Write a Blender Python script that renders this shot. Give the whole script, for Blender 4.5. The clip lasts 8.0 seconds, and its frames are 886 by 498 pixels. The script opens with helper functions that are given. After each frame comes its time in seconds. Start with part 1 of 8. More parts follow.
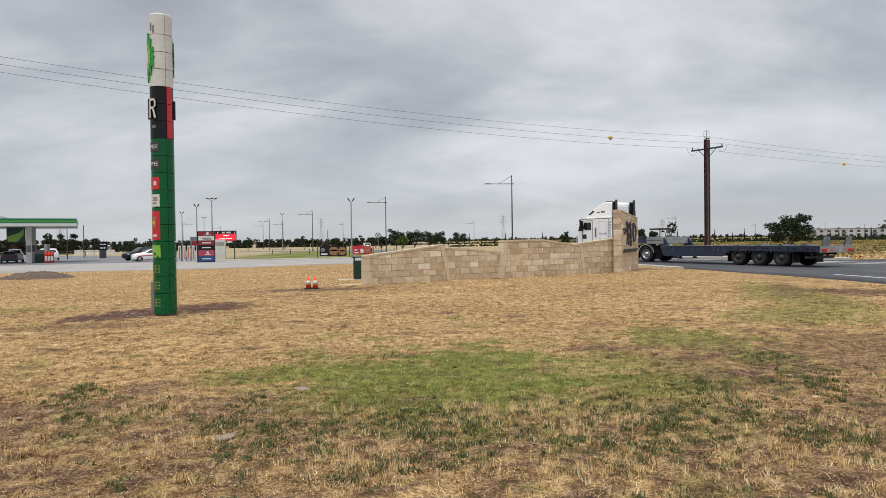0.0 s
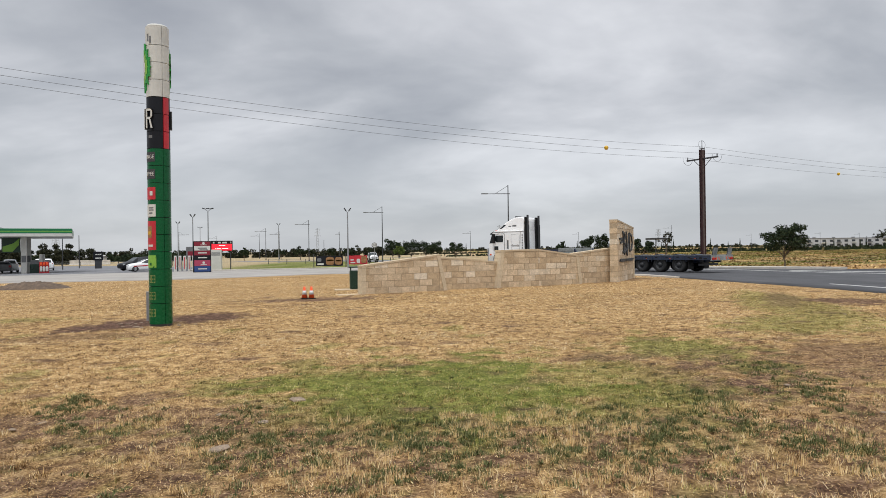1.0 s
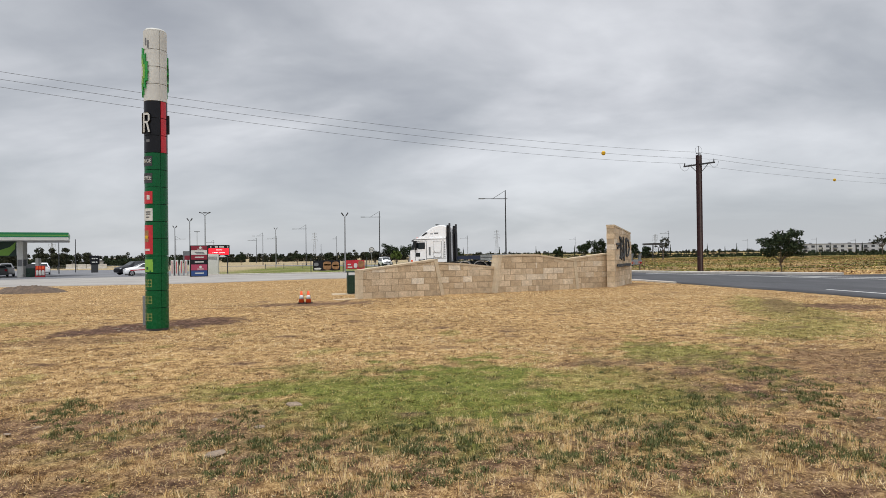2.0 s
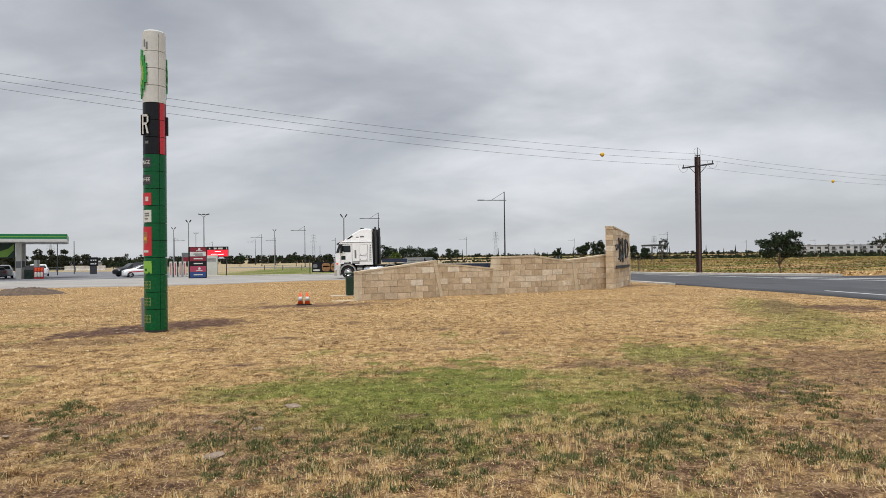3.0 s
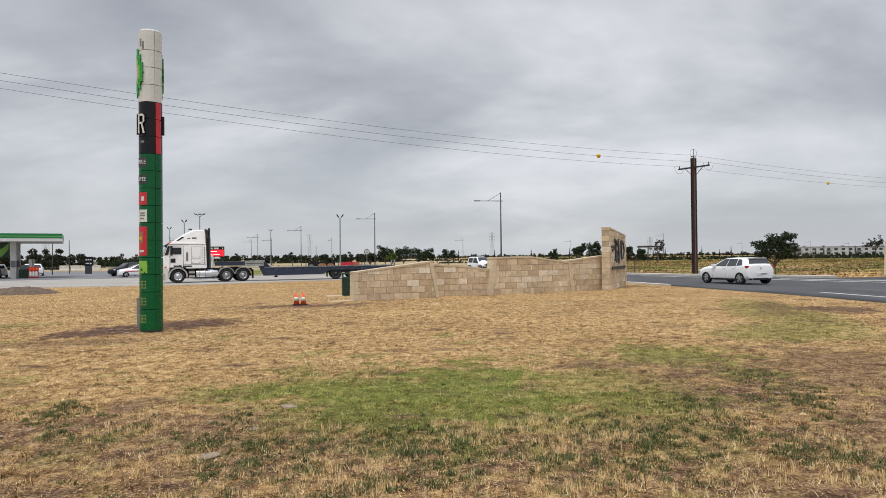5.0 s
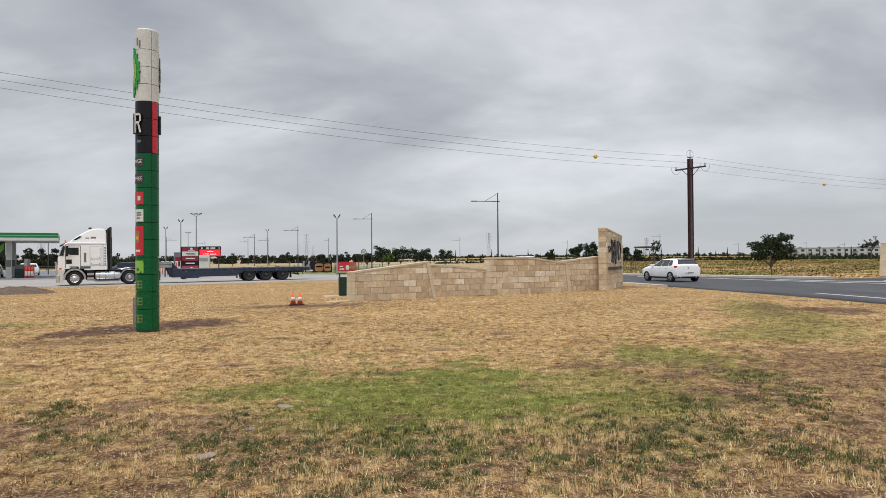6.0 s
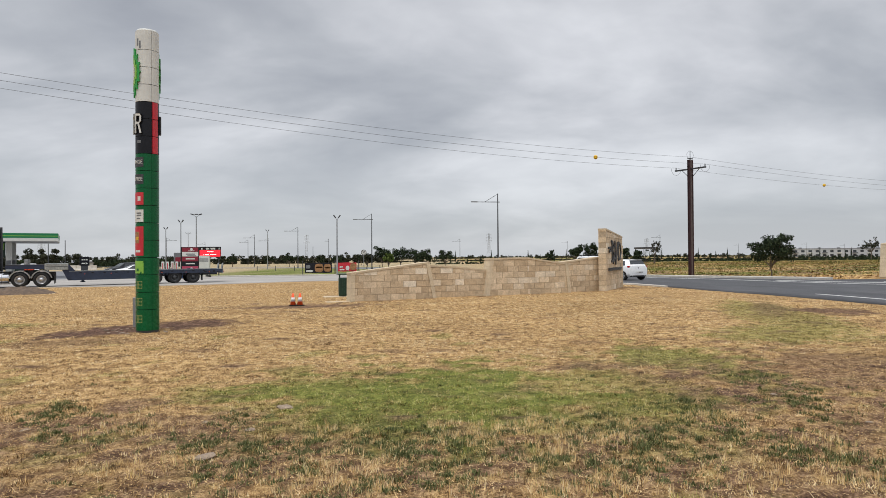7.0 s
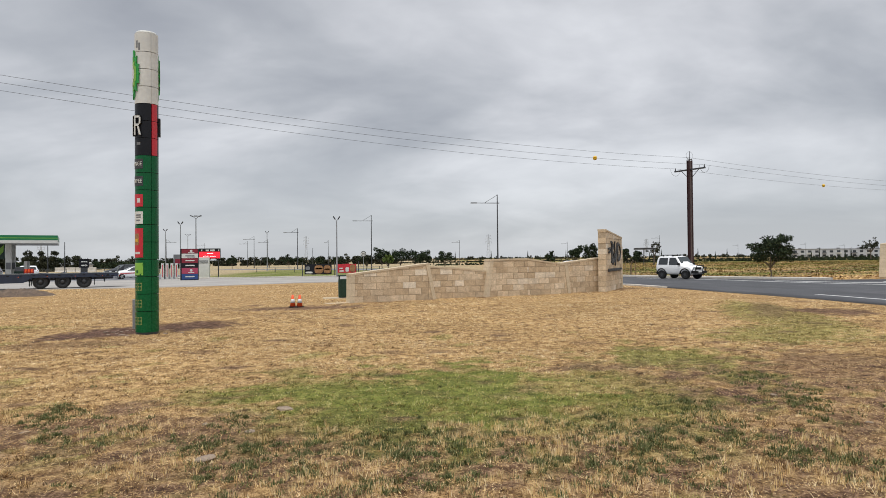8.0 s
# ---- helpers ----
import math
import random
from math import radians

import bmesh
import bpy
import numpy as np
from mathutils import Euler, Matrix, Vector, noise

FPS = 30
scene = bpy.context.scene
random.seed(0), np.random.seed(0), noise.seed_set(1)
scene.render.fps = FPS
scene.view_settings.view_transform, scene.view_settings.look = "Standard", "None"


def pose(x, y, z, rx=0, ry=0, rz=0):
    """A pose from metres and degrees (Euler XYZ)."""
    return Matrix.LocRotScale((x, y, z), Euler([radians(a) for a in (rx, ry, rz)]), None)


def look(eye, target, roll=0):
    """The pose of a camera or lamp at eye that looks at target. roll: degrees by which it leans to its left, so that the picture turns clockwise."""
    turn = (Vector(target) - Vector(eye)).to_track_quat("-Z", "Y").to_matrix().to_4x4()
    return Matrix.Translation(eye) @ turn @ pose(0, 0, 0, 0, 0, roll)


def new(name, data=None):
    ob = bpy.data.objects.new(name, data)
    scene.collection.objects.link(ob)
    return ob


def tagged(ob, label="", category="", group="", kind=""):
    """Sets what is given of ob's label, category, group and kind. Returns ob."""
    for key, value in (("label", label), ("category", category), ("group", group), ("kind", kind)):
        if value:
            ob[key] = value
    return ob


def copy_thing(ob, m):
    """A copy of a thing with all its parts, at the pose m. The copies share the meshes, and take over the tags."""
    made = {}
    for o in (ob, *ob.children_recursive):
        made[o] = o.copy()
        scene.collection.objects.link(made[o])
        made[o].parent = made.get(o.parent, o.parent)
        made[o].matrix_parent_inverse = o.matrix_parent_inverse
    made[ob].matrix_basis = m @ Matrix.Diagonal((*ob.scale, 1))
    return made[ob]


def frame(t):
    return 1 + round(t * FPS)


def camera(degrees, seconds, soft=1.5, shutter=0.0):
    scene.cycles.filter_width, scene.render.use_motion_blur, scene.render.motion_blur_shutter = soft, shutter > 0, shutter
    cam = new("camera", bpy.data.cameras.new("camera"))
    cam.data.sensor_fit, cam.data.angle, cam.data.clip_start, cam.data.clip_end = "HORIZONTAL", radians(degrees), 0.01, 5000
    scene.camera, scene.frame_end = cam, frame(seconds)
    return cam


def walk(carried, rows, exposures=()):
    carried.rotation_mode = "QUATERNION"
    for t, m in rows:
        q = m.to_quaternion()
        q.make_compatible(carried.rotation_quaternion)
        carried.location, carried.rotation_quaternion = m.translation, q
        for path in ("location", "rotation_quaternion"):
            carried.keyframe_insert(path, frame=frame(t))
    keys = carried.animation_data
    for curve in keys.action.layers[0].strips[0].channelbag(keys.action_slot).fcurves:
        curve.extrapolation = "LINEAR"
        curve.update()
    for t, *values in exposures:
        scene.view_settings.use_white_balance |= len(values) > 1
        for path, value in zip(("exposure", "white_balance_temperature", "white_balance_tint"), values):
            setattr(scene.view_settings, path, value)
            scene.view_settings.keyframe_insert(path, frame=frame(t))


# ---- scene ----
EYE = Vector((0.0, 0.0, 1.6))


def ground_z(x, y):
    """Height of the gently falling ground: down with distance, up towards the right."""
    return -1.2 * (1 - math.exp(-max(0.0, y - 12) / 200)) + 0.48 * math.tanh(x / 60) - 0.12 * min(1.0, max(0.0, (x - 9) / 10)) * min(1.0, max(0.0, (110 - y) / 40))


def aim(yaw, pitch, roll):
    a, b = radians(yaw), radians(pitch)
    way = Vector((math.sin(a) * math.cos(b), math.cos(a) * math.cos(b), math.sin(b)))
    return look(EYE, EYE + way, roll)


# seconds, yaw, pitch, roll of the hand-held camera, which stands on the spot
PATH = [
    (0, -0.820, -0.845, -0.745),
    (0.5, -0.668, -0.366, -0.776),
    (1, -0.499, 0.010, -0.792),
    (1.5, -0.354, 0.267, -0.703),
    (3, -0.163, 0.552, -0.691),
    (3.5, -0.163, 0.571, -0.632),
    (4, -0.111, 0.575, -0.636),
    (4.5, 0.000, 0.590, -0.600),
    (6, 0.428, 0.621, -0.422),
    (6.5, 0.451, 0.652, -0.408),
    (7, 0.427, 0.673, -0.387),
    (7.5, 0.417, 0.705, -0.480),
    (8, 0.457, 0.774, -0.514),
]
cam = camera(68, 8.0, soft=0.65)
walk(cam, [(t, aim(a, b, c)) for t, a, b, c in PATH], exposures=[(0.0, 0.0), (8.0, 0.0)])

# ---- light: a high overcast, brighter overhead than at the horizon ----
world = bpy.data.worlds.new("sky")
scene.world = world
world.use_nodes = True


def link_nodes(tree):
    """A tiny helper: make(type, inputs, attributes) adds a node and wires its inputs."""
    def make(kind, ins=None, operation="", data_type="", blend_type="", interpolation_type="", attribute_name="", sky_type=""):
        n = tree.nodes.new(kind)
        if operation:
            n.operation = operation
        if data_type:
            n.data_type = data_type
        if blend_type:
            n.blend_type = blend_type
        if interpolation_type:
            n.interpolation_type = interpolation_type
        if attribute_name:
            n.attribute_name = attribute_name
        if sky_type:
            n.sky_type = sky_type
        for k, v in (ins or {}).items():
            if isinstance(v, bpy.types.NodeSocket):
                tree.links.new(v, n.inputs[k])
            else:
                n.inputs[k].default_value = v
        return n
    return make


def ramp(make, fac, stops):
    n = make("ShaderNodeValToRGB", {"Fac": fac})
    e = n.color_ramp.elements
    while len(e) < len(stops):
        e.new(0.5)
    for el, (p, c) in zip(e, stops):
        el.position = p
        el.color = (*c, 1) if len(c) == 3 else c
    return n.outputs["Color"]


def build_sky():
    t = world.node_tree
    t.nodes.clear()
    make = link_nodes(t)
    co = make("ShaderNodeTexCoord").outputs["Generated"]
    sep = make("ShaderNodeSeparateXYZ", {"Vector": co})
    up = make("ShaderNodeMath", {0: sep.outputs["Z"], 1: 0.0}, operation="MAXIMUM").outputs[0]
    den = make("ShaderNodeMath", {0: up, 1: 0.30}, operation="ADD").outputs[0]
    px = make("ShaderNodeMath", {0: sep.outputs["X"], 1: den}, operation="DIVIDE").outputs[0]
    py = make("ShaderNodeMath", {0: sep.outputs["Y"], 1: den}, operation="DIVIDE").outputs[0]
    flat = make("ShaderNodeCombineXYZ", {"X": px, "Y": py, "Z": 0.0}).outputs[0]
    sc = make("ShaderNodeMapping", {"Vector": flat, "Location": (1.15, 0.6, 0.0), "Scale": (1.0, 1.25, 1.0)}).outputs[0]
    big = make("ShaderNodeTexNoise", {"Vector": sc, "Scale": 0.9, "Detail": 5.0, "Roughness": 0.5, "Distortion": 0.5}).outputs["Fac"]
    small = make("ShaderNodeTexNoise", {"Vector": sc, "Scale": 3.2, "Detail": 6.0, "Roughness": 0.55, "Distortion": 0.3}).outputs["Fac"]
    mix = make("ShaderNodeMath", {0: big, 1: make("ShaderNodeMath", {0: small, 1: 0.24}, operation="MULTIPLY").outputs[0]}, operation="ADD").outputs[0]
    cloud = ramp(make, mix, [(0.45, (0.33, 0.345, 0.38)), (0.58, (0.45, 0.465, 0.495)), (0.67, (0.57, 0.58, 0.61)), (0.82, (0.78, 0.79, 0.82))])
    # thin bright haze near the horizon, bright zenith out of view
    haze = make("ShaderNodeMapRange", {"Value": sep.outputs["Z"], "From Min": 0.0, "From Max": 0.20, "To Min": 0.72, "To Max": 0.0}).outputs[0]
    c2 = make("ShaderNodeMix", data_type="RGBA")
    t.links.new(haze, c2.inputs[0])
    t.links.new(cloud, c2.inputs[6])
    c2.inputs[7].default_value = (0.525, 0.55, 0.585, 1)
    zen = make("ShaderNodeMapRange", {"Value": sep.outputs["Z"], "From Min": 0.33, "From Max": 0.95, "To Min": 1.0, "To Max": 2.2}, interpolation_type="SMOOTHSTEP").outputs[0]
    bg = make("ShaderNodeBackground", {"Color": c2.outputs[2], "Strength": zen})
    nish = make("ShaderNodeTexSky", sky_type="NISHITA")
    nish.sun_disc, nish.sun_elevation, nish.sun_rotation = False, radians(66), radians(200)
    bg2 = make("ShaderNodeBackground", {"Color": nish.outputs[0], "Strength": 0.012})
    add = make("ShaderNodeAddShader", {0: bg.outputs[0], 1: bg2.outputs[0]})
    make("ShaderNodeOutputWorld", {"Surface": add.outputs[0]})


build_sky()
sun_data = bpy.data.lights.new("sun", "SUN")
sun_data.energy, sun_data.angle, sun_data.color = 2.1, radians(35), (1.0, 0.97, 0.92)
sun = new("sun", sun_data)
sun.matrix_world = look((0, 0, 60), (9, 25, 0))
# ---- materials ----
def material(name, build):
    m = bpy.data.materials.new(name)
    m.use_nodes = True
    t = m.node_tree
    bsdf = t.nodes["Principled BSDF"]
    build(link_nodes(t), bsdf, t)
    return m


def wire(t, out, sock):
    t.links.new(out, sock)


def coords(make):
    return make("ShaderNodeTexCoord").outputs["Object"]


def noise_fac(make, scale, detail=4.0, vec=None, rough=0.55):
    ins = {"Scale": scale, "Detail": detail, "Roughness": rough}
    if vec is not None:
        ins["Vector"] = vec
    return make("ShaderNodeTexNoise", ins).outputs["Fac"]


def mix_col(make, t, fac, a, b, blend="MIX"):
    n = make("ShaderNodeMix", data_type="RGBA", blend_type=blend)
    for i, v in ((0, fac), (6, a), (7, b)):
        if isinstance(v, bpy.types.NodeSocket):
            t.links.new(v, n.inputs[i])
        elif i:
            n.inputs[i].default_value = (*v, 1)
        else:
            n.inputs[i].default_value = v
    return n.outputs[2]


def bump(make, t, bsdf, height, strength=0.3, distance=0.01):
    b = make("ShaderNodeBump", {"Height": height, "Strength": strength, "Distance": distance})
    t.links.new(b.outputs[0], bsdf.inputs["Normal"])


def plain(name, colour, rough=0.5, metal=0.0, var=0.12, scale=6.0, coat=0.0, grain=0.0, emit=0.0):
    """Paint, plastic, metal: one colour with dirt at two scales and uneven gloss."""
    def build(make, bsdf, t):
        co = coords(make)
        n = noise_fac(make, scale, 5.0, co)
        n2 = noise_fac(make, scale * 7, 3.0, co)
        s = make("ShaderNodeMath", {0: n, 1: n2}, operation="MULTIPLY").outputs[0]
        f = make("ShaderNodeMapRange", {"Value": s, "From Min": 0.12, "From Max": 0.42}).outputs[0]
        dark = tuple(c * (1 - 2 * var) for c in colour)
        lite = tuple(min(1, c * (1 + 0.5 * var)) for c in colour)
        wire(t, mix_col(make, t, f, dark, lite), bsdf.inputs["Base Color"])
        r = make("ShaderNodeMapRange", {"Value": n2, "To Min": max(0.03, rough - 0.08), "To Max": min(1, rough + 0.1)}).outputs[0]
        wire(t, r, bsdf.inputs["Roughness"])
        bsdf.inputs["Metallic"].default_value = metal
        bsdf.inputs["Coat Weight"].default_value = coat
        if grain:
            bump(make, t, bsdf, n2, grain, 0.004)
        if emit:
            bsdf.inputs["Emission Color"].default_value = (*colour, 1)
            bsdf.inputs["Emission Strength"].default_value = emit
    return material(name, build)


def glass_dark(name, colour=(0.02, 0.025, 0.03)):
    def build(make, bsdf, t):
        bsdf.inputs["Base Color"].default_value = (*colour, 1)
        bsdf.inputs["Roughness"].default_value = 0.06
        bsdf.inputs["IOR"].default_value = 1.5
        bsdf.inputs["Specular IOR Level"].default_value = 0.4
    return material(name, build)


def attr(make, name):
    return make("ShaderNodeAttribute", attribute_name=name).outputs["Fac"]


def grass_ground():
    def build(make, bsdf, t):
        co = coords(make)
        n1 = noise_fac(make, 0.35, 6, co)
        n2 = noise_fac(make, 6.5, 6, co, 0.7)
        n3 = noise_fac(make, 38.0, 4, co, 0.7)
        mixn = make("ShaderNodeMath", {0: n2, 1: n3}, operation="MULTIPLY").outputs[0]
        # dark low stops deepen the brown for shadow in the gaps between blades
        dry = ramp(make, mixn, [(0.15, (0.050, 0.025, 0.011)), (0.23, (0.32, 0.190, 0.080)), (0.35, (0.70, 0.49, 0.235))])
        grn = ramp(make, mixn, [(0.12, (0.026, 0.033, 0.007)), (0.24, (0.115, 0.142, 0.024)), (0.40, (0.26, 0.30, 0.06))])
        soil = ramp(make, mixn, [(0.13, (0.022, 0.012, 0.008)), (0.25, (0.105, 0.056, 0.037)), (0.38, (0.32, 0.20, 0.14))])
        field = ramp(make, mixn, [(0.12, (0.13, 0.095, 0.052)), (0.24, (0.38, 0.30, 0.175)), (0.40, (0.58, 0.47, 0.30))])
        dry = mix_col(make, t, attr(make, "field"), dry, field)
        c = mix_col(make, t, attr(make, "green"), dry, grn)
        c = mix_col(make, t, attr(make, "soil"), c, soil)
        big = make("ShaderNodeMapRange", {"Value": n1, "From Min": 0.3, "From Max": 0.7, "To Min": 0.82, "To Max": 1.1}).outputs[0]
        hsv = make("ShaderNodeHueSaturation", {"Value": big, "Color": c}).outputs[0]
        wire(t, hsv, bsdf.inputs["Base Color"])
        bsdf.inputs["Roughness"].default_value = 0.95
        bsdf.inputs["Specular IOR Level"].default_value = 0.15
        bump(make, t, bsdf, mixn, 0.9, 0.05)
    return material("dry_lawn", build)


def blade_material():
    def build(make, bsdf, t):
        rnd = make("ShaderNodeNewGeometry").outputs["Random Per Island"]
        tone = attr(make, "tone")
        mixed = make("ShaderNodeMath", {0: make("ShaderNodeMath", {0: rnd, 1: 0.16}, operation="MULTIPLY").outputs[0], 1: make("ShaderNodeMath", {0: tone, 1: 0.84}, operation="MULTIPLY").outputs[0]}, operation="ADD").outputs[0]
        dry = ramp(make, mixed, [(0.06, (0.045, 0.021, 0.009)), (0.30, (0.25, 0.135, 0.050)), (0.52, (0.64, 0.425, 0.180)), (0.72, (0.82, 0.61, 0.315)), (1.0, (0.94, 0.82, 0.56))])
        grn = ramp(make, mixed, [(0.05, (0.018, 0.028, 0.006)), (0.40, (0.115, 0.130, 0.024)), (0.90, (0.40, 0.42, 0.095))])
        wire(t, mix_col(make, t, attr(make, "green"), dry, grn), bsdf.inputs["Base Color"])
        bsdf.inputs["Roughness"].default_value = 0.8
        bsdf.inputs["Specular IOR Level"].default_value = 0.08
    return material("grass_blade", build)


def asphalt(name, a, b, worn):
    def build(make, bsdf, t):
        co = coords(make)
        n1 = noise_fac(make, 0.25, 5, co)
        n2 = noise_fac(make, 60.0, 3, co, 0.8)
        lanes = make("ShaderNodeMapping", {"Vector": co, "Scale": (1.0, 0.25, 1.0)}).outputs[0]
        n3 = noise_fac(make, 0.9, 4, lanes)
        f = make("ShaderNodeMath", {0: n1, 1: n2}, operation="MULTIPLY").outputs[0]
        c = ramp(make, f, [(0.1, a), (0.4, b)])
        w = make("ShaderNodeMapRange", {"Value": n3, "From Min": 0.5, "From Max": 0.7, "To Min": 0.0, "To Max": 0.6}).outputs[0]
        wire(t, mix_col(make, t, w, c, worn), bsdf.inputs["Base Color"])
        bsdf.inputs["Roughness"].default_value = 0.82
        bump(make, t, bsdf, n2, 0.4, 0.004)
    return material(name, build)


def sandstone():
    def build(make, bsdf, t):
        co = coords(make)
        rnd = make("ShaderNodeObjectInfo").outputs["Random"]
        off = make("ShaderNodeVectorMath", {0: co, 1: make("ShaderNodeCombineXYZ", {"X": make("ShaderNodeMath", {0: rnd, 1: 40.0}, operation="MULTIPLY").outputs[0]}).outputs[0]}, operation="ADD").outputs[0]
        n1 = noise_fac(make, 3.0, 6, off, 0.65)
        n2 = noise_fac(make, 26.0, 5, off, 0.75)
        c = ramp(make, rnd, [(0.0, (0.52, 0.395, 0.255)), (0.35, (0.59, 0.455, 0.30)), (0.8, (0.68, 0.545, 0.38)), (0.9, (0.72, 0.60, 0.44)), (1.0, (0.82, 0.72, 0.57))])
        st = make("ShaderNodeMapRange", {"Value": n1, "From Min": 0.35, "From Max": 0.7, "To Min": 1.1, "To Max": 0.72}).outputs[0]
        gr = make("ShaderNodeMapRange", {"Value": n2, "From Min": 0.3, "From Max": 0.7, "To Min": 0.66, "To Max": 1.22}).outputs[0]
        v = make("ShaderNodeMath", {0: st, 1: gr}, operation="MULTIPLY").outputs[0]
        wire(t, make("ShaderNodeHueSaturation", {"Value": v, "Color": c}).outputs[0], bsdf.inputs["Base Color"])
        bsdf.inputs["Roughness"].default_value = 0.9
        bump(make, t, bsdf, make("ShaderNodeMath", {0: n1, 1: n2}, operation="ADD").outputs[0], 0.5, 0.01)
    return material("sandstone", build)


def leaf_material(name, a, b, c):
    def build(make, bsdf, t):
        rnd = make("ShaderNodeNewGeometry").outputs["Random Per Island"]
        wire(t, ramp(make, rnd, [(0.0, a), (0.55, b), (1.0, c)]), bsdf.inputs["Base Color"])
        bsdf.inputs["Roughness"].default_value = 0.75
        bsdf.inputs["Specular IOR Level"].default_value = 0.12
    return material(name, build)


def bark_material(name, a, b):
    def build(make, bsdf, t):
        co = make("ShaderNodeMapping", {"Vector": coords(make), "Scale": (6, 6, 1.2)}).outputs[0]
        n = noise_fac(make, 5.0, 6, co, 0.7)
        wire(t, ramp(make, n, [(0.3, a), (0.7, b)]), bsdf.inputs["Base Color"])
        bsdf.inputs["Roughness"].default_value = 0.9
        bump(make, t, bsdf, n, 0.6, 0.02)
    return material(name, build)


def rusty():
    def build(make, bsdf, t):
        co = make("ShaderNodeMapping", {"Vector": coords(make), "Scale": (8, 8, 0.6)}).outputs[0]
        n = noise_fac(make, 2.5, 6, co, 0.7)
        wire(t, ramp(make, n, [(0.3, (0.016, 0.006, 0.007)), (0.55, (0.038, 0.011, 0.012)), (0.8, (0.078, 0.026, 0.024))]), bsdf.inputs["Base Color"])
        bsdf.inputs["Roughness"].default_value = 0.65
    return material("oxide_red_steel", build)


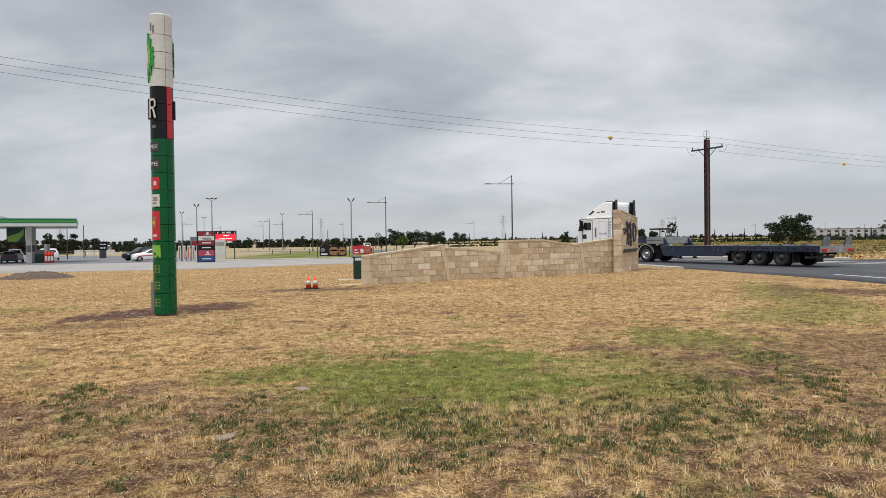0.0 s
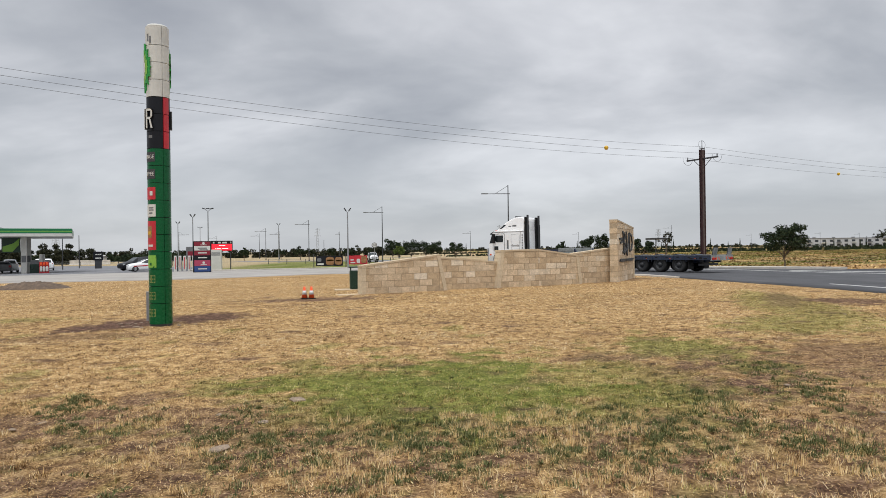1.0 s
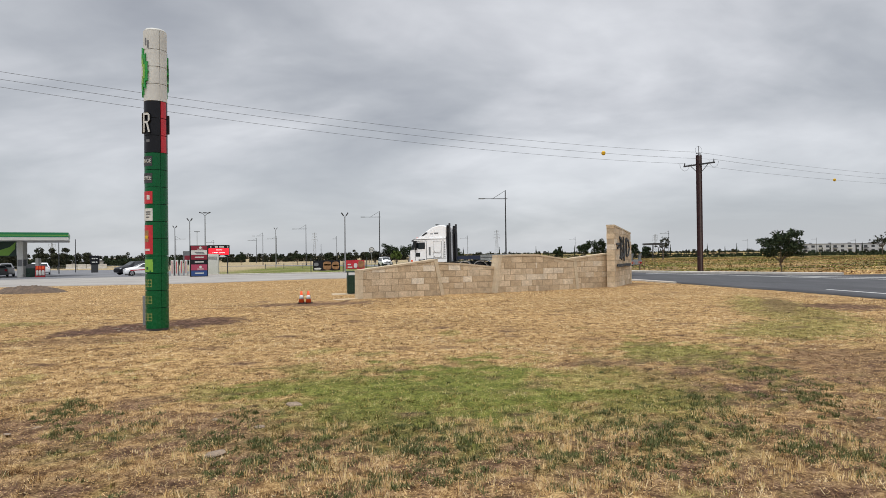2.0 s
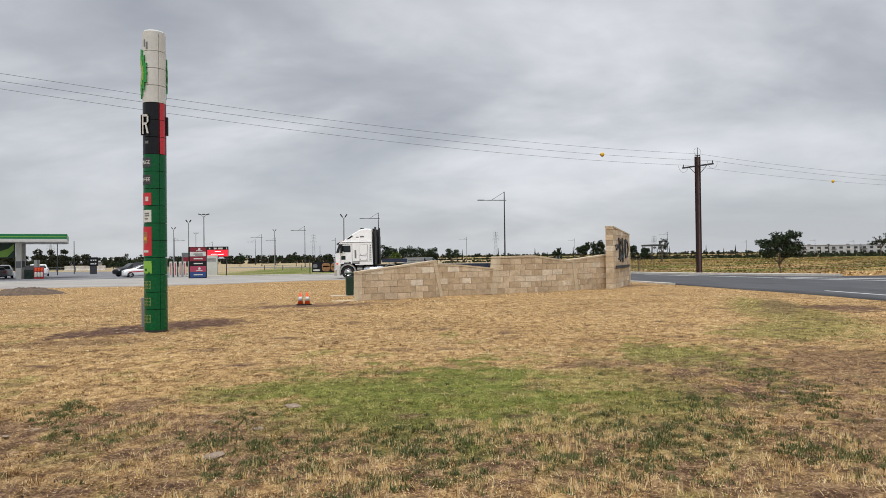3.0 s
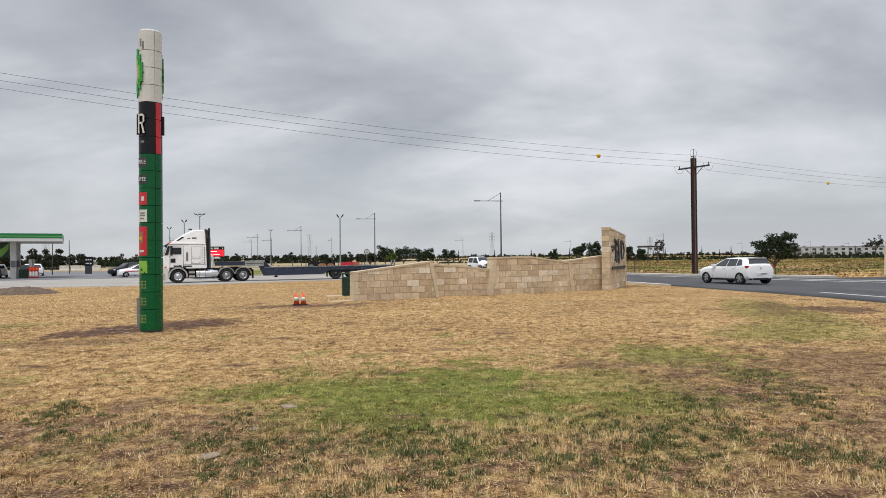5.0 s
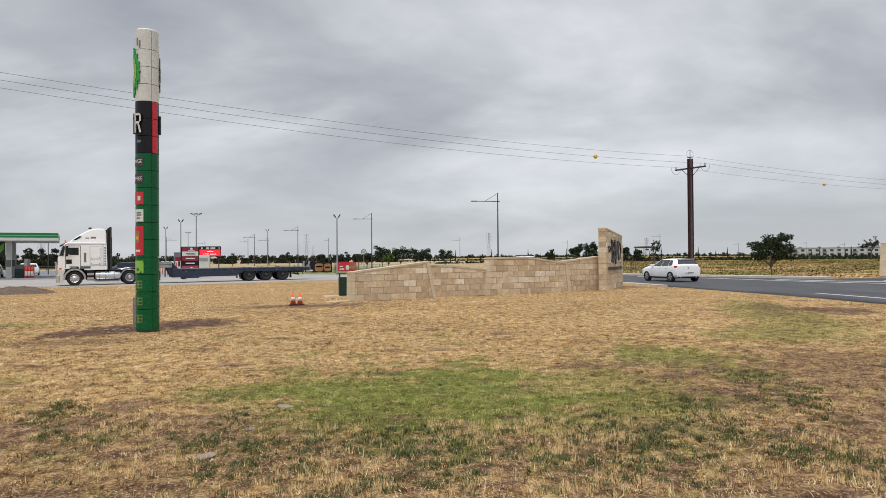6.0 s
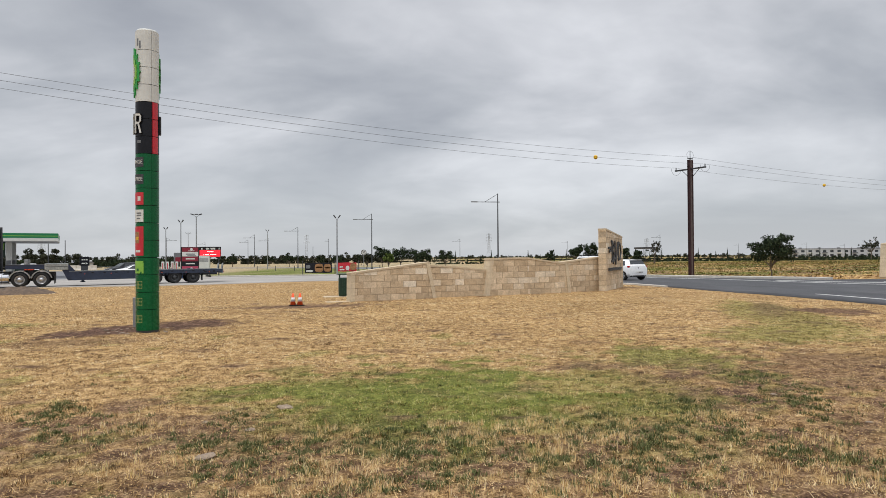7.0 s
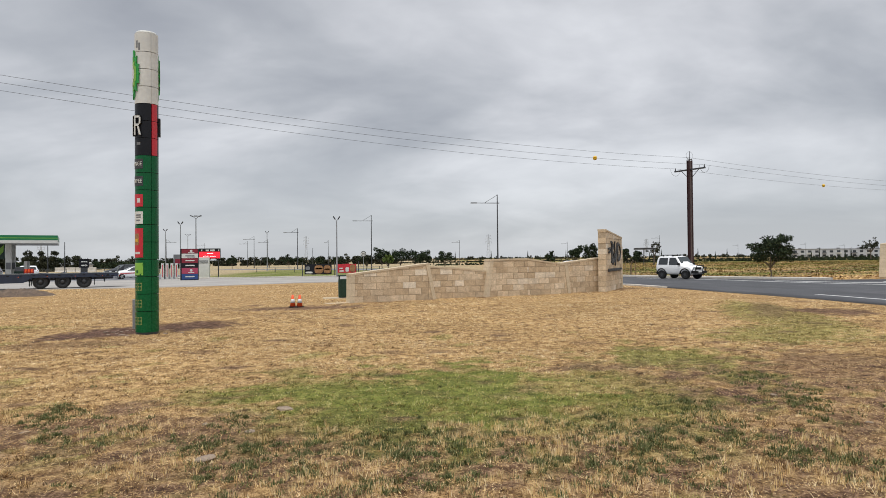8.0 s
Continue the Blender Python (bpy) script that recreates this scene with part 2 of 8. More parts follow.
M = {
    "lawn": grass_ground(), "blade": blade_material(),
    "asphalt": asphalt("asphalt", (0.030, 0.031, 0.035), (0.075, 0.077, 0.084), (0.095, 0.095, 0.10)),
    "pale_road": asphalt("pale_concrete_road", (0.24, 0.225, 0.205), (0.42, 0.395, 0.365), (0.34, 0.325, 0.31)),
    "forecourt": asphalt("forecourt_asphalt", (0.11, 0.113, 0.125), (0.20, 0.205, 0.22), (0.26, 0.26, 0.26)),
    "concrete": plain("concrete", (0.62, 0.58, 0.52), 0.9, var=0.15, scale=1.5, grain=0.4),
    "line": plain("road_paint", (0.78, 0.78, 0.76), 0.7, var=0.15, scale=4.0),
    "stone": sandstone(), "mortar": plain("mortar", (0.47, 0.375, 0.26), 0.95, var=0.2, scale=8.0, grain=0.5),
    "cap": plain("cap_stone", (0.60, 0.485, 0.335), 0.9, var=0.14, scale=3.0, grain=0.5),
    "white": plain("white_paint", (0.87, 0.88, 0.885), 0.28, var=0.012, scale=1.2, coat=0.6),
    "sign_white": plain("white_sign_panel", (0.62, 0.62, 0.58), 0.45, var=0.07, scale=2.0),
    "sign_black": plain("black_sign_panel", (0.012, 0.013, 0.017), 0.32, var=0.1, scale=2.0),
    "sign_red": plain("red_sign_panel", (0.52, 0.022, 0.035), 0.4, var=0.08, scale=2.0),
    "sign_green": plain("green_sign_panel", (0.001, 0.100, 0.030), 0.26, var=0.08, scale=2.0),
    "canopy_green": plain("canopy_green", (0.004, 0.17, 0.058), 0.35, var=0.05), "lime": plain("lime_green", (0.22, 0.46, 0.06), 0.4, var=0.06), "leaf_green": plain("emblem_green", (0.02, 0.30, 0.05), 0.4, var=0.08),
    "yellow": plain("yellow_paint", (0.75, 0.44, 0.01), 0.45, var=0.08), "gold": plain("price_gold", (0.25, 0.28, 0.08), 0.5),
    "steel": plain("galvanised_steel", (0.36, 0.37, 0.38), 0.45, 0.6, var=0.12, scale=3.0), "dark_steel": plain("dark_steel", (0.055, 0.057, 0.062), 0.5, 0.3, var=0.15),
    "chrome": plain("polished_metal", (0.72, 0.73, 0.75), 0.16, 0.95, var=0.06), "alloy": plain("alloy", (0.55, 0.56, 0.58), 0.3, 0.85, var=0.1),
    "rubber": plain("tyre_rubber", (0.016, 0.016, 0.017), 0.85, var=0.25, scale=5.0, grain=0.3),
    "black": plain("black_plastic", (0.014, 0.014, 0.015), 0.5, var=0.2), "glass": glass_dark("tinted_glass", (0.045, 0.05, 0.055)), "cab_glass": glass_dark("cab_glass", (0.012, 0.016, 0.018)), "clear": glass_dark("windscreen_glass", (0.045, 0.055, 0.06)),
    "navy": plain("navy_chassis_paint", (0.016, 0.028, 0.064), 0.38, var=0.18, scale=2.5), "deck": plain("worn_deck_plate", (0.36, 0.38, 0.37), 0.6, 0.2, var=0.25, scale=1.6, grain=0.3),
    "rail": plain("slate_blue_side_rail", (0.019, 0.032, 0.066), 0.42, var=0.2, scale=2.0), "grey": plain("grey_paint", (0.17, 0.175, 0.18), 0.55, var=0.12),
    "red_lens": plain("red_lens", (0.42, 0.008, 0.012), 0.2, var=0.05), "orange": plain("safety_orange", (0.92, 0.11, 0.02), 0.5, var=0.08),
    "reflect": plain("reflective_white", (0.72, 0.72, 0.70), 0.45, var=0.06), "lamp_lens": plain("lamp_lens", (0.62, 0.65, 0.68), 0.15, var=0.04),
    "rust": rusty(), "post_conc": plain("aged_concrete", (0.13, 0.098, 0.09), 0.9, var=0.2, scale=2.0, grain=0.4),
    "led": plain("lit_red_screen", (0.85, 0.015, 0.03), 0.4, var=0.0, emit=1.0), "led_white": plain("lit_white", (0.9, 0.9, 0.9), 0.4, var=0.0, emit=1.0),
    "maroon": plain("maroon_panel", (0.22, 0.012, 0.028), 0.4, var=0.06), "blue_panel": plain("blue_panel", (0.02, 0.06, 0.20), 0.4, var=0.06), "pink": plain("rose_panel", (0.38, 0.05, 0.10), 0.4, var=0.06),
    "bin_green": plain("dark_green_paint", (0.010, 0.045, 0.028), 0.45, var=0.15), "wood": plain("timber_stake", (0.30, 0.22, 0.13), 0.85, var=0.2),
    "leaf_dark": leaf_material("dark_leaves", (0.013, 0.022, 0.012), (0.025, 0.038, 0.018), (0.055, 0.070, 0.033)),
    "leaf_olive": leaf_material("olive_leaves", (0.016, 0.020, 0.012), (0.030, 0.034, 0.019), (0.062, 0.060, 0.036)),
    "leaf_fresh": leaf_material("fresh_leaves", (0.05, 0.08, 0.015), (0.10, 0.14, 0.03), (0.17, 0.20, 0.06)),
    "weed": leaf_material("weed_leaves", (0.042, 0.053, 0.021), (0.105, 0.122, 0.046), (0.22, 0.225, 0.10)),
    "bark": bark_material("bark", (0.06, 0.045, 0.032), (0.19, 0.15, 0.11)), "dirt": plain("bare_earth", (0.17, 0.12, 0.085), 0.95, var=0.3, scale=4.0, grain=0.8),
    "quoin": plain("pale_end_stone", (0.64, 0.53, 0.375), 0.9, var=0.12, scale=3.0, grain=0.4), "rock": plain("pale_limestone", (0.34, 0.26, 0.19), 0.9, var=0.2, scale=9.0, grain=0.6), "skin": plain("burger_brown", (0.36, 0.18, 0.07), 0.6, var=0.3, scale=3.0),
    "facade": plain("pale_render", (0.52, 0.53, 0.54), 0.85, var=0.1, scale=0.3), "roof": plain("grey_roof", (0.20, 0.20, 0.21), 0.7, var=0.1, scale=0.4),
}

for key, level in (("sign_green", 0.28), ("sign_black", 0.22), ("black", 0.25)):
    for n in M[key].node_tree.nodes:
        if n.type == "BSDF_PRINCIPLED":
            n.inputs["Specular IOR Level"].default_value = level
# ---- mesh helpers ----
def finish(name, bm, mat, smooth=False):
    bmesh.ops.recalc_face_normals(bm, faces=bm.faces)
    me = bpy.data.meshes.new(name)
    bm.to_mesh(me)
    bm.free()
    for m in (mat if isinstance(mat, (list, tuple)) else [mat]):
        me.materials.append(m)
    if smooth:
        me.shade_smooth()
    return me


def part(name, bm, mat, parent, label="", smooth=False):
    ob = new(name, finish(name, bm, mat, smooth))
    ob.parent = parent
    return tagged(ob, label) if label else ob


def thing(name, m, label, category, group="", kind=""):
    ob = new(name)
    ob.matrix_world = m
    ob.empty_display_size = 0.2
    return tagged(ob, label, category, group, kind)


def box(bm, x0, y0, z0, x1, y1, z1, bevel=0.0, m=None):
    r = bmesh.ops.create_cube(bm, size=1.0)
    vs = r["verts"]
    bmesh.ops.scale(bm, vec=(x1 - x0, y1 - y0, z1 - z0), verts=vs)
    bmesh.ops.translate(bm, vec=((x0 + x1) / 2, (y0 + y1) / 2, (z0 + z1) / 2), verts=vs)
    if bevel:
        es = list({e for v in vs for e in v.link_edges})
        r = bmesh.ops.bevel(bm, geom=es, offset=bevel, segments=2, affect="EDGES", profile=0.6)
        vs = list({v for f in r["faces"] for v in f.verts} | {v for v in vs if v.is_valid})
    if m is not None:
        bmesh.ops.transform(bm, matrix=m, verts=vs)
    return vs


def tube(bm, a, b, r0, r1=None, n=10, caps=True):
    """A round bar from a to b."""
    a, b = Vector(a), Vector(b)
    r1 = r0 if r1 is None else r1
    q = (b - a).to_track_quat("Z", "Y").to_matrix()
    rings = []
    for p, r in ((a, r0), (b, r1)):
        rings.append([bm.verts.new(p + q @ Vector((r * math.cos(2 * math.pi * i / n), r * math.sin(2 * math.pi * i / n), 0))) for i in range(n)])
    for i in range(n):
        bm.faces.new((rings[0][i], rings[0][(i + 1) % n], rings[1][(i + 1) % n], rings[1][i]))
    if caps:
        bm.faces.new(rings[0][::-1])
        bm.faces.new(rings[1])


def lathe(bm, profile, n=24, axis="z", at=(0, 0, 0)):
    """Turn (radius, along) points round an axis; closed at both ends."""
    at = Vector(at)
    rings = []
    for r, h in profile:
        ring = []
        for i in range(n):
            c, s = r * math.cos(2 * math.pi * i / n), r * math.sin(2 * math.pi * i / n)
            v = Vector((c, s, h)) if axis == "z" else Vector((c, h, s)) if axis == "y" else Vector((h, c, s))
            ring.append(bm.verts.new(at + v))
        rings.append(ring)
    for a, b in zip(rings, rings[1:]):
        for i in range(n):
            bm.faces.new((a[i], a[(i + 1) % n], b[(i + 1) % n], b[i]))
    bm.faces.new(rings[0][::-1])
    bm.faces.new(rings[-1])


def prism(bm, poly, thick, to3d):
    """Extrude a polygon of (u, v) by thick; to3d(u, v, w) gives the place."""
    lo = [bm.verts.new(to3d(u, v, 0.0)) for u, v in poly]
    hi = [bm.verts.new(to3d(u, v, thick)) for u, v in poly]
    n = len(poly)
    bm.faces.new(lo[::-1])
    bm.faces.new(hi)
    for i in range(n):
        bm.faces.new((lo[i], lo[(i + 1) % n], hi[(i + 1) % n], hi[i]))
    return lo, hi


def clip_poly(poly, a, b, c):
    """The part of a convex polygon where a*u + b*v <= c."""
    out = []
    for (p, q) in zip(poly, poly[1:] + poly[:1]):
        dp, dq = a * p[0] + b * p[1] - c, a * q[0] + b * q[1] - c
        if dp <= 0:
            out.append(p)
        if dp * dq < 0:
            k = dp / (dp - dq)
            out.append((p[0] + k * (q[0] - p[0]), p[1] + k * (q[1] - p[1])))
    return out


def raw_mesh(name, verts, faces, mat, attrs=None):
    me = bpy.data.meshes.new(name)
    nv, nf = len(verts), len(faces)
    k = faces.shape[1]
    me.vertices.add(nv)
    me.vertices.foreach_set("co", np.asarray(verts, dtype=np.float32).ravel())
    me.loops.add(nf * k)
    me.loops.foreach_set("vertex_index", np.asarray(faces, dtype=np.int32).ravel())
    me.polygons.add(nf)
    me.polygons.foreach_set("loop_start", np.arange(0, nf * k, k, dtype=np.int32))
    me.update(calc_edges=True)
    me.materials.append(mat)
    for key, vals in (attrs or {}).items():
        at = me.attributes.new(key, "FLOAT", "POINT")
        at.data.foreach_set("value", np.asarray(vals, dtype=np.float32))
    return me


# ---- ground ----
def ground_np(x, y):
    return -1.2 * (1 - np.exp(-np.maximum(0.0, y - 12) / 200)) + 0.48 * np.tanh(x / 60) - 0.12 * np.clip((x - 9) / 10, 0, 1) * np.clip((110 - y) / 40, 0, 1)


def waves(x, y, seed, size):
    """Cheap smooth noise from -1 to 1 out of turned sines."""
    r = np.random.RandomState(seed)
    out = np.zeros_like(x, dtype=float)
    for k in range(7):
        a, f, p = r.uniform(0, 2 * np.pi), (0.6 + 0.35 * k) / size, r.uniform(0, 6.28, 2)
        out += np.sin((x * np.cos(a) + y * np.sin(a)) * f * 6.28 + p[0] + 1.7 * np.sin((y * np.cos(a) - x * np.sin(a)) * f * 3.1 + p[1]))
    return out / 3.2


def blot(x, y, cx, cy, rx, ry, turn=0.0, rag=0.35, seed=1):
    """1 inside a ragged ellipse, 0 outside."""
    c, s = np.cos(turn), np.sin(turn)
    u, v = ((x - cx) * c + (y - cy) * s) / rx, (-(x - cx) * s + (y - cy) * c) / ry
    d = np.sqrt(u * u + v * v) + rag * waves(x, y, seed, max(0.6, min(rx, ry) * 0.9)) * 0.5 + 0.12 * waves(x, y, seed + 50, 0.35)
    return np.clip((1.12 - d) / 0.34, 0, 1)


def green_at(x, y):
    g = 0.92 * blot(x, y, 0.15, 7.75, 1.45, 1.85, 0.0, 1.0, 1)
    g = np.maximum(g, 0.48 * blot(x, y, 0.4, 7.7, 2.9, 2.1, 0.05, 1.1, 17))
    g = np.maximum(g, 0.88 * blot(x, y, -0.55, 7.0, 1.05, 1.15, 0.0, 1.0, 12))
    g = np.maximum(g, 0.85 * blot(x, y, -1.75, 8.05, 1.35, 0.5, 0.32, 0.6, 5))
    g = np.maximum(g, 0.70 * blot(x, y, 3.6, 10.1, 1.05, 1.35, 0.2, 0.7, 2))
    g = np.maximum(g, 0.75 * blot(x, y, 2.2, 7.0, 0.95, 0.75, 0.0, 0.8, 13))
    g = np.maximum(g, 0.70 * blot(x, y, 4.0, 8.45, 0.55, 0.4, 0.0, 0.7, 15))
    g = np.maximum(g, 0.55 * blot(x, y, 6.8, 13.0, 2.0, 1.2, 0.85, 0.6, 16))
    g = np.maximum(g, 0.5 * blot(x, y, 8.9, 17.5, 1.2, 5.5, -0.25, 0.5, 3))
    g = np.maximum(g, 0.45 * blot(x, y, -11.5, 17.0, 1.6, 0.7, 0.2, 0.5, 4))
    g = np.maximum(g, np.clip(waves(x, y, 6, 2.6) - 0.8, 0, 0.4) * (y < 14))
    g = np.maximum(g, np.clip(waves(x, y, 14, 0.8) - 0.55, 0, 1) * 0.7 * (y < 6.4))
    # watered verge across the pale road, streaks in the far field
    verge = np.clip((y - 71) / 2, 0, 1) * np.clip((165 - y) / 10, 0, 1) * np.clip((x + 30 + 0.12 * (y - 70)) / 2, 0, 1) * np.clip((2 - x) / 6, 0, 1)
    g = np.maximum(g, verge * (0.84 + 0.22 * waves(x, y, 7, 9)))
    far = np.clip((x - 14) / 3, 0, 1) * np.clip((y - 52) / 6, 0, 1)
    g = np.maximum(g, far * np.clip(0.42 + 0.95 * waves(x * 0.3, y, 8, 9) + 0.6 * waves(x * 0.6, y, 9, 3.5), 0, 0.9))
    return np.clip(g, 0, 1)


def soil_at(x, y, green=None):
    s = 1.0 * blot(x, y, -7.65, 15.5, 1.05, 1.75, -0.5, 0.5, 21)
    s = np.maximum(s, 0.95 * blot(x, y, -6.3, 16.9, 1.15, 1.35, 0.2, 0.6, 37))
    s = np.maximum(s, 0.45 * blot(x, y, -7.2, 13.2, 1.6, 0.7, 0.2, 0.8, 38))
    s = np.maximum(s, 0.85 * blot(x, y, 10.9, 18.0, 1.1, 1.3, 0.3, 0.7, 39))
    s = np.maximum(s, 0.7 * blot(x, y, 2.2, 9.4, 0.75, 0.3, 0.1, 0.8, 40))
    s = np.maximum(s, 0.85 * blot(x, y, -3.45, 7.25, 0.35, 0.4, 0.2, 0.8, 41))
    s = np.maximum(s, 0.8 * blot(x, y, -3.9, 6.4, 0.9, 0.35, 0.2, 0.9, 42))
    s = np.maximum(s, 0.7 * blot(x, y, -2.3, 6.3, 0.5, 0.8, 0.5, 0.9, 43))
    s = np.maximum(s, 0.75 * np.clip(waves(x, y, 29, 2.2) * waves(x * 0.4, y, 30, 1.7) - 0.28, 0, 1) * (y < 26))
    s = np.maximum(s, 1.0 * blot(x, y, 3.35, 7.4, 0.27, 0.38, 0.0, 0.5, 22))
    s = np.maximum(s, 0.60 * blot(x, y, 5.8, 9.0, 1.3, 1.6, 0.2, 0.9, 23))
    s = np.maximum(s, 0.55 * blot(x, y, 4.0, 6.0, 0.9, 0.6, 0.1, 1.0, 34))
    s = np.maximum(s, 0.55 * blot(x, y, 9.6, 19.0, 0.5, 3.0, -0.4, 0.5, 24))
    s = np.maximum(s, 0.85 * blot(x, y, -4.5, 23.0, 2.5, 1.0, 0.15, 0.7, 25))
    bare = np.clip(0.52 + 0.55 * waves(x, y, 46, 0.9) + 0.50 * waves(x, y, 47, 0.28), 0, 0.9)
    s = np.maximum(s, bare * np.clip((7.1 - y) / 0.9, 0, 1) * (1 - 0.7 * (green_at(x, y) if green is None else green)))
    s = np.maximum(s, 1.0 * bare * np.clip((x - 2.2) / 0.8, 0, 1) * np.clip((10.6 - y) / 1.5, 0, 1))
    # dark strip along the wall's foot: soil colour that also carries its shadow line
    d = (y - 25.28) - (x + 3.37) * 0.530
    s = np.maximum(s, 0.9 * np.clip(1 - np.abs(d + 0.22 + 0.10 * waves(x, y, 36, 0.9)) / 0.30, 0, 1) * (x > -3.8) * (x < 8.2))
    s = np.maximum(s, 0.6 * blot(x, y, 9.4, 33.5, 1.5, 1.2, 1.0, 0.4, 26))
    s = np.maximum(s, np.clip(waves(x, y, 27, 1.4) - 0.62, 0, 0.8) * (y < 7.5))
    s = np.maximum(s, np.clip(x - 14, 0, 1) * np.clip((y - 52) / 6, 0, 1) * np.clip(0.9 * waves(x * 0.22, y, 44, 6) + 0.5 * waves(x * 0.5, y, 45, 2.5) - 0.1, 0, 0.75))
    s = np.maximum(s, np.clip(waves(x, y, 28, 3.0) - 0.95, 0, 0.5) * (y < 16))
    return np.clip(s, 0, 1)


def axis_steps(fine0, fine1, step, far0, far1, grow=1.13):
    a = list(np.arange(fine0, fine1 + 1e-6, step))
    d, p = step, fine1
    while p < far1:
        d *= grow
        p += d
        a.append(p)
    d, p = step, fine0
    while p > far0:
        d *= grow
        p -= d
        a.insert(0, p)
    return np.array(a)


def build_ground():
    xs = axis_steps(-11, 11, 0.11, -2500, 2500)
    ys = axis_steps(2.0, 19, 0.11, -600, 3200)
    X, Y = np.meshgrid(xs, ys)
    Z = ground_np(X, Y)
    near = np.clip((22 - np.abs(Y - 8)) / 8, 0, 1) * np.clip((16 - np.abs(X)) / 4, 0, 1)
    Z = Z + near * (0.014 * waves(X, Y, 31, 1.1) + 0.008 * waves(X, Y, 32, 0.35))
    nx, ny = len(xs), len(ys)
    i = np.arange((ny - 1) * nx).reshape(ny - 1, nx)[:, :-1].ravel()
    faces = np.stack([i, i + 1, i + nx + 1, i + nx], 1)
    me = raw_mesh("ground", np.stack([X.ravel(), Y.ravel(), Z.ravel()], 1), faces, M["lawn"], {"green": green_at(X, Y).ravel(), "soil": soil_at(X, Y).ravel(), "field": (np.clip((np.maximum(Y, np.abs(X) * 1.2) - 50) / 30, 0, 1) * np.clip((24 - X) / 20, 0.15, 1)).ravel()})
    me.shade_smooth()
    return tagged(new("ground", me), "dry straw-coloured lawn with green and bare patches", "ground", kind="structure")


build_ground()


def chain(points, n):
    """n points evenly along a smooth line through points."""
    p = np.array(points, float)
    q = np.vstack([2 * p[0] - p[1], p, 2 * p[-1] - p[-2]])
    out = []
    for k in range(1, len(q) - 2):
        a, b, c, d = q[k - 1:k + 3]
        for u in np.linspace(0, 1, 24, endpoint=False):
            out.append(0.5 * (2 * b + (c - a) * u + (2 * a - 5 * b + 4 * c - d) * u * u + (3 * b - a - 3 * c + d) * u ** 3))
    out = np.array(out + [p[-1]])
    s = np.r_[0, np.cumsum(np.hypot(*np.diff(out, axis=0).T))]
    g = np.linspace(0, s[-1], n)
    return np.stack([np.interp(g, s, out[:, 0]), np.interp(g, s, out[:, 1])], 1)


def ribbon(name, edge_a, edge_b, lift, mat, label, category, n=60, across=10, kind="structure"):
    """A paved sheet between two edges that follows the ground, with a short skirt."""
    a, b = chain(edge_a, n), chain(edge_b, n)
    f = np.linspace(0, 1, across)[None, :, None]
    p = a[:, None] * (1 - f) + b[:, None] * f
    z = ground_np(p[..., 0], p[..., 1]) + lift
    top = np.concatenate([p, z[..., None]], 2).reshape(-1, 3)
    i = np.arange((n - 1) * across).reshape(n - 1, across)[:, :-1].ravel()
    faces = np.stack([i, i + 1, i + across + 1, i + across], 1)
    me = raw_mesh(name, top, faces, mat)
    bm = bmesh.new()
    bm.from_mesh(me)
    r = bmesh.ops.extrude_edge_only(bm, edges=[e for e in bm.edges if e.is_boundary])
    bmesh.ops.translate(bm, vec=(0, 0, -0.1), verts=[v for v in r["geom"] if isinstance(v, bmesh.types.BMVert)])
    bmesh.ops.recalc_face_normals(bm, faces=bm.faces)
    bm.to_mesh(me)
    bm.free()
    return tagged(new(name, me), label, category, kind=kind)


NEAR_EDGE = [(15.0, -40), (14.6, 0), (14.2, 14), (13.84, 20.6), (13.5, 24.4), (12.75, 28.8), (10.8, 38.3), (6.5, 45.5), (1.0, 50.0)]
FAR_EDGE = [(33, -40), (32, 0), (30.5, 18), (29.5, 30), (27.5, 38), (25.3, 42.4), (21.4, 48.2), (15.9, 56.2), (11, 66), (4.0, 80)]
ribbon("road_1", NEAR_EDGE, FAR_EDGE, 0.035, M["asphalt"], "dark grey asphalt road with white markings", "road", 90, 12)
ribbon("road_2", [(27.0, 36.5), (48, 29), (110, 12)], [(25.0, 43.2), (50, 40.5), (112, 30)], 0.030, M["asphalt"], "asphalt side street joining the road", "road", 30, 6)
ribbon("road_3", [(1.2, 49.8), (-5, 52.0), (-10.3, 52.6), (-16.1, 48.7), (-21.6, 47.0), (-31.4, 46.6), (-45, 43), (-75, 34)], [(6.0, 82), (-4, 75), (-11.5, 72.8), (-20, 73.4), (-29.2, 74.4), (-40, 71), (-55, 67), (-90, 60)], 0.040, M["pale_road"], "pale concrete service road beside the lawn", "road", 90, 12)
ribbon("pavement_1", [(-29.6, 74.0), (-40, 70.6), (-55, 66.6), (-90, 59.6), (-150, 50)], [(-36, 98), (-62, 128), (-84, 140), (-130, 150), (-200, 150)], 0.050, M["forecourt"], "grey asphalt forecourt of the fuel station", "pavement", 40, 14)
ribbon("road_4", [(2.5, 78.5), (-3, 96), (-12, 120), (-30, 150), (-60, 172)], [(9, 78.5), (4, 96), (-4, 122), (-22, 156), (-56, 180)], 0.045, M["forecourt"], "grey access road crossing the dry field", "road", 40, 5)


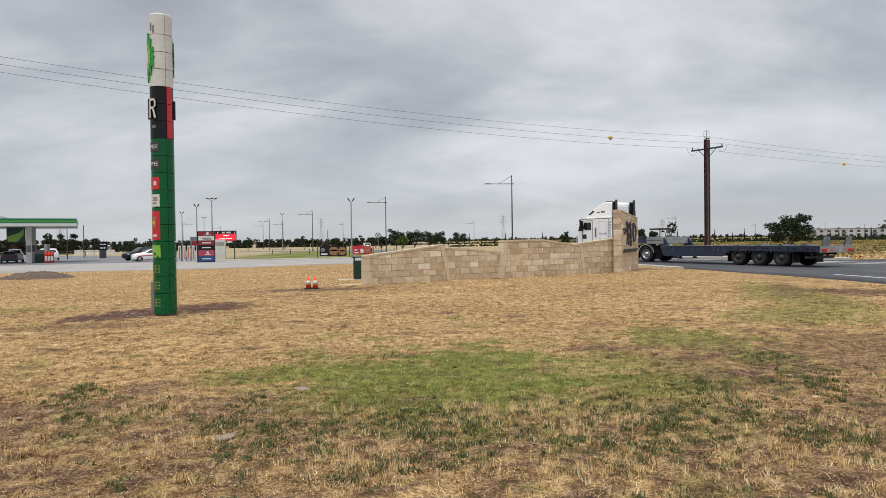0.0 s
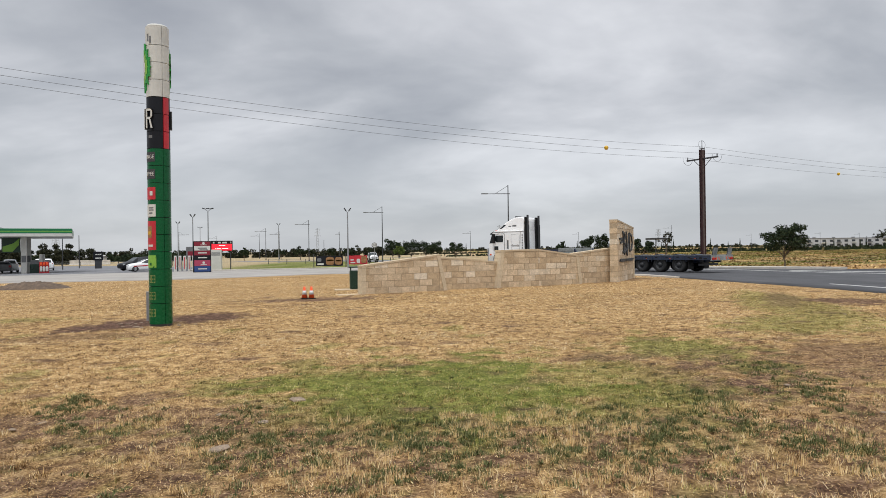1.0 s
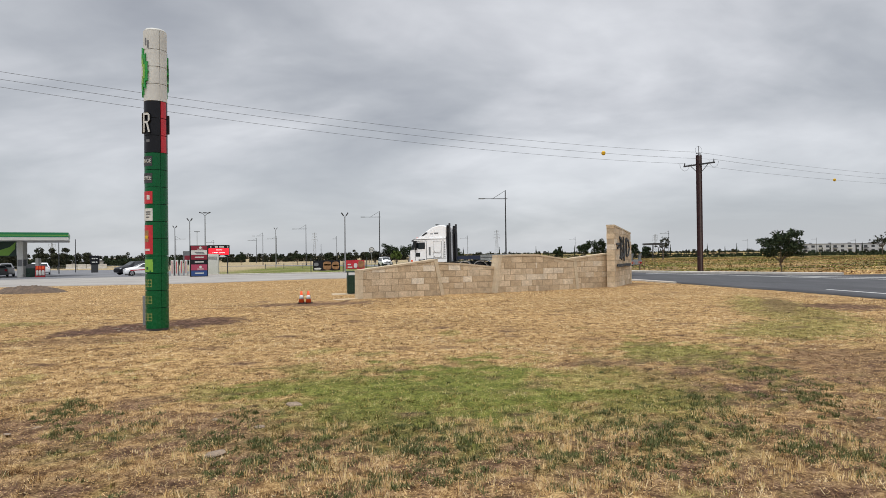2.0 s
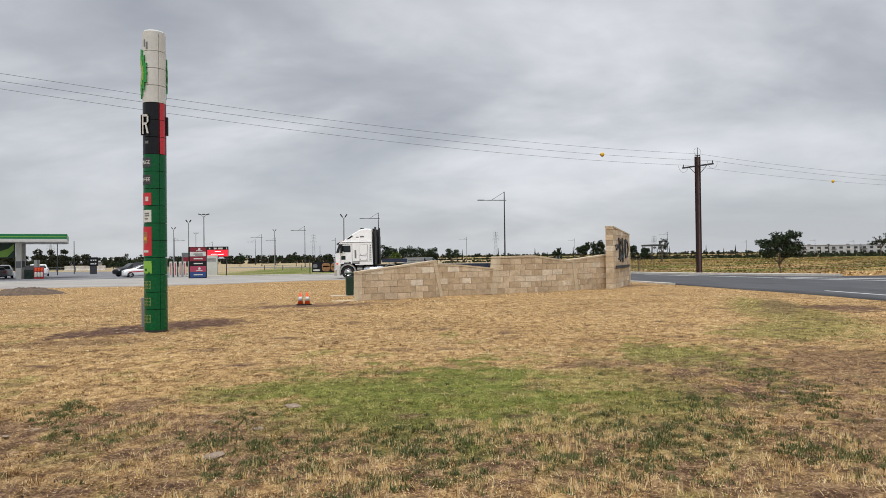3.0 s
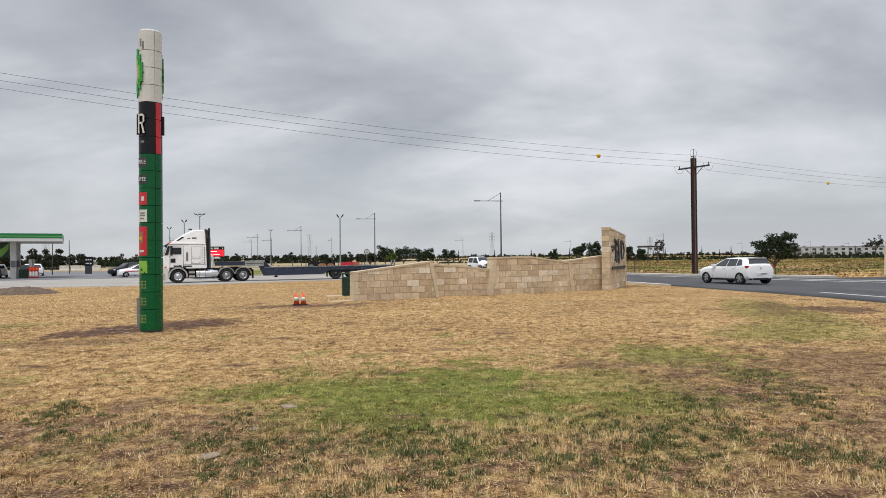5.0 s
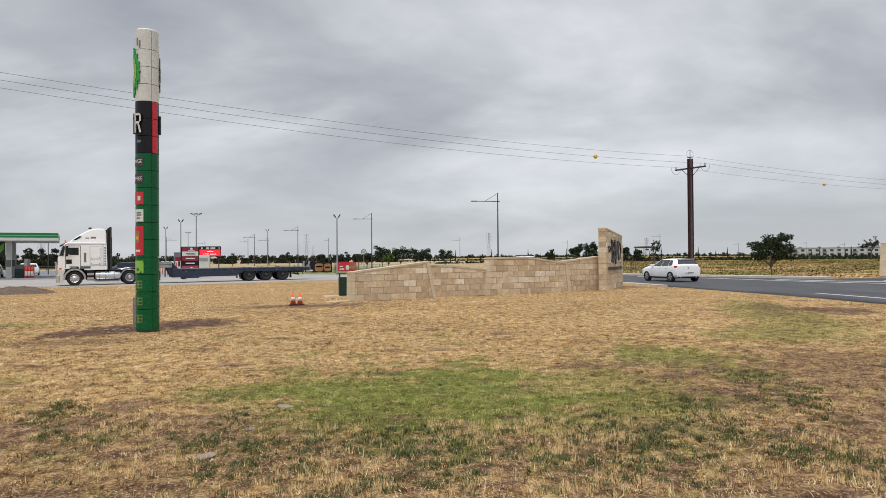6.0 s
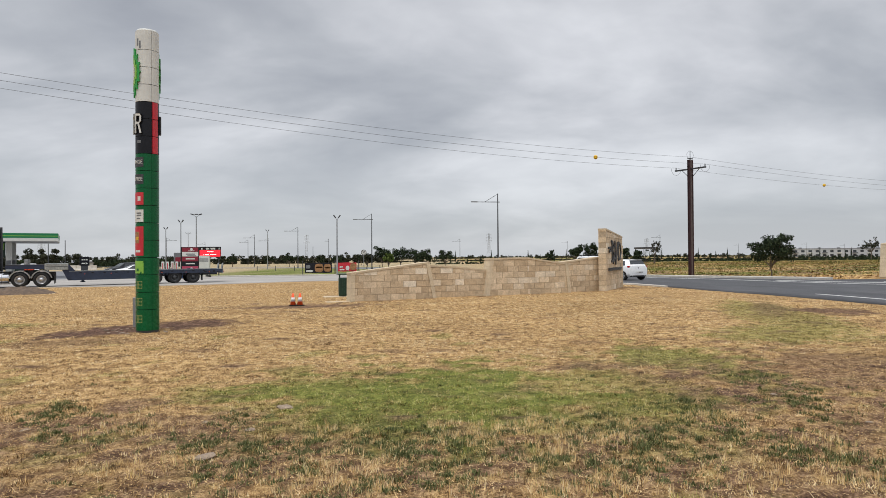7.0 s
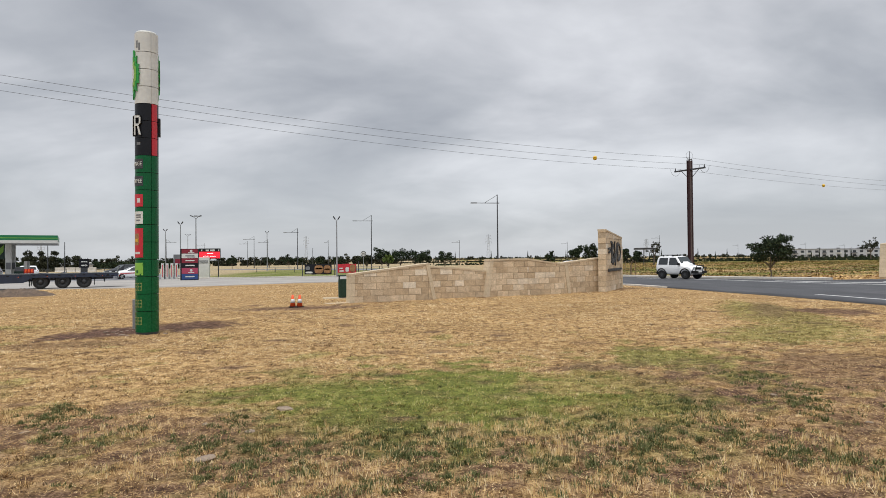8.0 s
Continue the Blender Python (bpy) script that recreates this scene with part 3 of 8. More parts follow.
def kerb(name, points, width, height, label, lift=0.0, n=80):
    c = chain(points, n)
    t = np.gradient(c, axis=0)
    t /= np.hypot(t[:, 0], t[:, 1])[:, None]
    side = np.stack([-t[:, 1], t[:, 0]], 1)
    bm = bmesh.new()
    rows = []
    for (x, y), (sx, sy) in zip(c, side):
        z = ground_z(x, y) + lift
        prof = [(-width / 2, -0.12), (-width / 2, height - 0.02), (-width / 2 + 0.02, height), (width / 2 - 0.02, height), (width / 2, height - 0.02), (width / 2, -0.12)]
        rows.append([bm.verts.new((x + sx * u, y + sy * u, z + w)) for u, w in prof])
    for a, b in zip(rows, rows[1:]):
        for k in range(5):
            bm.faces.new((a[k], a[k + 1], b[k + 1], b[k]))
    bm.faces.new(rows[0])
    bm.faces.new(rows[-1][::-1])
    return tagged(new(name, finish(name, bm, M["concrete"])), label, "kerb", kind="structure")


kerb("kerb_1", [(25.45, 42.5), (21.6, 48.4), (16.1, 56.4), (11.2, 66.2), (6, 77)], 0.75, 0.16, "pale concrete kerb along the asphalt road", 0.03)
kerb("kerb_2", [(11.8, 34.0), (11.3, 36.2), (10.7, 38.2), (6.4, 45.3), (0.9, 49.8)], 0.22, 0.06, "pale concrete kerb behind the sandstone wall", 0.03)
kerb("kerb_3", [(-4, 75.2), (-11.5, 73.0), (-20, 73.6), (-29.0, 74.6), (-31, 82), (-33, 95)], 0.4, 0.12, "concrete kerb edging the green verge", 0.03)


def marking(points, width, lift, n=24):
    c = chain(points, n)
    t = np.gradient(c, axis=0)
    t /= np.hypot(t[:, 0], t[:, 1])[:, None]
    s = np.stack([-t[:, 1], t[:, 0]], 1) * width / 2
    bm = bmesh.new()
    rows = [[bm.verts.new((x + k * a, y + k * b, ground_z(x, y) + lift + w)) for k, w in ((-1, -0.01), (-1, 0.0), (1, 0.0), (1, -0.01))] for (x, y), (a, b) in zip(c, s)]
    for a, b in zip(rows, rows[1:]):
        for k in range(3):
            bm.faces.new((a[k], a[k + 1], b[k + 1], b[k]))
    return tagged(new("road_marking", finish("road_marking", bm, M["line"])), "white painted line on the asphalt", "road marking", kind="structure")


marking([(15.2, 26.3), (15.5, 22.5), (15.9, 17.5)], 0.14, 0.046)
marking([(16.2, 13), (16.5, 6)], 0.14, 0.046)
marking([(24.8, 33.0), (22.7, 36.8), (21.3, 40.5), (19.7, 46.0), (16.0, 52.5)], 0.22, 0.046)
marking([(29.0, 33.2), (24.2, 38.2), (22.0, 42.5)], 0.34, 0.046)
marking([(40.0, 31.6), (30.5, 35.6), (26.3, 38.6)], 0.30, 0.046)
# ---- sandstone entry wall ----
def stone_wall(name, label, p0, p1, thick, base, tops, left_lean, right_lean, course=0.252, length=0.55, seed=1, cap=True, back=0.0):
    """A wall of coursed blocks from p0 to p1. tops: (u, height) along the crest; the ends lean by so much from base to crest."""
    rnd = random.Random(seed)
    a, b = Vector((*p0, 0)), Vector((*p1, 0))
    run = (b - a).length
    ax = (b - a) / run
    nrm = Vector((ax.y, -ax.x, 0))
    z0 = base

    def to3d(u, v, w):
        return a + ax * u + nrm * (w - thick - back) + Vector((0, 0, z0 + v))

    hmax = max(h for _, h in tops)
    # crest as cutting lines, used span by span
    spans = list(zip(tops, tops[1:]))

    def inside(poly, grow):
        poly = clip_poly(poly, -hmax, -left_lean if left_lean else 0.0, grow * hmax)
        poly = clip_poly(poly, hmax, right_lean, (run + grow) * hmax) if poly else poly
        return poly

    wall = thing(name, Matrix.Identity(4), label, "wall", kind="structure")
    inv = Matrix.Identity(4)
    core = bmesh.new()
    for (u0, h0), (u1, h1) in spans:
        poly = [(u0, -0.25), (u1, -0.25), (u1, h1 - 0.05), (u0, h0 - 0.05)]
        poly = inside(poly, -0.02)
        if len(poly) > 2:
            prism(core, poly, thick - 0.024, lambda u, v, w: to3d(u, v, w + 0.012))
    part("core", core, M["mortar"], wall, "recessed mortar")
    # lighter stone strips up the leaning ends
    for lean, u0, sgn in ((left_lean, 0.0, 1), (right_lean, run, -1)):
        if not lean:
            continue
        k = -lean / hmax
        n = int(hmax / course) + 1
        for i in range(n):
            va, vb = i * course + 0.004, (i + 1) * course - 0.004
            ends = [(u0 + k * va, va), (u0 + k * va + sgn * 0.16, va), (u0 + k * vb + sgn * 0.16, vb), (u0 + k * vb, vb)]
            for (ua, ha), (ub, hb) in spans:
                q = clip_poly(clip_poly(ends if sgn > 0 else ends[::-1], -1, 0, -ua), 1, 0, ub)
                kk = (hb - ha) / (ub - ua)
                q = clip_poly(q, -kk, 1, ha - kk * ua - 0.076) if len(q) > 2 else q
                if len(q) > 2:
                    bm = bmesh.new()
                    prism(bm, q, thick + 0.05, lambda u_, v_, w_: to3d(u_, v_, w_ - 0.02))
                    part("end_stone", bm, M["quoin"], wall, "lighter end stone")
    v = 0.0
    row = 0
    top_clear = 0.075 if cap else 0.004
    while v < hmax:
        u = -length * (0.5 * (row % 2) + 1.0) + rnd.uniform(-0.04, 0.04)
        while u < run + 0.4:
            w = length * rnd.choice((0.97, 1.0, 1.0, 1.03))
            poly0 = [(u + 0.006, v + 0.006), (u + w - 0.006, v + 0.006), (u + w - 0.006, v + course - 0.006), (u + 0.006, v + course - 0.006)]
            u += w
            poly0 = inside(poly0, -0.004)
            if len(poly0) < 3:
                continue
            for (u0, h0), (u1, h1) in spans:
                poly = clip_poly(clip_poly(poly0, -1, 0, -u0), 1, 0, u1)
                k = (h1 - h0) / (u1 - u0)
                poly = clip_poly(poly, -k, 1, h0 - k * u0 - top_clear) if len(poly) > 2 else poly
                if len(poly) < 3 or max(q[1] for q in poly) - min(q[1] for q in poly) < 0.03 or max(q[0] for q in poly) - min(q[0] for q in poly) < 0.03:
                    continue
                out = rnd.uniform(-0.003, 0.004)
                bm = bmesh.new()
                cx, cy = sum(q[0] for q in poly) / len(poly), sum(q[1] for q in poly) / len(poly)
                lo, hi = prism(bm, poly, thick + out, lambda u_, v_, w_: to3d(u_, v_, w_))
                for vv in hi:
                    d = vv.co - to3d(cx, cy, thick + out)
                    vv.co -= d.normalized() * 0.006
                part("block", bm, M["stone"], wall)
        v += course
        row += 1
    if cap:
        for (u0, h0), (u1, h1) in spans:
            n = max(1, round((u1 - u0) / 0.75))
            for i in range(n):
                ua, ub = u0 + (u1 - u0) * i / n, u0 + (u1 - u0) * (i + 1) / n
                ha, hb = h0 + (h1 - h0) * i / n, h0 + (h1 - h0) * (i + 1) / n
                bm = bmesh.new()
                poly = inside([(ua + 0.003, ha - 0.072), (ub - 0.003, hb - 0.072), (ub - 0.003, hb), (ua + 0.003, ha)], 0.02)
                if len(poly) > 2:
                    prism(bm, poly, thick + 0.03, lambda u_, v_, w_: to3d(u_, v_, w_ - 0.015))
                    part("cap_stone", bm, M["cap"], wall)
                else:
                    bm.free()
    return wall


W = [Vector((-3.37, 25.28)), Vector((-0.30, 26.78)), Vector((2.06, 27.86)), Vector((5.79, 29.60)), Vector((7.66, 30.75))]
stone_wall("wall_1", "sandstone block wall with sloping crest, tall end", (-3.37, 25.28), (-0.08, 26.86), 0.5, -0.11, [(0.0, 1.12), (3.3, 1.50), (3.65, 1.53)], -0.02, 0.32, seed=3)
stone_wall("wall_2", "recessed sandstone wall with falling crest", (-0.32, 26.86), (2.2, 28.02), 0.34, -0.10, [(0.0, 1.36), (1.2, 1.30), (2.78, 1.13)], 0.0, 0.0, seed=7, back=0.15)
stone_wall("wall_3", "raised sandstone wall with leaning ends", (2.02, 27.84), (6.0, 29.72), 0.5, -0.08, [(0.0, 1.60), (2.1, 1.63), (4.4, 1.32)], -0.24, 0.20, seed=11)
stone_wall("wall_4", "recessed sandstone wall rising to the pillar", (5.5, 29.62), (7.72, 30.92), 0.34, -0.07, [(0.0, 1.38), (0.9, 1.46), (2.58, 1.62)], 0.0, 0.0, seed=15, back=0.15)


def pillar():
    p = stone_wall("wall_5", "tall sandstone sign pillar with dark metal lettering", (7.82, 30.51), (9.68, 34.45), 0.36, -0.06, [(0.0, 2.93), (4.36, 2.66)], 0.0, -0.22, seed=21, length=0.62)
    ax = Vector((1.86, 3.94, 0)).normalized()
    nrm = Vector((ax.y, -ax.x, 0))

    def to3d(u, v, w):
        return Vector((7.82, 30.51, -0.06)) + ax * u + nrm * (w + 0.008) + Vector((0, 0, v))
    # emblem of tall strokes and a ring, then a line of small letters, all proud of the stone
    def stroke(pts, width, depth=0.05):
        bm = bmesh.new()
        for (u0, v0), (u1, v1) in zip(pts, pts[1:]):
            d = Vector((u1 - u0, v1 - v0)).normalized()
            s = Vector((-d.y, d.x)) * width * 0.36
            prism(bm, [(u0 - s.x - d.x * 0.02, v0 - s.y - d.y * 0.02), (u1 - s.x + d.x * 0.02, v1 - s.y + d.y * 0.02), (u1 + s.x + d.x * 0.02, v1 + s.y + d.y * 0.02), (u0 + s.x - d.x * 0.02, v0 + s.y - d.y * 0.02)], depth, to3d)
        part("letter_stroke", bm, M["dark_steel"], p, "dark metal letter stroke")
    stroke([(0.45, 2.02), (1.0, 2.05), (1.0, 1.9), (0.6, 1.84)], 0.13)
    stroke([(1.15, 2.35), (1.55, 2.30), (1.75, 2.1), (1.4, 1.95), (1.85, 1.75), (1.7, 1.45), (1.2, 1.38)], 0.15)
    stroke([(1.35, 2.35), (1.38, 1.4)], 0.15)
    stroke([(2.1, 2.38), (2.25, 1.25), (2.6, 1.75), (2.75, 2.3)], 0.15)
    stroke([(2.95, 2.32), (3.0, 1.45), (3.45, 1.5), (3.75, 1.85), (3.55, 2.2), (3.0, 2.32)], 0.15)
    stroke([(1.6, 1.3), (2.1, 1.55)], 0.12)
    for i in range(14):
        u = 0.5 + i * 0.255
        stroke([(u, 1.03), (u + 0.17, 1.03)], 0.13, 0.05)
    bm = bmesh.new()
    prism(bm, [(0.4, 0.94), (4.05, 0.94), (4.05, 0.965), (0.4, 0.965)], 0.06, to3d)
    part("letter_rail", bm, M["dark_steel"], p, "dark metal rail under the letters")


pillar()
stone_wall("wall_6", "sandstone pillar across the road, leaning end", (30.32, 43.9), (33.72, 46.5), 0.6, 0.02, [(0.0, 2.25), (4.3, 2.6)], -0.35, 0.0, seed=33)
bm = bmesh.new()
box(bm, -0.6, -0.25, -0.1, 0.5, 0.25, 0.03, 0.01)
slab = tagged(new("paving_slab", finish("paving_slab", bm, M["cap"])), "pale concrete slab at the foot of the wall", "slab")
slab.matrix_world = pose(-3.75, 25.45, -0.13, 0, 0, 25)

# ---- pylon sign ----
PYLON = Vector((-6.66, 15.10, -0.07))
FACE = math.atan2(-15.10, 6.66)          # azimuth from the pylon towards the lawn's corner
RAD = 0.25


def ring_patch(bm, a0, a1, z0, z1, r0, r1, steps=None):
    """A curved plate on the pylon between two azimuths (degrees, clockwise positive to the right seen from the lawn)."""
    n = steps or max(2, int(abs(a1 - a0) / 6))
    g = []
    for i in range(n + 1):
        a = FACE + radians(a0 + (a1 - a0) * i / n)
        c, s = math.cos(a), math.sin(a)
        g.append([bm.verts.new((r * c, r * s, z)) for r, z in ((r0, z0), (r1, z0), (r1, z1), (r0, z1))])
    for p, q in zip(g, g[1:]):
        for k in range(4):
            bm.faces.new((p[k], p[(k + 1) % 4], q[(k + 1) % 4], q[k]))
    bm.faces.new(g[0][::-1])
    bm.faces.new(g[-1])


def bent_shape(poly, a_mid, z_mid, r0, r1):
    """A flat outline (metres) bent round the pylon, as a plate."""
    bm = bmesh.new()
    lo, hi = [], []
    for u, v in poly:
        a = FACE + radians(a_mid) + u / r1
        for r, lst in ((r0, lo), (r1, hi)):
            lst.append(bm.verts.new((r * math.cos(a), r * math.sin(a), z_mid + v)))
    n = len(poly)
    bm.faces.new(hi)
    for i in range(n):
        bm.faces.new((lo[i], lo[(i + 1) % n], hi[(i + 1) % n], hi[i]))
    bmesh.ops.triangulate(bm, faces=[f for f in bm.faces if len(f.verts) > 4])
    return bm


def pylon():
    p = thing("pylon_sign", Matrix.Translation(PYLON), "tall round green, black and white price pylon on the lawn", "sign")
    bm = bmesh.new()
    lathe(bm, [(0.21, -0.2), (0.21, 6.80), (0.15, 6.82)], 32)
    part("core", bm, M["dark_steel"], p, "dark inner tube", True)
    zs = [0.045, 0.52]
    while zs[-1] < 6.3:
        zs.append(zs[-1] + 0.3925)
    zs.append(6.88)
    for z0, z1 in zip(zs, zs[1:]):
        mid = (z0 + z1) / 2
        mat = M["sign_green"] if mid < 4.10 else M["sign_black"] if mid < 5.27 else M["sign_white"]
        for a0, a1 in ((22, 142), (142, 262), (262, 382)):
            bm = bmesh.new()
            m2 = M["sign_red"] if mat is M["sign_black"] and a0 == 22 else mat
            if m2 is M["sign_red"]:
                ring_patch(bm, 26, 62, z0 + 0.006, z1 - 0.006, 0.2, RAD, 8)
                part("panel", bm, m2, p, "red curved panel", False)
                bm = bmesh.new()
                ring_patch(bm, 62.8, a1 - 1, z0 + 0.006, z1 - 0.006, 0.2, RAD, 14)
                part("panel", bm, mat, p)
            else:
                top_in = 0.03 if z1 > 6.85 else 0.0
                ring_patch(bm, a0 + 1, a1 - 1, z0 + 0.006, z1 - 0.006 - top_in, 0.2, RAD, 20)
                part("panel", bm, mat, p)
    bm = bmesh.new()
    lathe(bm, [(0.235, 6.84), (0.24, 6.86), (0.215, 6.895), (0.10, 6.905)], 32)
    part("top_cap", bm, M["sign_white"], p, "white domed cap", True)
    bm = bmesh.new()
    lathe(bm, [(0.235, -0.1), (0.235, 0.05), (0.22, 0.09)], 32)
    part("base_ring", bm, M["dark_steel"], p, "dark base ring", True)
    # scalloped emblems, raised off the face
    for mid in (-88, 136):
        for k, (s, mat, r) in enumerate(((1.14, M["leaf_green"], 0.285), (0.84, M["lime"], 0.291), (0.56, M["sign_white"], 0.296))):
            pts = []
            for i in range(48):
                a = 2 * math.pi * i / 48
                rr = 0.5 * s * (1.0 if i % 3 == 0 else 0.76)
                pts.append((rr * math.cos(a) * 0.5, rr * math.sin(a)))
            part("emblem", bent_shape(pts, mid, 5.90, 0.25, r), mat, p, "scalloped green emblem" if k == 0 else "")
    # plates on the green column: z centre, height, colours
    plates = [(3.86, 0.22, "dark_steel"), (3.47, 0.22, "dark_steel"), (3.03, 0.28, "sign_red"), (2.64, 0.28, "sign_white"), (2.07, 0.66, "sign_red"), (1.48, 0.28, "lime")]
    for z, h, key in plates:
        bm = bmesh.new()
        ring_patch(bm, -112, -19, z - h / 2, z + h / 2, 0.245, 0.2545, 16)
        part("plate", bm, M[key], p, "coloured notice plate")
        bm = bmesh.new()
        ring_patch(bm, 100, 190, z - h / 2, z + h / 2, 0.245, 0.2545, 16)
        part("plate", bm, M[key], p)
    for z, h, a0, a1, key in ((3.03, 0.10, -52, -34, "sign_white"), (2.70, 0.03, -60, -30, "grey"), (2.65, 0.03, -60, -30, "grey"), (2.58, 0.03, -60, -36, "grey"), (2.15, 0.26, -75, -42, "skin"), (2.13, 0.07, -70, -45, "yellow"), (1.84, 0.05, -70, -36, "sign_white"), (1.42, 0.06, -60, -46, "sign_green")):
        bm = bmesh.new()
        ring_patch(bm, a0, a1, z - h / 2, z + h / 2, 0.25, 0.257, 8)
        part("bar", bm, M[key], p)
    bm = bent_shape([(-0.055, -0.14), (-0.02, -0.14), (0.075, 0.14), (0.03, 0.14)], -26, 1.48, 0.25, 0.257)
    part("bar", bm, M["sign_green"], p, "dark green slanting stroke")
    for word, z in (("LOUNGE", 3.82), ("COFFEE", 3.43)):
        cu = bpy.data.curves.new("word", "FONT")
        cu.body, cu.size, cu.extrude = word, 0.125, 0.002
        ob = new("word", cu)
        me = bpy.data.meshes.new_from_object(ob)
        bpy.data.objects.remove(ob)
        right = max(v.co.x for v in me.vertices)
        for v in me.vertices:
            a, r = FACE + radians(-24) + (v.co.x - right) * 0.8 / RAD, 0.2565 + v.co.z
            v.co = (r * math.cos(a), r * math.sin(a), z + v.co.y)
        me.materials.append(M["sign_white"])
        new("word", me).parent = p
    # price figures as plain bars, three lines
    for z in (1.08, 0.70, 0.31):
        for i, a in enumerate((-74, -58, -44, -31)):
            for dv, hv in ((0.075, 0.03), (0.0, 0.028), (-0.075, 0.03)):
                bm = bmesh.new()
                ring_patch(bm, a - 4.0, a + 4.0, z + dv - 0.012, z + dv + 0.012, 0.25, 0.2535, 2)
                part("price_bar", bm, M["gold"], p)
            bm = bmesh.new()
            ring_patch(bm, a + (3 if i % 2 else -5), a + (5 if i % 2 else -3), z - 0.083, z + 0.083, 0.25, 0.2535, 1)
            part("price_bar", bm, M["gold"], p)
    # raised letters on the black band
    def letter(polys, mid, z, s):
        for k, poly in enumerate(polys):
            part("raised_letter", bent_shape([(u * s, v * s) for u, v in poly], mid, z, 0.25, 0.292), M["black"], p)
            inner = [(u * s * 0.93, v * s * 0.96) for u, v in poly]
            part("letter_face", bent_shape(inner, mid, z, 0.28, 0.296), M["sign_white"] if mid < 0 else M["grey"], p, "pale letter face")
    R = [[(-0.30, -0.5), (-0.17, -0.5), (-0.17, 0.5), (-0.30, 0.5)], [(-0.16, 0.38), (0.18, 0.38), (0.26, 0.45), (0.12, 0.5), (-0.16, 0.5)], [(0.17, 0.02), (0.30, 0.10), (0.30, 0.40), (0.18, 0.40)], [(-0.16, -0.04), (0.12, -0.04), (0.22, 0.06), (-0.16, 0.08)], [(0.02, -0.05), (0.16, -0.05), (0.32, -0.5), (0.18, -0.5)]]
    letter([[(u * 0.72, v) for u, v in q] for q in R], -44, 4.73, 0.46)
    letter([[(-0.08, -0.5), (0.08, -0.5), (0.08, 0.5), (-0.08, 0.5)]], -84, 4.73, 0.46)
    letter([[(-0.08, -0.5), (0.08, -0.5), (0.08, 0.5), (-0.08, 0.5)]], 82, 4.73, 0.42)
    letter(R, 112, 4.73, 0.42)
    # faint strokes of the small words, lettering drawn as bars
    for z, h, a0, a1, key in ((6.58, 0.17, -58, -47, "grey"), (6.52, 0.17, -43, -32, "grey"), (4.32, 0.06, -55, -32, "grey")):
        bm = bmesh.new()
        ring_patch(bm, a0, a1, z - h / 2, z + h / 2, 0.25, 0.253, 2)
        part("bar", bm, M[key], p)
    return p


pylon()
bm = bmesh.new()
box(bm, -0.042, -0.04, -0.1, 0.042, 0.04, 0.73, 0.01)
box(bm, -0.028, -0.048, 0.3, 0.028, -0.04, 0.6, 0.004)
post = tagged(new("service_post", finish("service_post", bm, M["steel"])), "grey metal service post beside the pylon", "post")
post.matrix_world = pose(-7.505, 16.3, ground_z(-7.505, 16.3), 0, 0, 20)
# ---- vehicles: +x ahead, +y to their left, origin on the ground ----
def plate_xz(bm, poly, y0, y1):
    prism(bm, poly, y1 - y0, lambda u, v, w: Vector((u, y0 + w, v)))


def arc_pts(cx, cz, r, a0, a1, n=12):
    return [(cx + r * math.cos(radians(a0 + (a1 - a0) * i / n)), cz + r * math.sin(radians(a0 + (a1 - a0) * i / n))) for i in range(n + 1)]


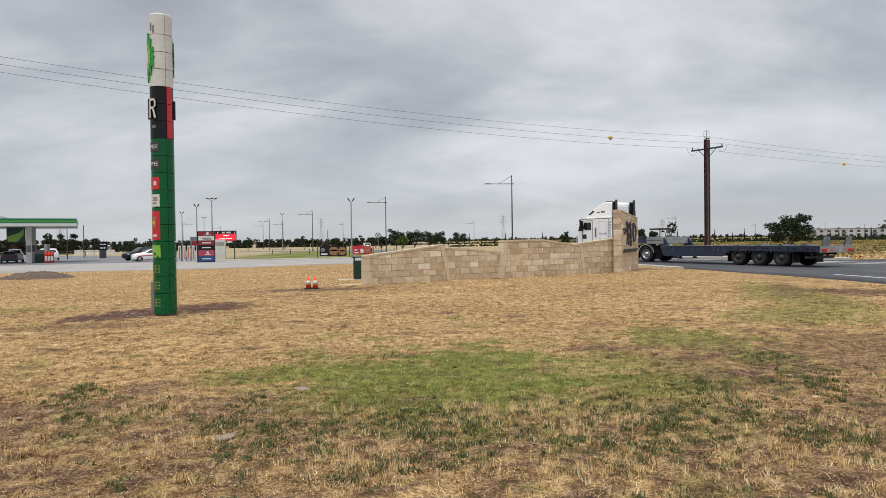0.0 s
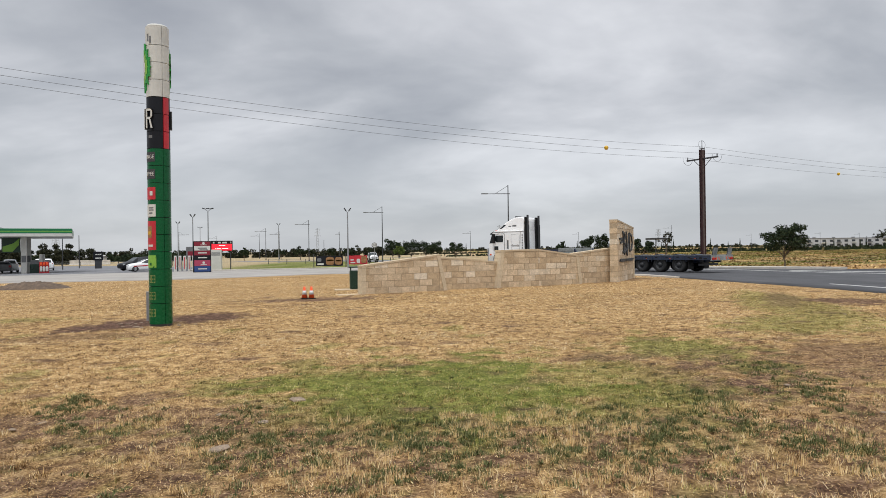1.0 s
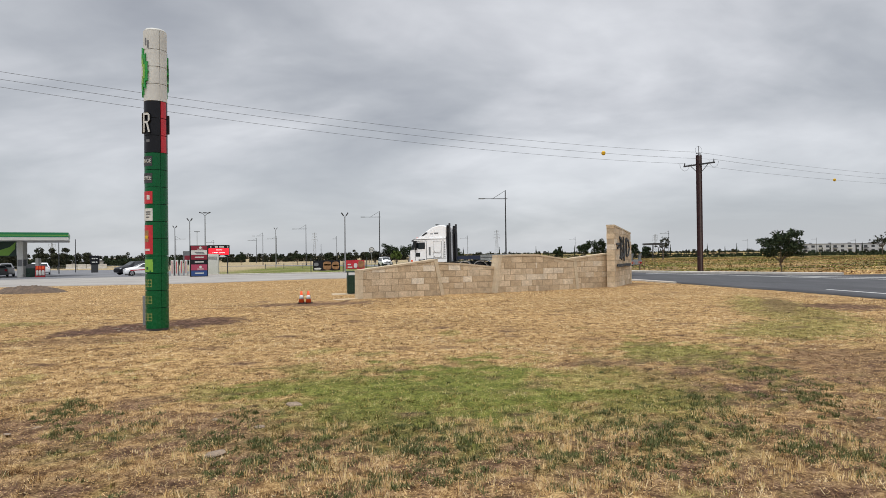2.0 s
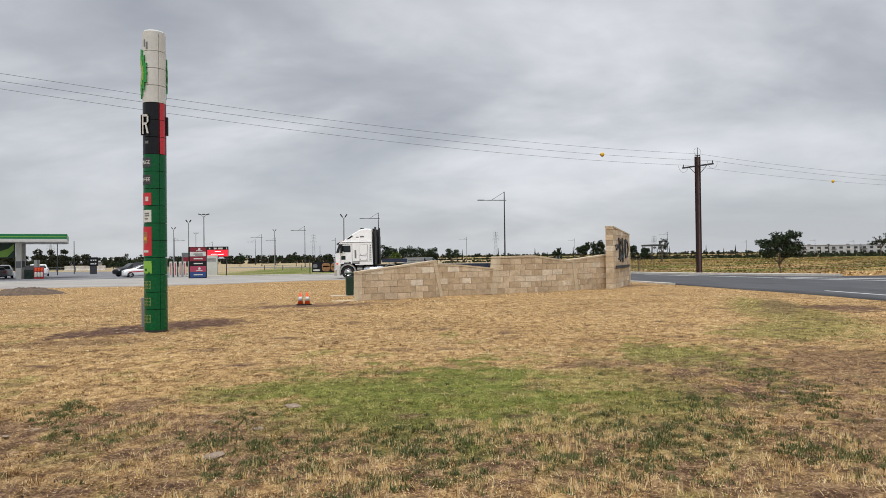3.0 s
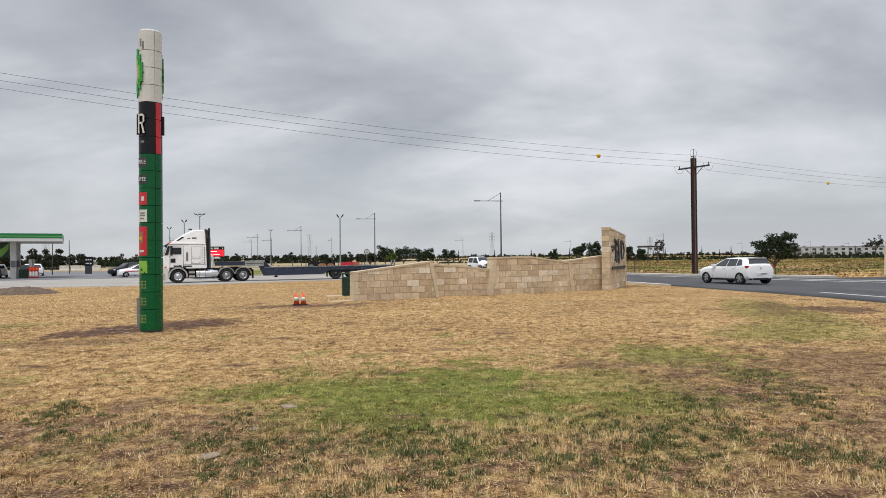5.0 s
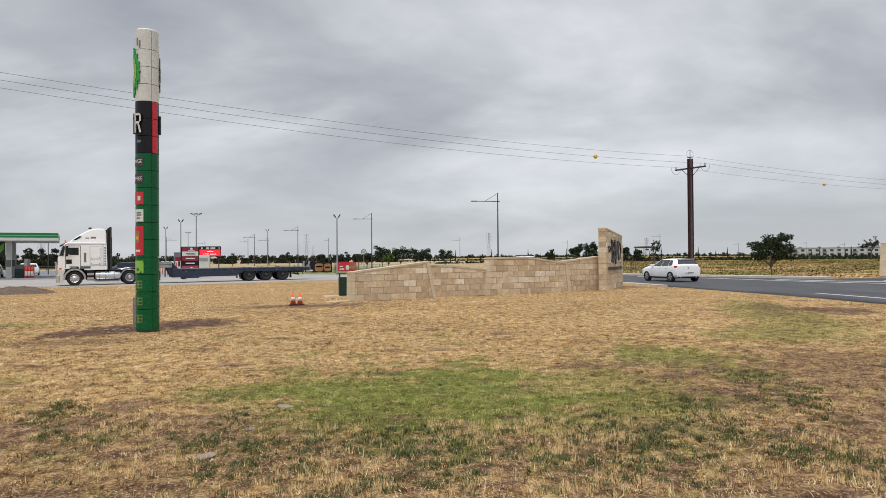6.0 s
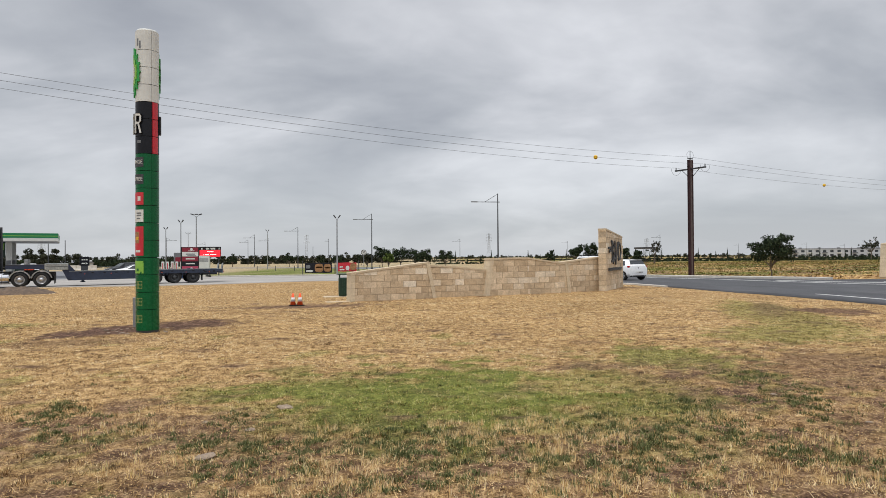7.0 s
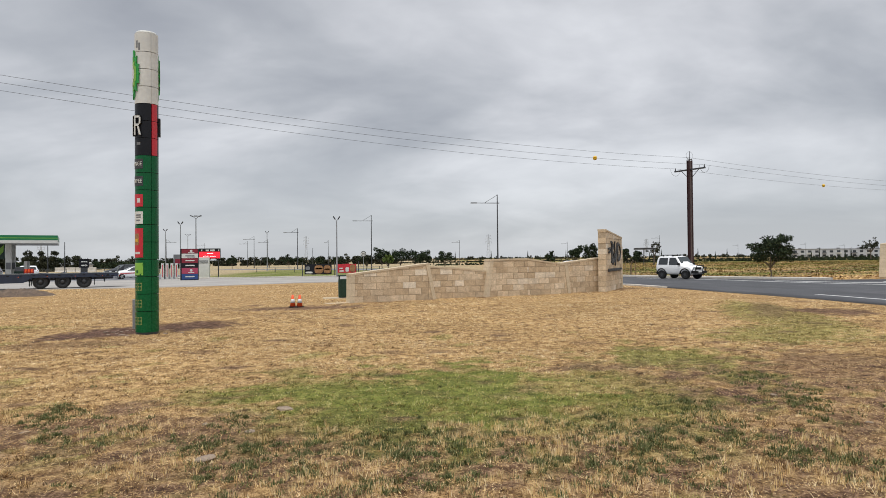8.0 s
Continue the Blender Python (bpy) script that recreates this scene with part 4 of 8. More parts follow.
def wheel(parent, x, y, r, width, side, style, rim_mat, name="wheel"):
    """A wheel whose own origin is its axle; the rim faces out (side +1: left)."""
    bm = bmesh.new()
    w = width / 2
    ri = r * (0.60 if style == "truck" else 0.68 if style == "alloy" else 0.58)
    prof = [(ri * 0.5, -w * 0.8), (ri, -w), (r * 0.9, -w), (r * 0.985, -w * 0.8), (r, -w * 0.4), (r, w * 0.4), (r * 0.985, w * 0.8), (r * 0.9, w), (ri, w), (ri * 0.96, w * 0.5), (ri * 0.5, w * 0.3)]
    lathe(bm, prof, 28, "y")
    ob = part(name, bm, M["rubber"], parent, "black rubber tyre with a bolted rim", True)
    ob.location = (x, y, r)
    o = side * w
    bm = bmesh.new()
    if style == "truck":
        lathe(bm, [(0.06, o * 0.2), (ri * 0.99, o * 0.45), (ri * 0.99, o * 0.98), (ri * 0.9, o * 0.98), (ri * 0.84, o * 0.5), (ri * 0.5, o * 0.62), (ri * 0.42, o * 1.0), (ri * 0.2, o * 1.08), (0.02, o * 1.1)], 24, "y")
        rim = part("rim", bm, rim_mat, ob, "round truck rim with wheel nuts", True)
        bm = bmesh.new()
        for i in range(10):
            a = 2 * math.pi * i / 10
            tube(bm, (ri * 0.66 * math.cos(a), o * 0.5, ri * 0.66 * math.sin(a)), (ri * 0.66 * math.cos(a), o * 0.72, ri * 0.66 * math.sin(a)), 0.026, 0.02, 6)
        part("wheel_nuts", bm, M["dark_steel"], ob)
    else:
        lathe(bm, [(0.05, o * 0.1), (ri, o * 0.3), (ri, o * 0.99), (ri * 0.93, o * 0.99), (ri * 0.9, o * 0.35), (0.05, o * 0.30)], 28, "y")
        part("rim_barrel", bm, M["black"] if style == "alloy" else rim_mat, ob, "", True)
        bm = bmesh.new()
        n = 5
        for i in range(n):
            for d in ((-0.16, 0.16) if style == "alloy" else (0.0,)):
                a = 2 * math.pi * i / n
                b = a + d
                s = 0.072 if style == "alloy" else 0.09
                p = Vector((math.cos(a), 0, math.sin(a))) * 0.05
                q = Vector((math.cos(b), 0, math.sin(b))) * ri * 0.94
                dirn = (q - p).normalized()
                sd = Vector((-dirn.z, 0, dirn.x)) * s * 0.5
                vs = []
                for yy in (o * 0.55, o * 0.88):
                    vs.append([bm.verts.new(v + Vector((0, yy, 0))) for v in (p - sd, q - sd, q + sd, p + sd)])
                bm.faces.new(vs[0])
                bm.faces.new(vs[1][::-1])
                for k in range(4):
                    bm.faces.new((vs[0][k], vs[0][(k + 1) % 4], vs[1][(k + 1) % 4], vs[1][k]))
        lathe(bm, [(0.075, o * 0.5), (0.075, o * 0.9), (0.03, o * 0.95)], 12, "y")
        part("rim", bm, rim_mat, ob, "spoked rim")
    return ob


class Body:
    """A lofted car body. Sections: x, bottom, belt, top, half widths at bottom, belt, top."""

    def __init__(self, sections):
        raw = np.array(sorted(sections), float)
        xs = np.linspace(raw[0, 0], raw[-1, 0], 64)
        cols = [np.interp(xs, raw[:, 0], raw[:, k]) for k in range(1, 7)]
        pad = [np.convolve(np.pad(c, 2, mode="edge"), np.array([1, 2, 3, 2, 1]) / 9.0, mode="valid") for c in cols]
        self.s = [tuple(float(v) for v in row) for row in zip(xs, *pad)]

    def at(self, x):
        s = self.s
        if x <= s[0][0]:
            return s[0][1:]
        for a, b in zip(s, s[1:]):
            if x <= b[0]:
                k = (x - a[0]) / (b[0] - a[0])
                return tuple(p + k * (q - p) for p, q in zip(a[1:], b[1:]))
        return s[-1][1:]

    def side_y(self, x, z):
        zb, zm, zt, wb, wm, wt = self.at(x)
        if z <= zm:
            k = max(0.0, (z - zb - 0.12) / max(0.01, zm - zb - 0.12))
            return wb + (wm - wb) * k + 0.028 * (k / 0.6 if k < 0.6 else (1 - k) / 0.4)
        k = min(1.0, (z - zm) / max(0.01, zt - 0.045 - zm))
        return wm + (wt - wm) * k

    def mesh(self):
        bm = bmesh.new()
        rings = []
        for x, zb, zm, zt, wb, wm, wt in self.s:
            half = [(wb * 0.88, zb), (wb, zb + 0.12), (wb + (wm - wb) * 0.6 + 0.028, zb + 0.12 + (zm - zb - 0.12) * 0.6), (wm, zm), (wt, zt - 0.045), (wt * 0.82, zt - 0.006), (wt * 0.4, zt + 0.012)]
            ring = [(y, z) for y, z in half] + [(-y, z) for y, z in reversed(half)]
            rings.append([bm.verts.new((x, y, z)) for y, z in ring])
        n = len(rings[0])
        for a, b in zip(rings, rings[1:]):
            for i in range(n):
                bm.faces.new((a[i], a[(i + 1) % n], b[(i + 1) % n], b[i]))
        bm.faces.new(rings[0][::-1])
        bm.faces.new(rings[-1])
        return bm

    def side_plate(self, poly, side, out=0.016, depth=0.04):
        """A thin plate on the body's flank over the outline (x, z)."""
        bm = bmesh.new()
        xs = sorted({min(p[0] for p in poly), max(p[0] for p in poly)} | {s[0] for s in self.s})
        for x0, x1 in zip(xs, xs[1:]):
            for z0, z1 in ((-1.0, 0.5), (0.5, 0.9), (0.9, 1.3), (1.3, 3.0)):
                q = clip_poly(clip_poly(list(poly), -1, 0, -x0), 1, 0, x1)
                q = clip_poly(q, 0, -1, -z0) if len(q) > 2 else q
                q = clip_poly(q, 0, 1, z1) if len(q) > 2 else q
                if len(q) > 2:
                    try:
                        lo = [bm.verts.new((x, side * (self.side_y(x, z) + out - depth), z)) for x, z in q]
                        hi = [bm.verts.new((x, side * (self.side_y(x, z) + out), z)) for x, z in q]
                        bm.faces.new(hi)
                        for i in range(len(q)):
                            bm.faces.new((lo[i], lo[(i + 1) % len(q)], hi[(i + 1) % len(q)], hi[i]))
                    except ValueError:
                        pass
        return bm


def quad_plate(bm, pts, out):
    """A thick four-cornered plate; out: offset of its outer face."""
    pts = [Vector(p) for p in pts]
    out = Vector(out)
    lo, hi = [bm.verts.new(p - out) for p in pts], [bm.verts.new(p + out) for p in pts]
    bm.faces.new(lo[::-1])
    bm.faces.new(hi)
    for i in range(4):
        bm.faces.new((lo[i], lo[(i + 1) % 4], hi[(i + 1) % 4], hi[i]))


HATCH_SHAPE = [(2.06, .28, .58, .72, .66, .68, .58), (2.01, .22, .66, .79, .79, .79, .68), (1.90, .20, .71, .86, .85, .85, .74), (1.6, .20, .78, .94, .88, .88, .77), (1.2, .20, .85, 1.00, .89, .89, .77),
        (.95, .20, .88, 1.03, .89, .89, .70), (.45, .20, .90, 1.28, .89, .89, .62), (.1, .20, .91, 1.42, .89, .89, .58), (-.5, .20, .93, 1.455, .89, .89, .585), (-1.2, .20, .96, 1.44, .89, .89, .58),
        (-1.66, .22, .98, 1.41, .88, .88, .58), (-1.86, .26, .98, 1.18, .87, .87, .68), (-1.95, .29, .92, 1.05, .86, .86, .74), (-2.00, .32, .78, .96, .83, .84, .74)]
OFF_ROAD_SHAPE = [(1.62, .44, .62, .80, .62, .66, .58), (1.55, .36, .80, .92, .66, .70, .62), (1.3, .34, .90, 1.00, .70, .73, .64), (.72, .34, .96, 1.08, .72, .75, .66), (.62, .34, .98, 1.16, .72, .75, .66), (.22, .34, 1.00, 1.66, .72, .76, .62), (0.0, .34, 1.00, 1.71, .72, .76, .63), (-1.5, .34, 1.00, 1.71, .72, .76, .63), (-1.60, .36, 1.00, 1.66, .72, .76, .62), (-1.63, .40, .98, 1.2, .70, .74, .66)]
WAGON_SHAPE = [(2.3, .40, .6, .78, .62, .66, .58), (2.2, .30, .78, .92, .80, .80, .68), (1.7, .26, .92, 1.06, .90, .90, .76), (1.1, .26, 1.0, 1.14, .92, .92, .76), (.6, .26, 1.02, 1.42, .92, .92, .66), (.2, .26, 1.04, 1.68, .92, .92, .62), (-1.5, .26, 1.06, 1.72, .92, .92, .62), (-2.0, .28, 1.06, 1.60, .90, .90, .60), (-2.25, .36, 1.0, 1.2, .86, .86, .68), (-2.32, .45, .8, .96, .78, .80, .68)]


def side_windows(body, parent, panes, mat):
    for side in (1, -1):
        for poly in panes:
            part("side_window", body.side_plate(poly, side), mat, parent, "dark tinted side window")


def car(name, sections, paint, label, category, axles, r, panes, screen, rear, style, rim_mat, scale=1.0, m=Matrix.Identity(4)):
    """A car with body, windows, lights, arches and wheels. Returns it and its wheels."""
    root = thing(name, m, label, category)
    body = Body([tuple(v * scale for v in s) for s in sections])
    b = part("body", body.mesh(), paint, root, "", True)
    bev = b.modifiers.new("round", "BEVEL")
    bev.width, bev.segments, bev.limit_method, bev.angle_limit = 0.035, 3, "ANGLE", radians(22)
    sc = lambda poly: [(x * scale, z * scale) for x, z in poly]
    side_windows(body, root, [sc(p) for p in panes], M["glass"])
    for nm, pts, out in (("windscreen", screen, (0.008, 0, 0.012)), ("rear_window", rear, (-0.032, 0, 0.020))):
        bm = bmesh.new()
        quad_plate(bm, [Vector(p) * scale for p in pts], out)
        part(nm, bm, M["clear"] if nm == "windscreen" else M["glass"], root, "dark sloping glass")
    wheels = []
    for x in axles:
        x *= scale
        for side in (1, -1):
            yb = body.side_y(x, r)
            bm = bmesh.new()
            plate = arc_pts(x, r, r * 1.08, -38, 218, 18)
            prism(bm, plate, 0.05, lambda u, v, w: Vector((u, side * (yb - 0.04 + w * 1.02), v)))
            part("wheel_arch", bm, M["black"], root, "black wheel arch")
            w = wheel(root, x, side * (yb - 0.075), r, 0.22, side, style, rim_mat)
            wheels.append(w)
    return root, body, wheels


def hatchback():
    panes = [[(.74, .975), (.66, 1.02), (.05, 1.37), (-.28, 1.385), (-.28, .965)], [(-.33, .97), (-.33, 1.385), (-.95, 1.375), (-1.02, .99)], [(-1.07, 1.0), (-1.0, 1.37), (-1.25, 1.34), (-1.48, 1.03)]]
    root, body, wheels = car("hatchback_car", HATCH_SHAPE, M["white"], "white five-door hatchback with tinted glass and alloy wheels", "car", (1.31, -1.32), 0.325, panes,
                             [(.88, .62, 1.075), (.88, -.62, 1.075), (.13, -.52, 1.42), (.13, .52, 1.42)], [(-1.69, .545, 1.375), (-1.69, -.545, 1.375), (-1.90, -.66, 1.12), (-1.90, .66, 1.12)], "alloy", M["alloy"], 1.0)
    s = 1.0
    for side in (1, -1):
        bm = bmesh.new()
        box(bm, -1.985 * s, side * 0.50 * s, 0.86 * s, -1.74 * s, side * 0.882 * s, 1.01 * s, 0.04)
        part("tail_lamp", bm, M["red_lens"], root, "red wraparound tail lamp")
        bm = bmesh.new()
        box(bm, 1.78 * s, side * 0.54 * s, 0.64 * s, 2.03 * s, side * 0.82 * s, 0.77 * s, 0.03)
        part("headlamp", bm, M["lamp_lens"], root, "clear headlamp")
        bm = bmesh.new()
        box(bm, 0.50 * s, side * 0.86 * s, 0.95 * s, 0.72 * s, side * 1.03 * s, 1.10 * s, 0.03)
        part("mirror", bm, M["white"], root, "white door mirror")
        for x in (-0.18, -0.92):
            bm = bmesh.new()
            y = side * (body.side_y(x * s, 0.84 * s) + 0.012)
            box(bm, x * s - 0.10, y - 0.012, 0.84 * s, x * s + 0.10, y + 0.012, 0.84 * s + 0.03, 0.008)
            part("door_handle", bm, M["white"], root)
        for x in (0.78, -0.31, -1.06):
            part("door_gap", body.side_plate([(x * s, .34), ((x + .012) * s, .34), ((x + .012) * s, .95 * s), (x * s, .95 * s)], side, 0.002, 0.006), M["black"], root)
        part("sill", body.side_plate([(-0.95 * s, .22), (.95 * s, .22), (.95 * s, .30), (-0.95 * s, .30)], side, 0.012, 0.03), M["black"], root, "black side sill")
        bm = bmesh.new()
        tube(bm, (-2.03 * s, side * 0.55, .30), (-1.88 * s, side * 0.55, .30), 0.04, n=10)
        part("exhaust_tip", bm, M["chrome"], root)
    bm = bmesh.new()
    box(bm, -2.012 * s, -0.70 * s, 0.25 * s, -1.85 * s, 0.70 * s, 0.34 * s, 0.03)
    part("rear_diffuser", bm, M["black"], root, "black lower rear bumper")
    bm = bmesh.new()
    box(bm, -2.025 * s, -0.26, 0.50 * s, -1.97 * s, 0.26, 0.50 * s + 0.11, 0.006)
    plate = part("number_plate", bm, M["reflect"], root, "white number plate")
    bm = bmesh.new()
    box(bm, -2.031 * s, -0.2, 0.50 * s + 0.03, -2.022 * s, 0.2, 0.50 * s + 0.08)
    part("plate_bar", bm, M["black"], plate)
    bm = bmesh.new()
    box(bm, -1.80 * s, -0.55 * s, 1.395 * s, -1.54 * s, 0.55 * s, 1.435 * s, 0.015)
    part("roof_spoiler", bm, M["white"], root)
    bm = bmesh.new()
    lathe(bm, [(0.055, -2.015 * s), (0.055, -2.0 * s), (0.02, -1.98 * s)], 16, "x", (0, 0, 0.86 * s))
    part("badge", bm, M["chrome"], root)
    bm = bmesh.new()
    box(bm, 1.96 * s, -0.6, 0.34, 2.08 * s, 0.6, 0.48, 0.02)
    part("front_grille", bm, M["black"], root)
    # short tail and a slightly lower roof
    for ob in root.children:
        if ob in wheels:
            ob.location.x *= 0.955
            continue
        for v in ob.data.vertices:
            v.co.x *= 0.955
            if v.co.x < -1.4:
                v.co.x = -1.4 + (v.co.x + 1.4) * 0.78
            if v.co.z > 0.6:
                v.co.z = 0.6 + (v.co.z - 0.6) * 0.95
    return root, wheels


def off_roader():
    panes = [[(.50, 1.05), (.14, 1.58), (-.42, 1.58), (-.42, 1.05)], [(-.56, 1.07), (-.56, 1.58), (-1.36, 1.58), (-1.42, 1.07)]]
    root, body, wheels = car("off_road_car", OFF_ROAD_SHAPE, M["white"], "small boxy white off-roader with black bull bar", "car", (1.02, -1.12), 0.345, panes,
                             [(.60, .60, 1.17), (.60, -.60, 1.17), (.24, -.55, 1.64), (.24, .55, 1.64)], [(-1.62, .50, 1.58), (-1.62, -.50, 1.58), (-1.645, -.56, 1.10), (-1.645, .56, 1.10)], "steel", M["dark_steel"])
    for side in (1, -1):
        for x in (1.02, -1.12):
            bm = bmesh.new()
            pts = arc_pts(x, .345, .465, 0, 180, 12) + arc_pts(x, .345, .39, 180, 0, 12)
            for i in range(12):
                q = [pts[i], pts[i + 1], pts[24 - i], pts[25 - i]]
                prism(bm, q, 0.1, lambda u, v, w: Vector((u, side * (0.70 + w), v)))
            part("fender_flare", bm, M["black"], root, "black plastic fender flare")
        bm = bmesh.new()
        lathe(bm, [(0.10, 1.54), (0.10, 1.60), (0.07, 1.625)], 16, "x", (0, side * 0.48, 0.78))
        part("headlamp", bm, M["lamp_lens"], root, "round headlamp")
        bm = bmesh.new()
        box(bm, .48, side * .76, 1.03, .62, side * .95, 1.2, 0.03)
        part("mirror", bm, M["black"], root)
        bm = bmesh.new()
        tube(bm, (1.64, side * .38, .42), (1.80, side * .38, 1.0), 0.03, n=8)
        tube(bm, (1.80, side * .38, 1.0), (1.80, 0, 1.0), 0.03, n=8)
        tube(bm, (1.76, side * .70, .85), (1.80, side * .38, .86), 0.028, n=8)
        tube(bm, (1.66, side * .72, .58), (1.76, side * .70, .85), 0.028, n=8)
        part("bull_bar", bm, M["black"], root, "black tubular bull bar")
        bm = bmesh.new()
        box(bm, 1.6, 0.0, .42, 1.78, side * .78, .62, 0.03)
        part("front_bumper", bm, M["black"], root, "black front bumper")
    for x in (-.15, -1.05):
        bm = bmesh.new()
        tube(bm, (x, -.72, 1.80), (x, .72, 1.80), 0.028, n=8)
        for y in (-.6, .6):
            box(bm, x - .04, y - .03, 1.70, x + .04, y + .03, 1.80)
        part("roof_bar", bm, M["black"], root, "black roof bar")
    bm = bmesh.new()
    box(bm, 1.58, -.36, .70, 1.625, .36, .88, 0.01)
    part("grille", bm, M["black"], root)
    bm = bmesh.new()
    box(bm, 1.78, -.19, .5, 1.80, .19, .6, 0.004)
    part("number_plate", bm, M["reflect"], root)
    bm = bmesh.new()
    lathe(bm, [(.34, -1.86), (.345, -1.70), (.34, -1.64)], 20, "x", (0, 0, .85))
    part("spare_wheel", bm, M["rubber"], root, "", True)
    return root, wheels


def prime_mover():
    root = thing("prime_mover", Matrix.Identity(4), "white cab-over prime mover with chrome tanks and twin stacks", "truck")
    F = 4.30
    # cab: flat-fronted box with a raked screen, lofted side outline
    bm = bmesh.new()
    side = [(F + 1.00, 1.10), (F + 1.06, 1.35), (F + 1.06, 2.06), (F + 1.00, 2.16), (F + 0.74, 2.94), (F + 0.62, 3.08), (F + 0.42, 3.16), (F - 2.10, 3.14), (F - 2.14, 1.12), (F - 0.6, 1.12), (F - 0.62, 1.22), (F + 0.62, 1.22), (F + 0.64, 1.10)]
    prism(bm, side, 2.42, lambda u, v, w: Vector((u, w - 1.21, v)))
    cab = part("cab", bm, M["white"], root, "tall white cab shell")
    bev = cab.modifiers.new("round", "BEVEL")
    bev.width, bev.segments, bev.limit_method, bev.angle_limit = 0.07, 3, "ANGLE", radians(25)
    bm = bmesh.new()
    lo = [(F + 0.42, 3.12), (F + 0.22, 3.30), (F - 0.10, 3.54), (F - 0.45, 3.79), (F - 0.80, 4.00), (F - 1.15, 4.14), (F - 1.50, 4.20), (F - 1.85, 4.19), (F - 2.04, 4.08), (F - 2.10, 3.85), (F - 2.10, 3.12)]
    prism(bm, lo, 2.2, lambda u, v, w: Vector((u, (w - 1.10) * (1.0 - 0.10 * max(0.0, (v - 3.2))), v)))
    fairing = part("roof_fairing", bm, M["white"], root, "white sloping roof air deflector")
    bev = fairing.modifiers.new("round", "BEVEL")
    bev.width, bev.segments, bev.limit_method, bev.angle_limit = 0.08, 3, "ANGLE", radians(20)
    bm = bmesh.new()
    quad_plate(bm, [(F + 1.005, 1.10, 2.18), (F + 1.005, -1.10, 2.18), (F + 0.755, -1.06, 2.92), (F + 0.755, 1.06, 2.92)], (0.016, 0, 0.006))
    part("windscreen", bm, M["clear"], root, "raked two-piece windscreen")
    bm = bmesh.new()
    plate_xz(bm, [(F + 0.50, 3.05), (F + 0.62, 3.12), (F + 0.94, 2.95), (F + 0.92, 2.87), (F + 0.66, 2.96)], -1.18, 1.18)
    part("sun_visor", bm, M["dark_steel"], root, "smoked sun visor over the screen")
    bm = bmesh.new()
    for y in (-1.05, -0.45, 0.45, 1.05):
        tube(bm, (F + 1.10, y, 0.30), (F + 1.17, y, 1.72), 0.045, n=8)
    for z in (0.62, 0.98, 1.34, 1.70):
        tube(bm, (F + 1.10 + 0.07 * z, -1.16, z), (F + 1.10 + 0.07 * z, 1.16, z), 0.05, n=8)
    for s in (1, -1):
        plate_xz(bm, [(F + 1.02, 0.26), (F + 1.14, 0.26), (F + 1.20, 1.76), (F + 1.17, 1.80), (F + 1.10, 1.20), (F + 1.02, 0.95)], *sorted((s * 1.12, s * 1.20)))
    part("bull_bar", bm, M["alloy"], root, "polished alloy bull bar")
    bm = bmesh.new()
    box(bm, F + 0.92, -1.24, 0.24, F + 1.18, 1.24, 0.80, 0.06)
    part("bumper", bm, M["chrome"], root, "polished front bumper")
    bm = bmesh.new()
    box(bm, F + 1.00, -0.80, 0.98, F + 1.07, 0.80, 1.80, 0.02)
    grille = part("grille", bm, M["chrome"], root, "chrome grille")
    bm = bmesh.new()
    for i in range(9):
        box(bm, F + 1.065, -0.74, 1.04 + i * 0.08, F + 1.085, 0.74, 1.07 + i * 0.08)
    part("grille_slats", bm, M["dark_steel"], grille)
    for s in (1, -1):
        y = s * 1.214
        # guards and lower cab panels round the steer wheel
        bm = bmesh.new()
        pts = arc_pts(F, 0.53, 0.72, -8, 188, 16) + arc_pts(F, 0.53, 0.60, 188, -8, 16)
        for i in range(16):
            prism(bm, [pts[i], pts[i + 1], pts[32 - i], pts[33 - i]], 0.34, lambda u, v, w: Vector((u, s * (0.92 + w), v)))
        part("wheel_guard", bm, M["alloy"], root, "polished wheel guard")
        bm = bmesh.new()
        plate_xz(bm, [(F + 0.12, 3.32), (F - 0.10, 3.32), (F - 0.46, 3.58), (F - 0.34, 3.64)], *sorted((s * 1.03, s * 1.092)))
        part("roof_window", bm, M["cab_glass"], root, "small dark roof window")
        bm = bmesh.new()
        plate_xz(bm, [(F + 0.70, 0.26), (F + 1.08, 0.26), (F + 1.06, 1.14), (F + 0.58, 1.14), (F + 0.70, 0.85)], *sorted((s * 0.95, s * 1.22)))
        part("corner_panel", bm, M["sign_white"], root, "pale lower corner panel")
        bm = bmesh.new()
        box(bm, F + 0.97, s * 0.78, 1.02, F + 1.10, s * 1.19, 1.32, 0.03)
        part("headlamp", bm, M["lamp_lens"], root, "rectangular headlamp cluster")
        bm = bmesh.new()
        box(bm, F + 0.82, s * 1.20, 1.20, F + 0.98, s * 1.235, 1.32, 0.01)
        part("indicator", bm, M["orange"], root, "orange side indicator")
        # side window, lower lookdown window, door outline
        for nm, poly in (("side_window", [(F - 0.26, 2.24), (F + 0.26, 2.24), (F + 0.50, 2.36), (F + 0.42, 2.78), (F - 0.26, 2.78)]), ("wrap_screen", [(F + 0.98, 2.17), (F + 0.70, 2.20), (F + 0.60, 2.84), (F + 0.66, 2.95), (F + 0.73, 2.92)]), ("lookdown_window", [(F + 0.18, 1.60), (F + 0.54, 1.60), (F + 0.54, 1.92), (F + 0.18, 1.92)])):
            bm = bmesh.new()
            plate_xz(bm, poly, *sorted((y, y + s * 0.012)))
            part(nm, bm, M["cab_glass"], root, "dark cab window")
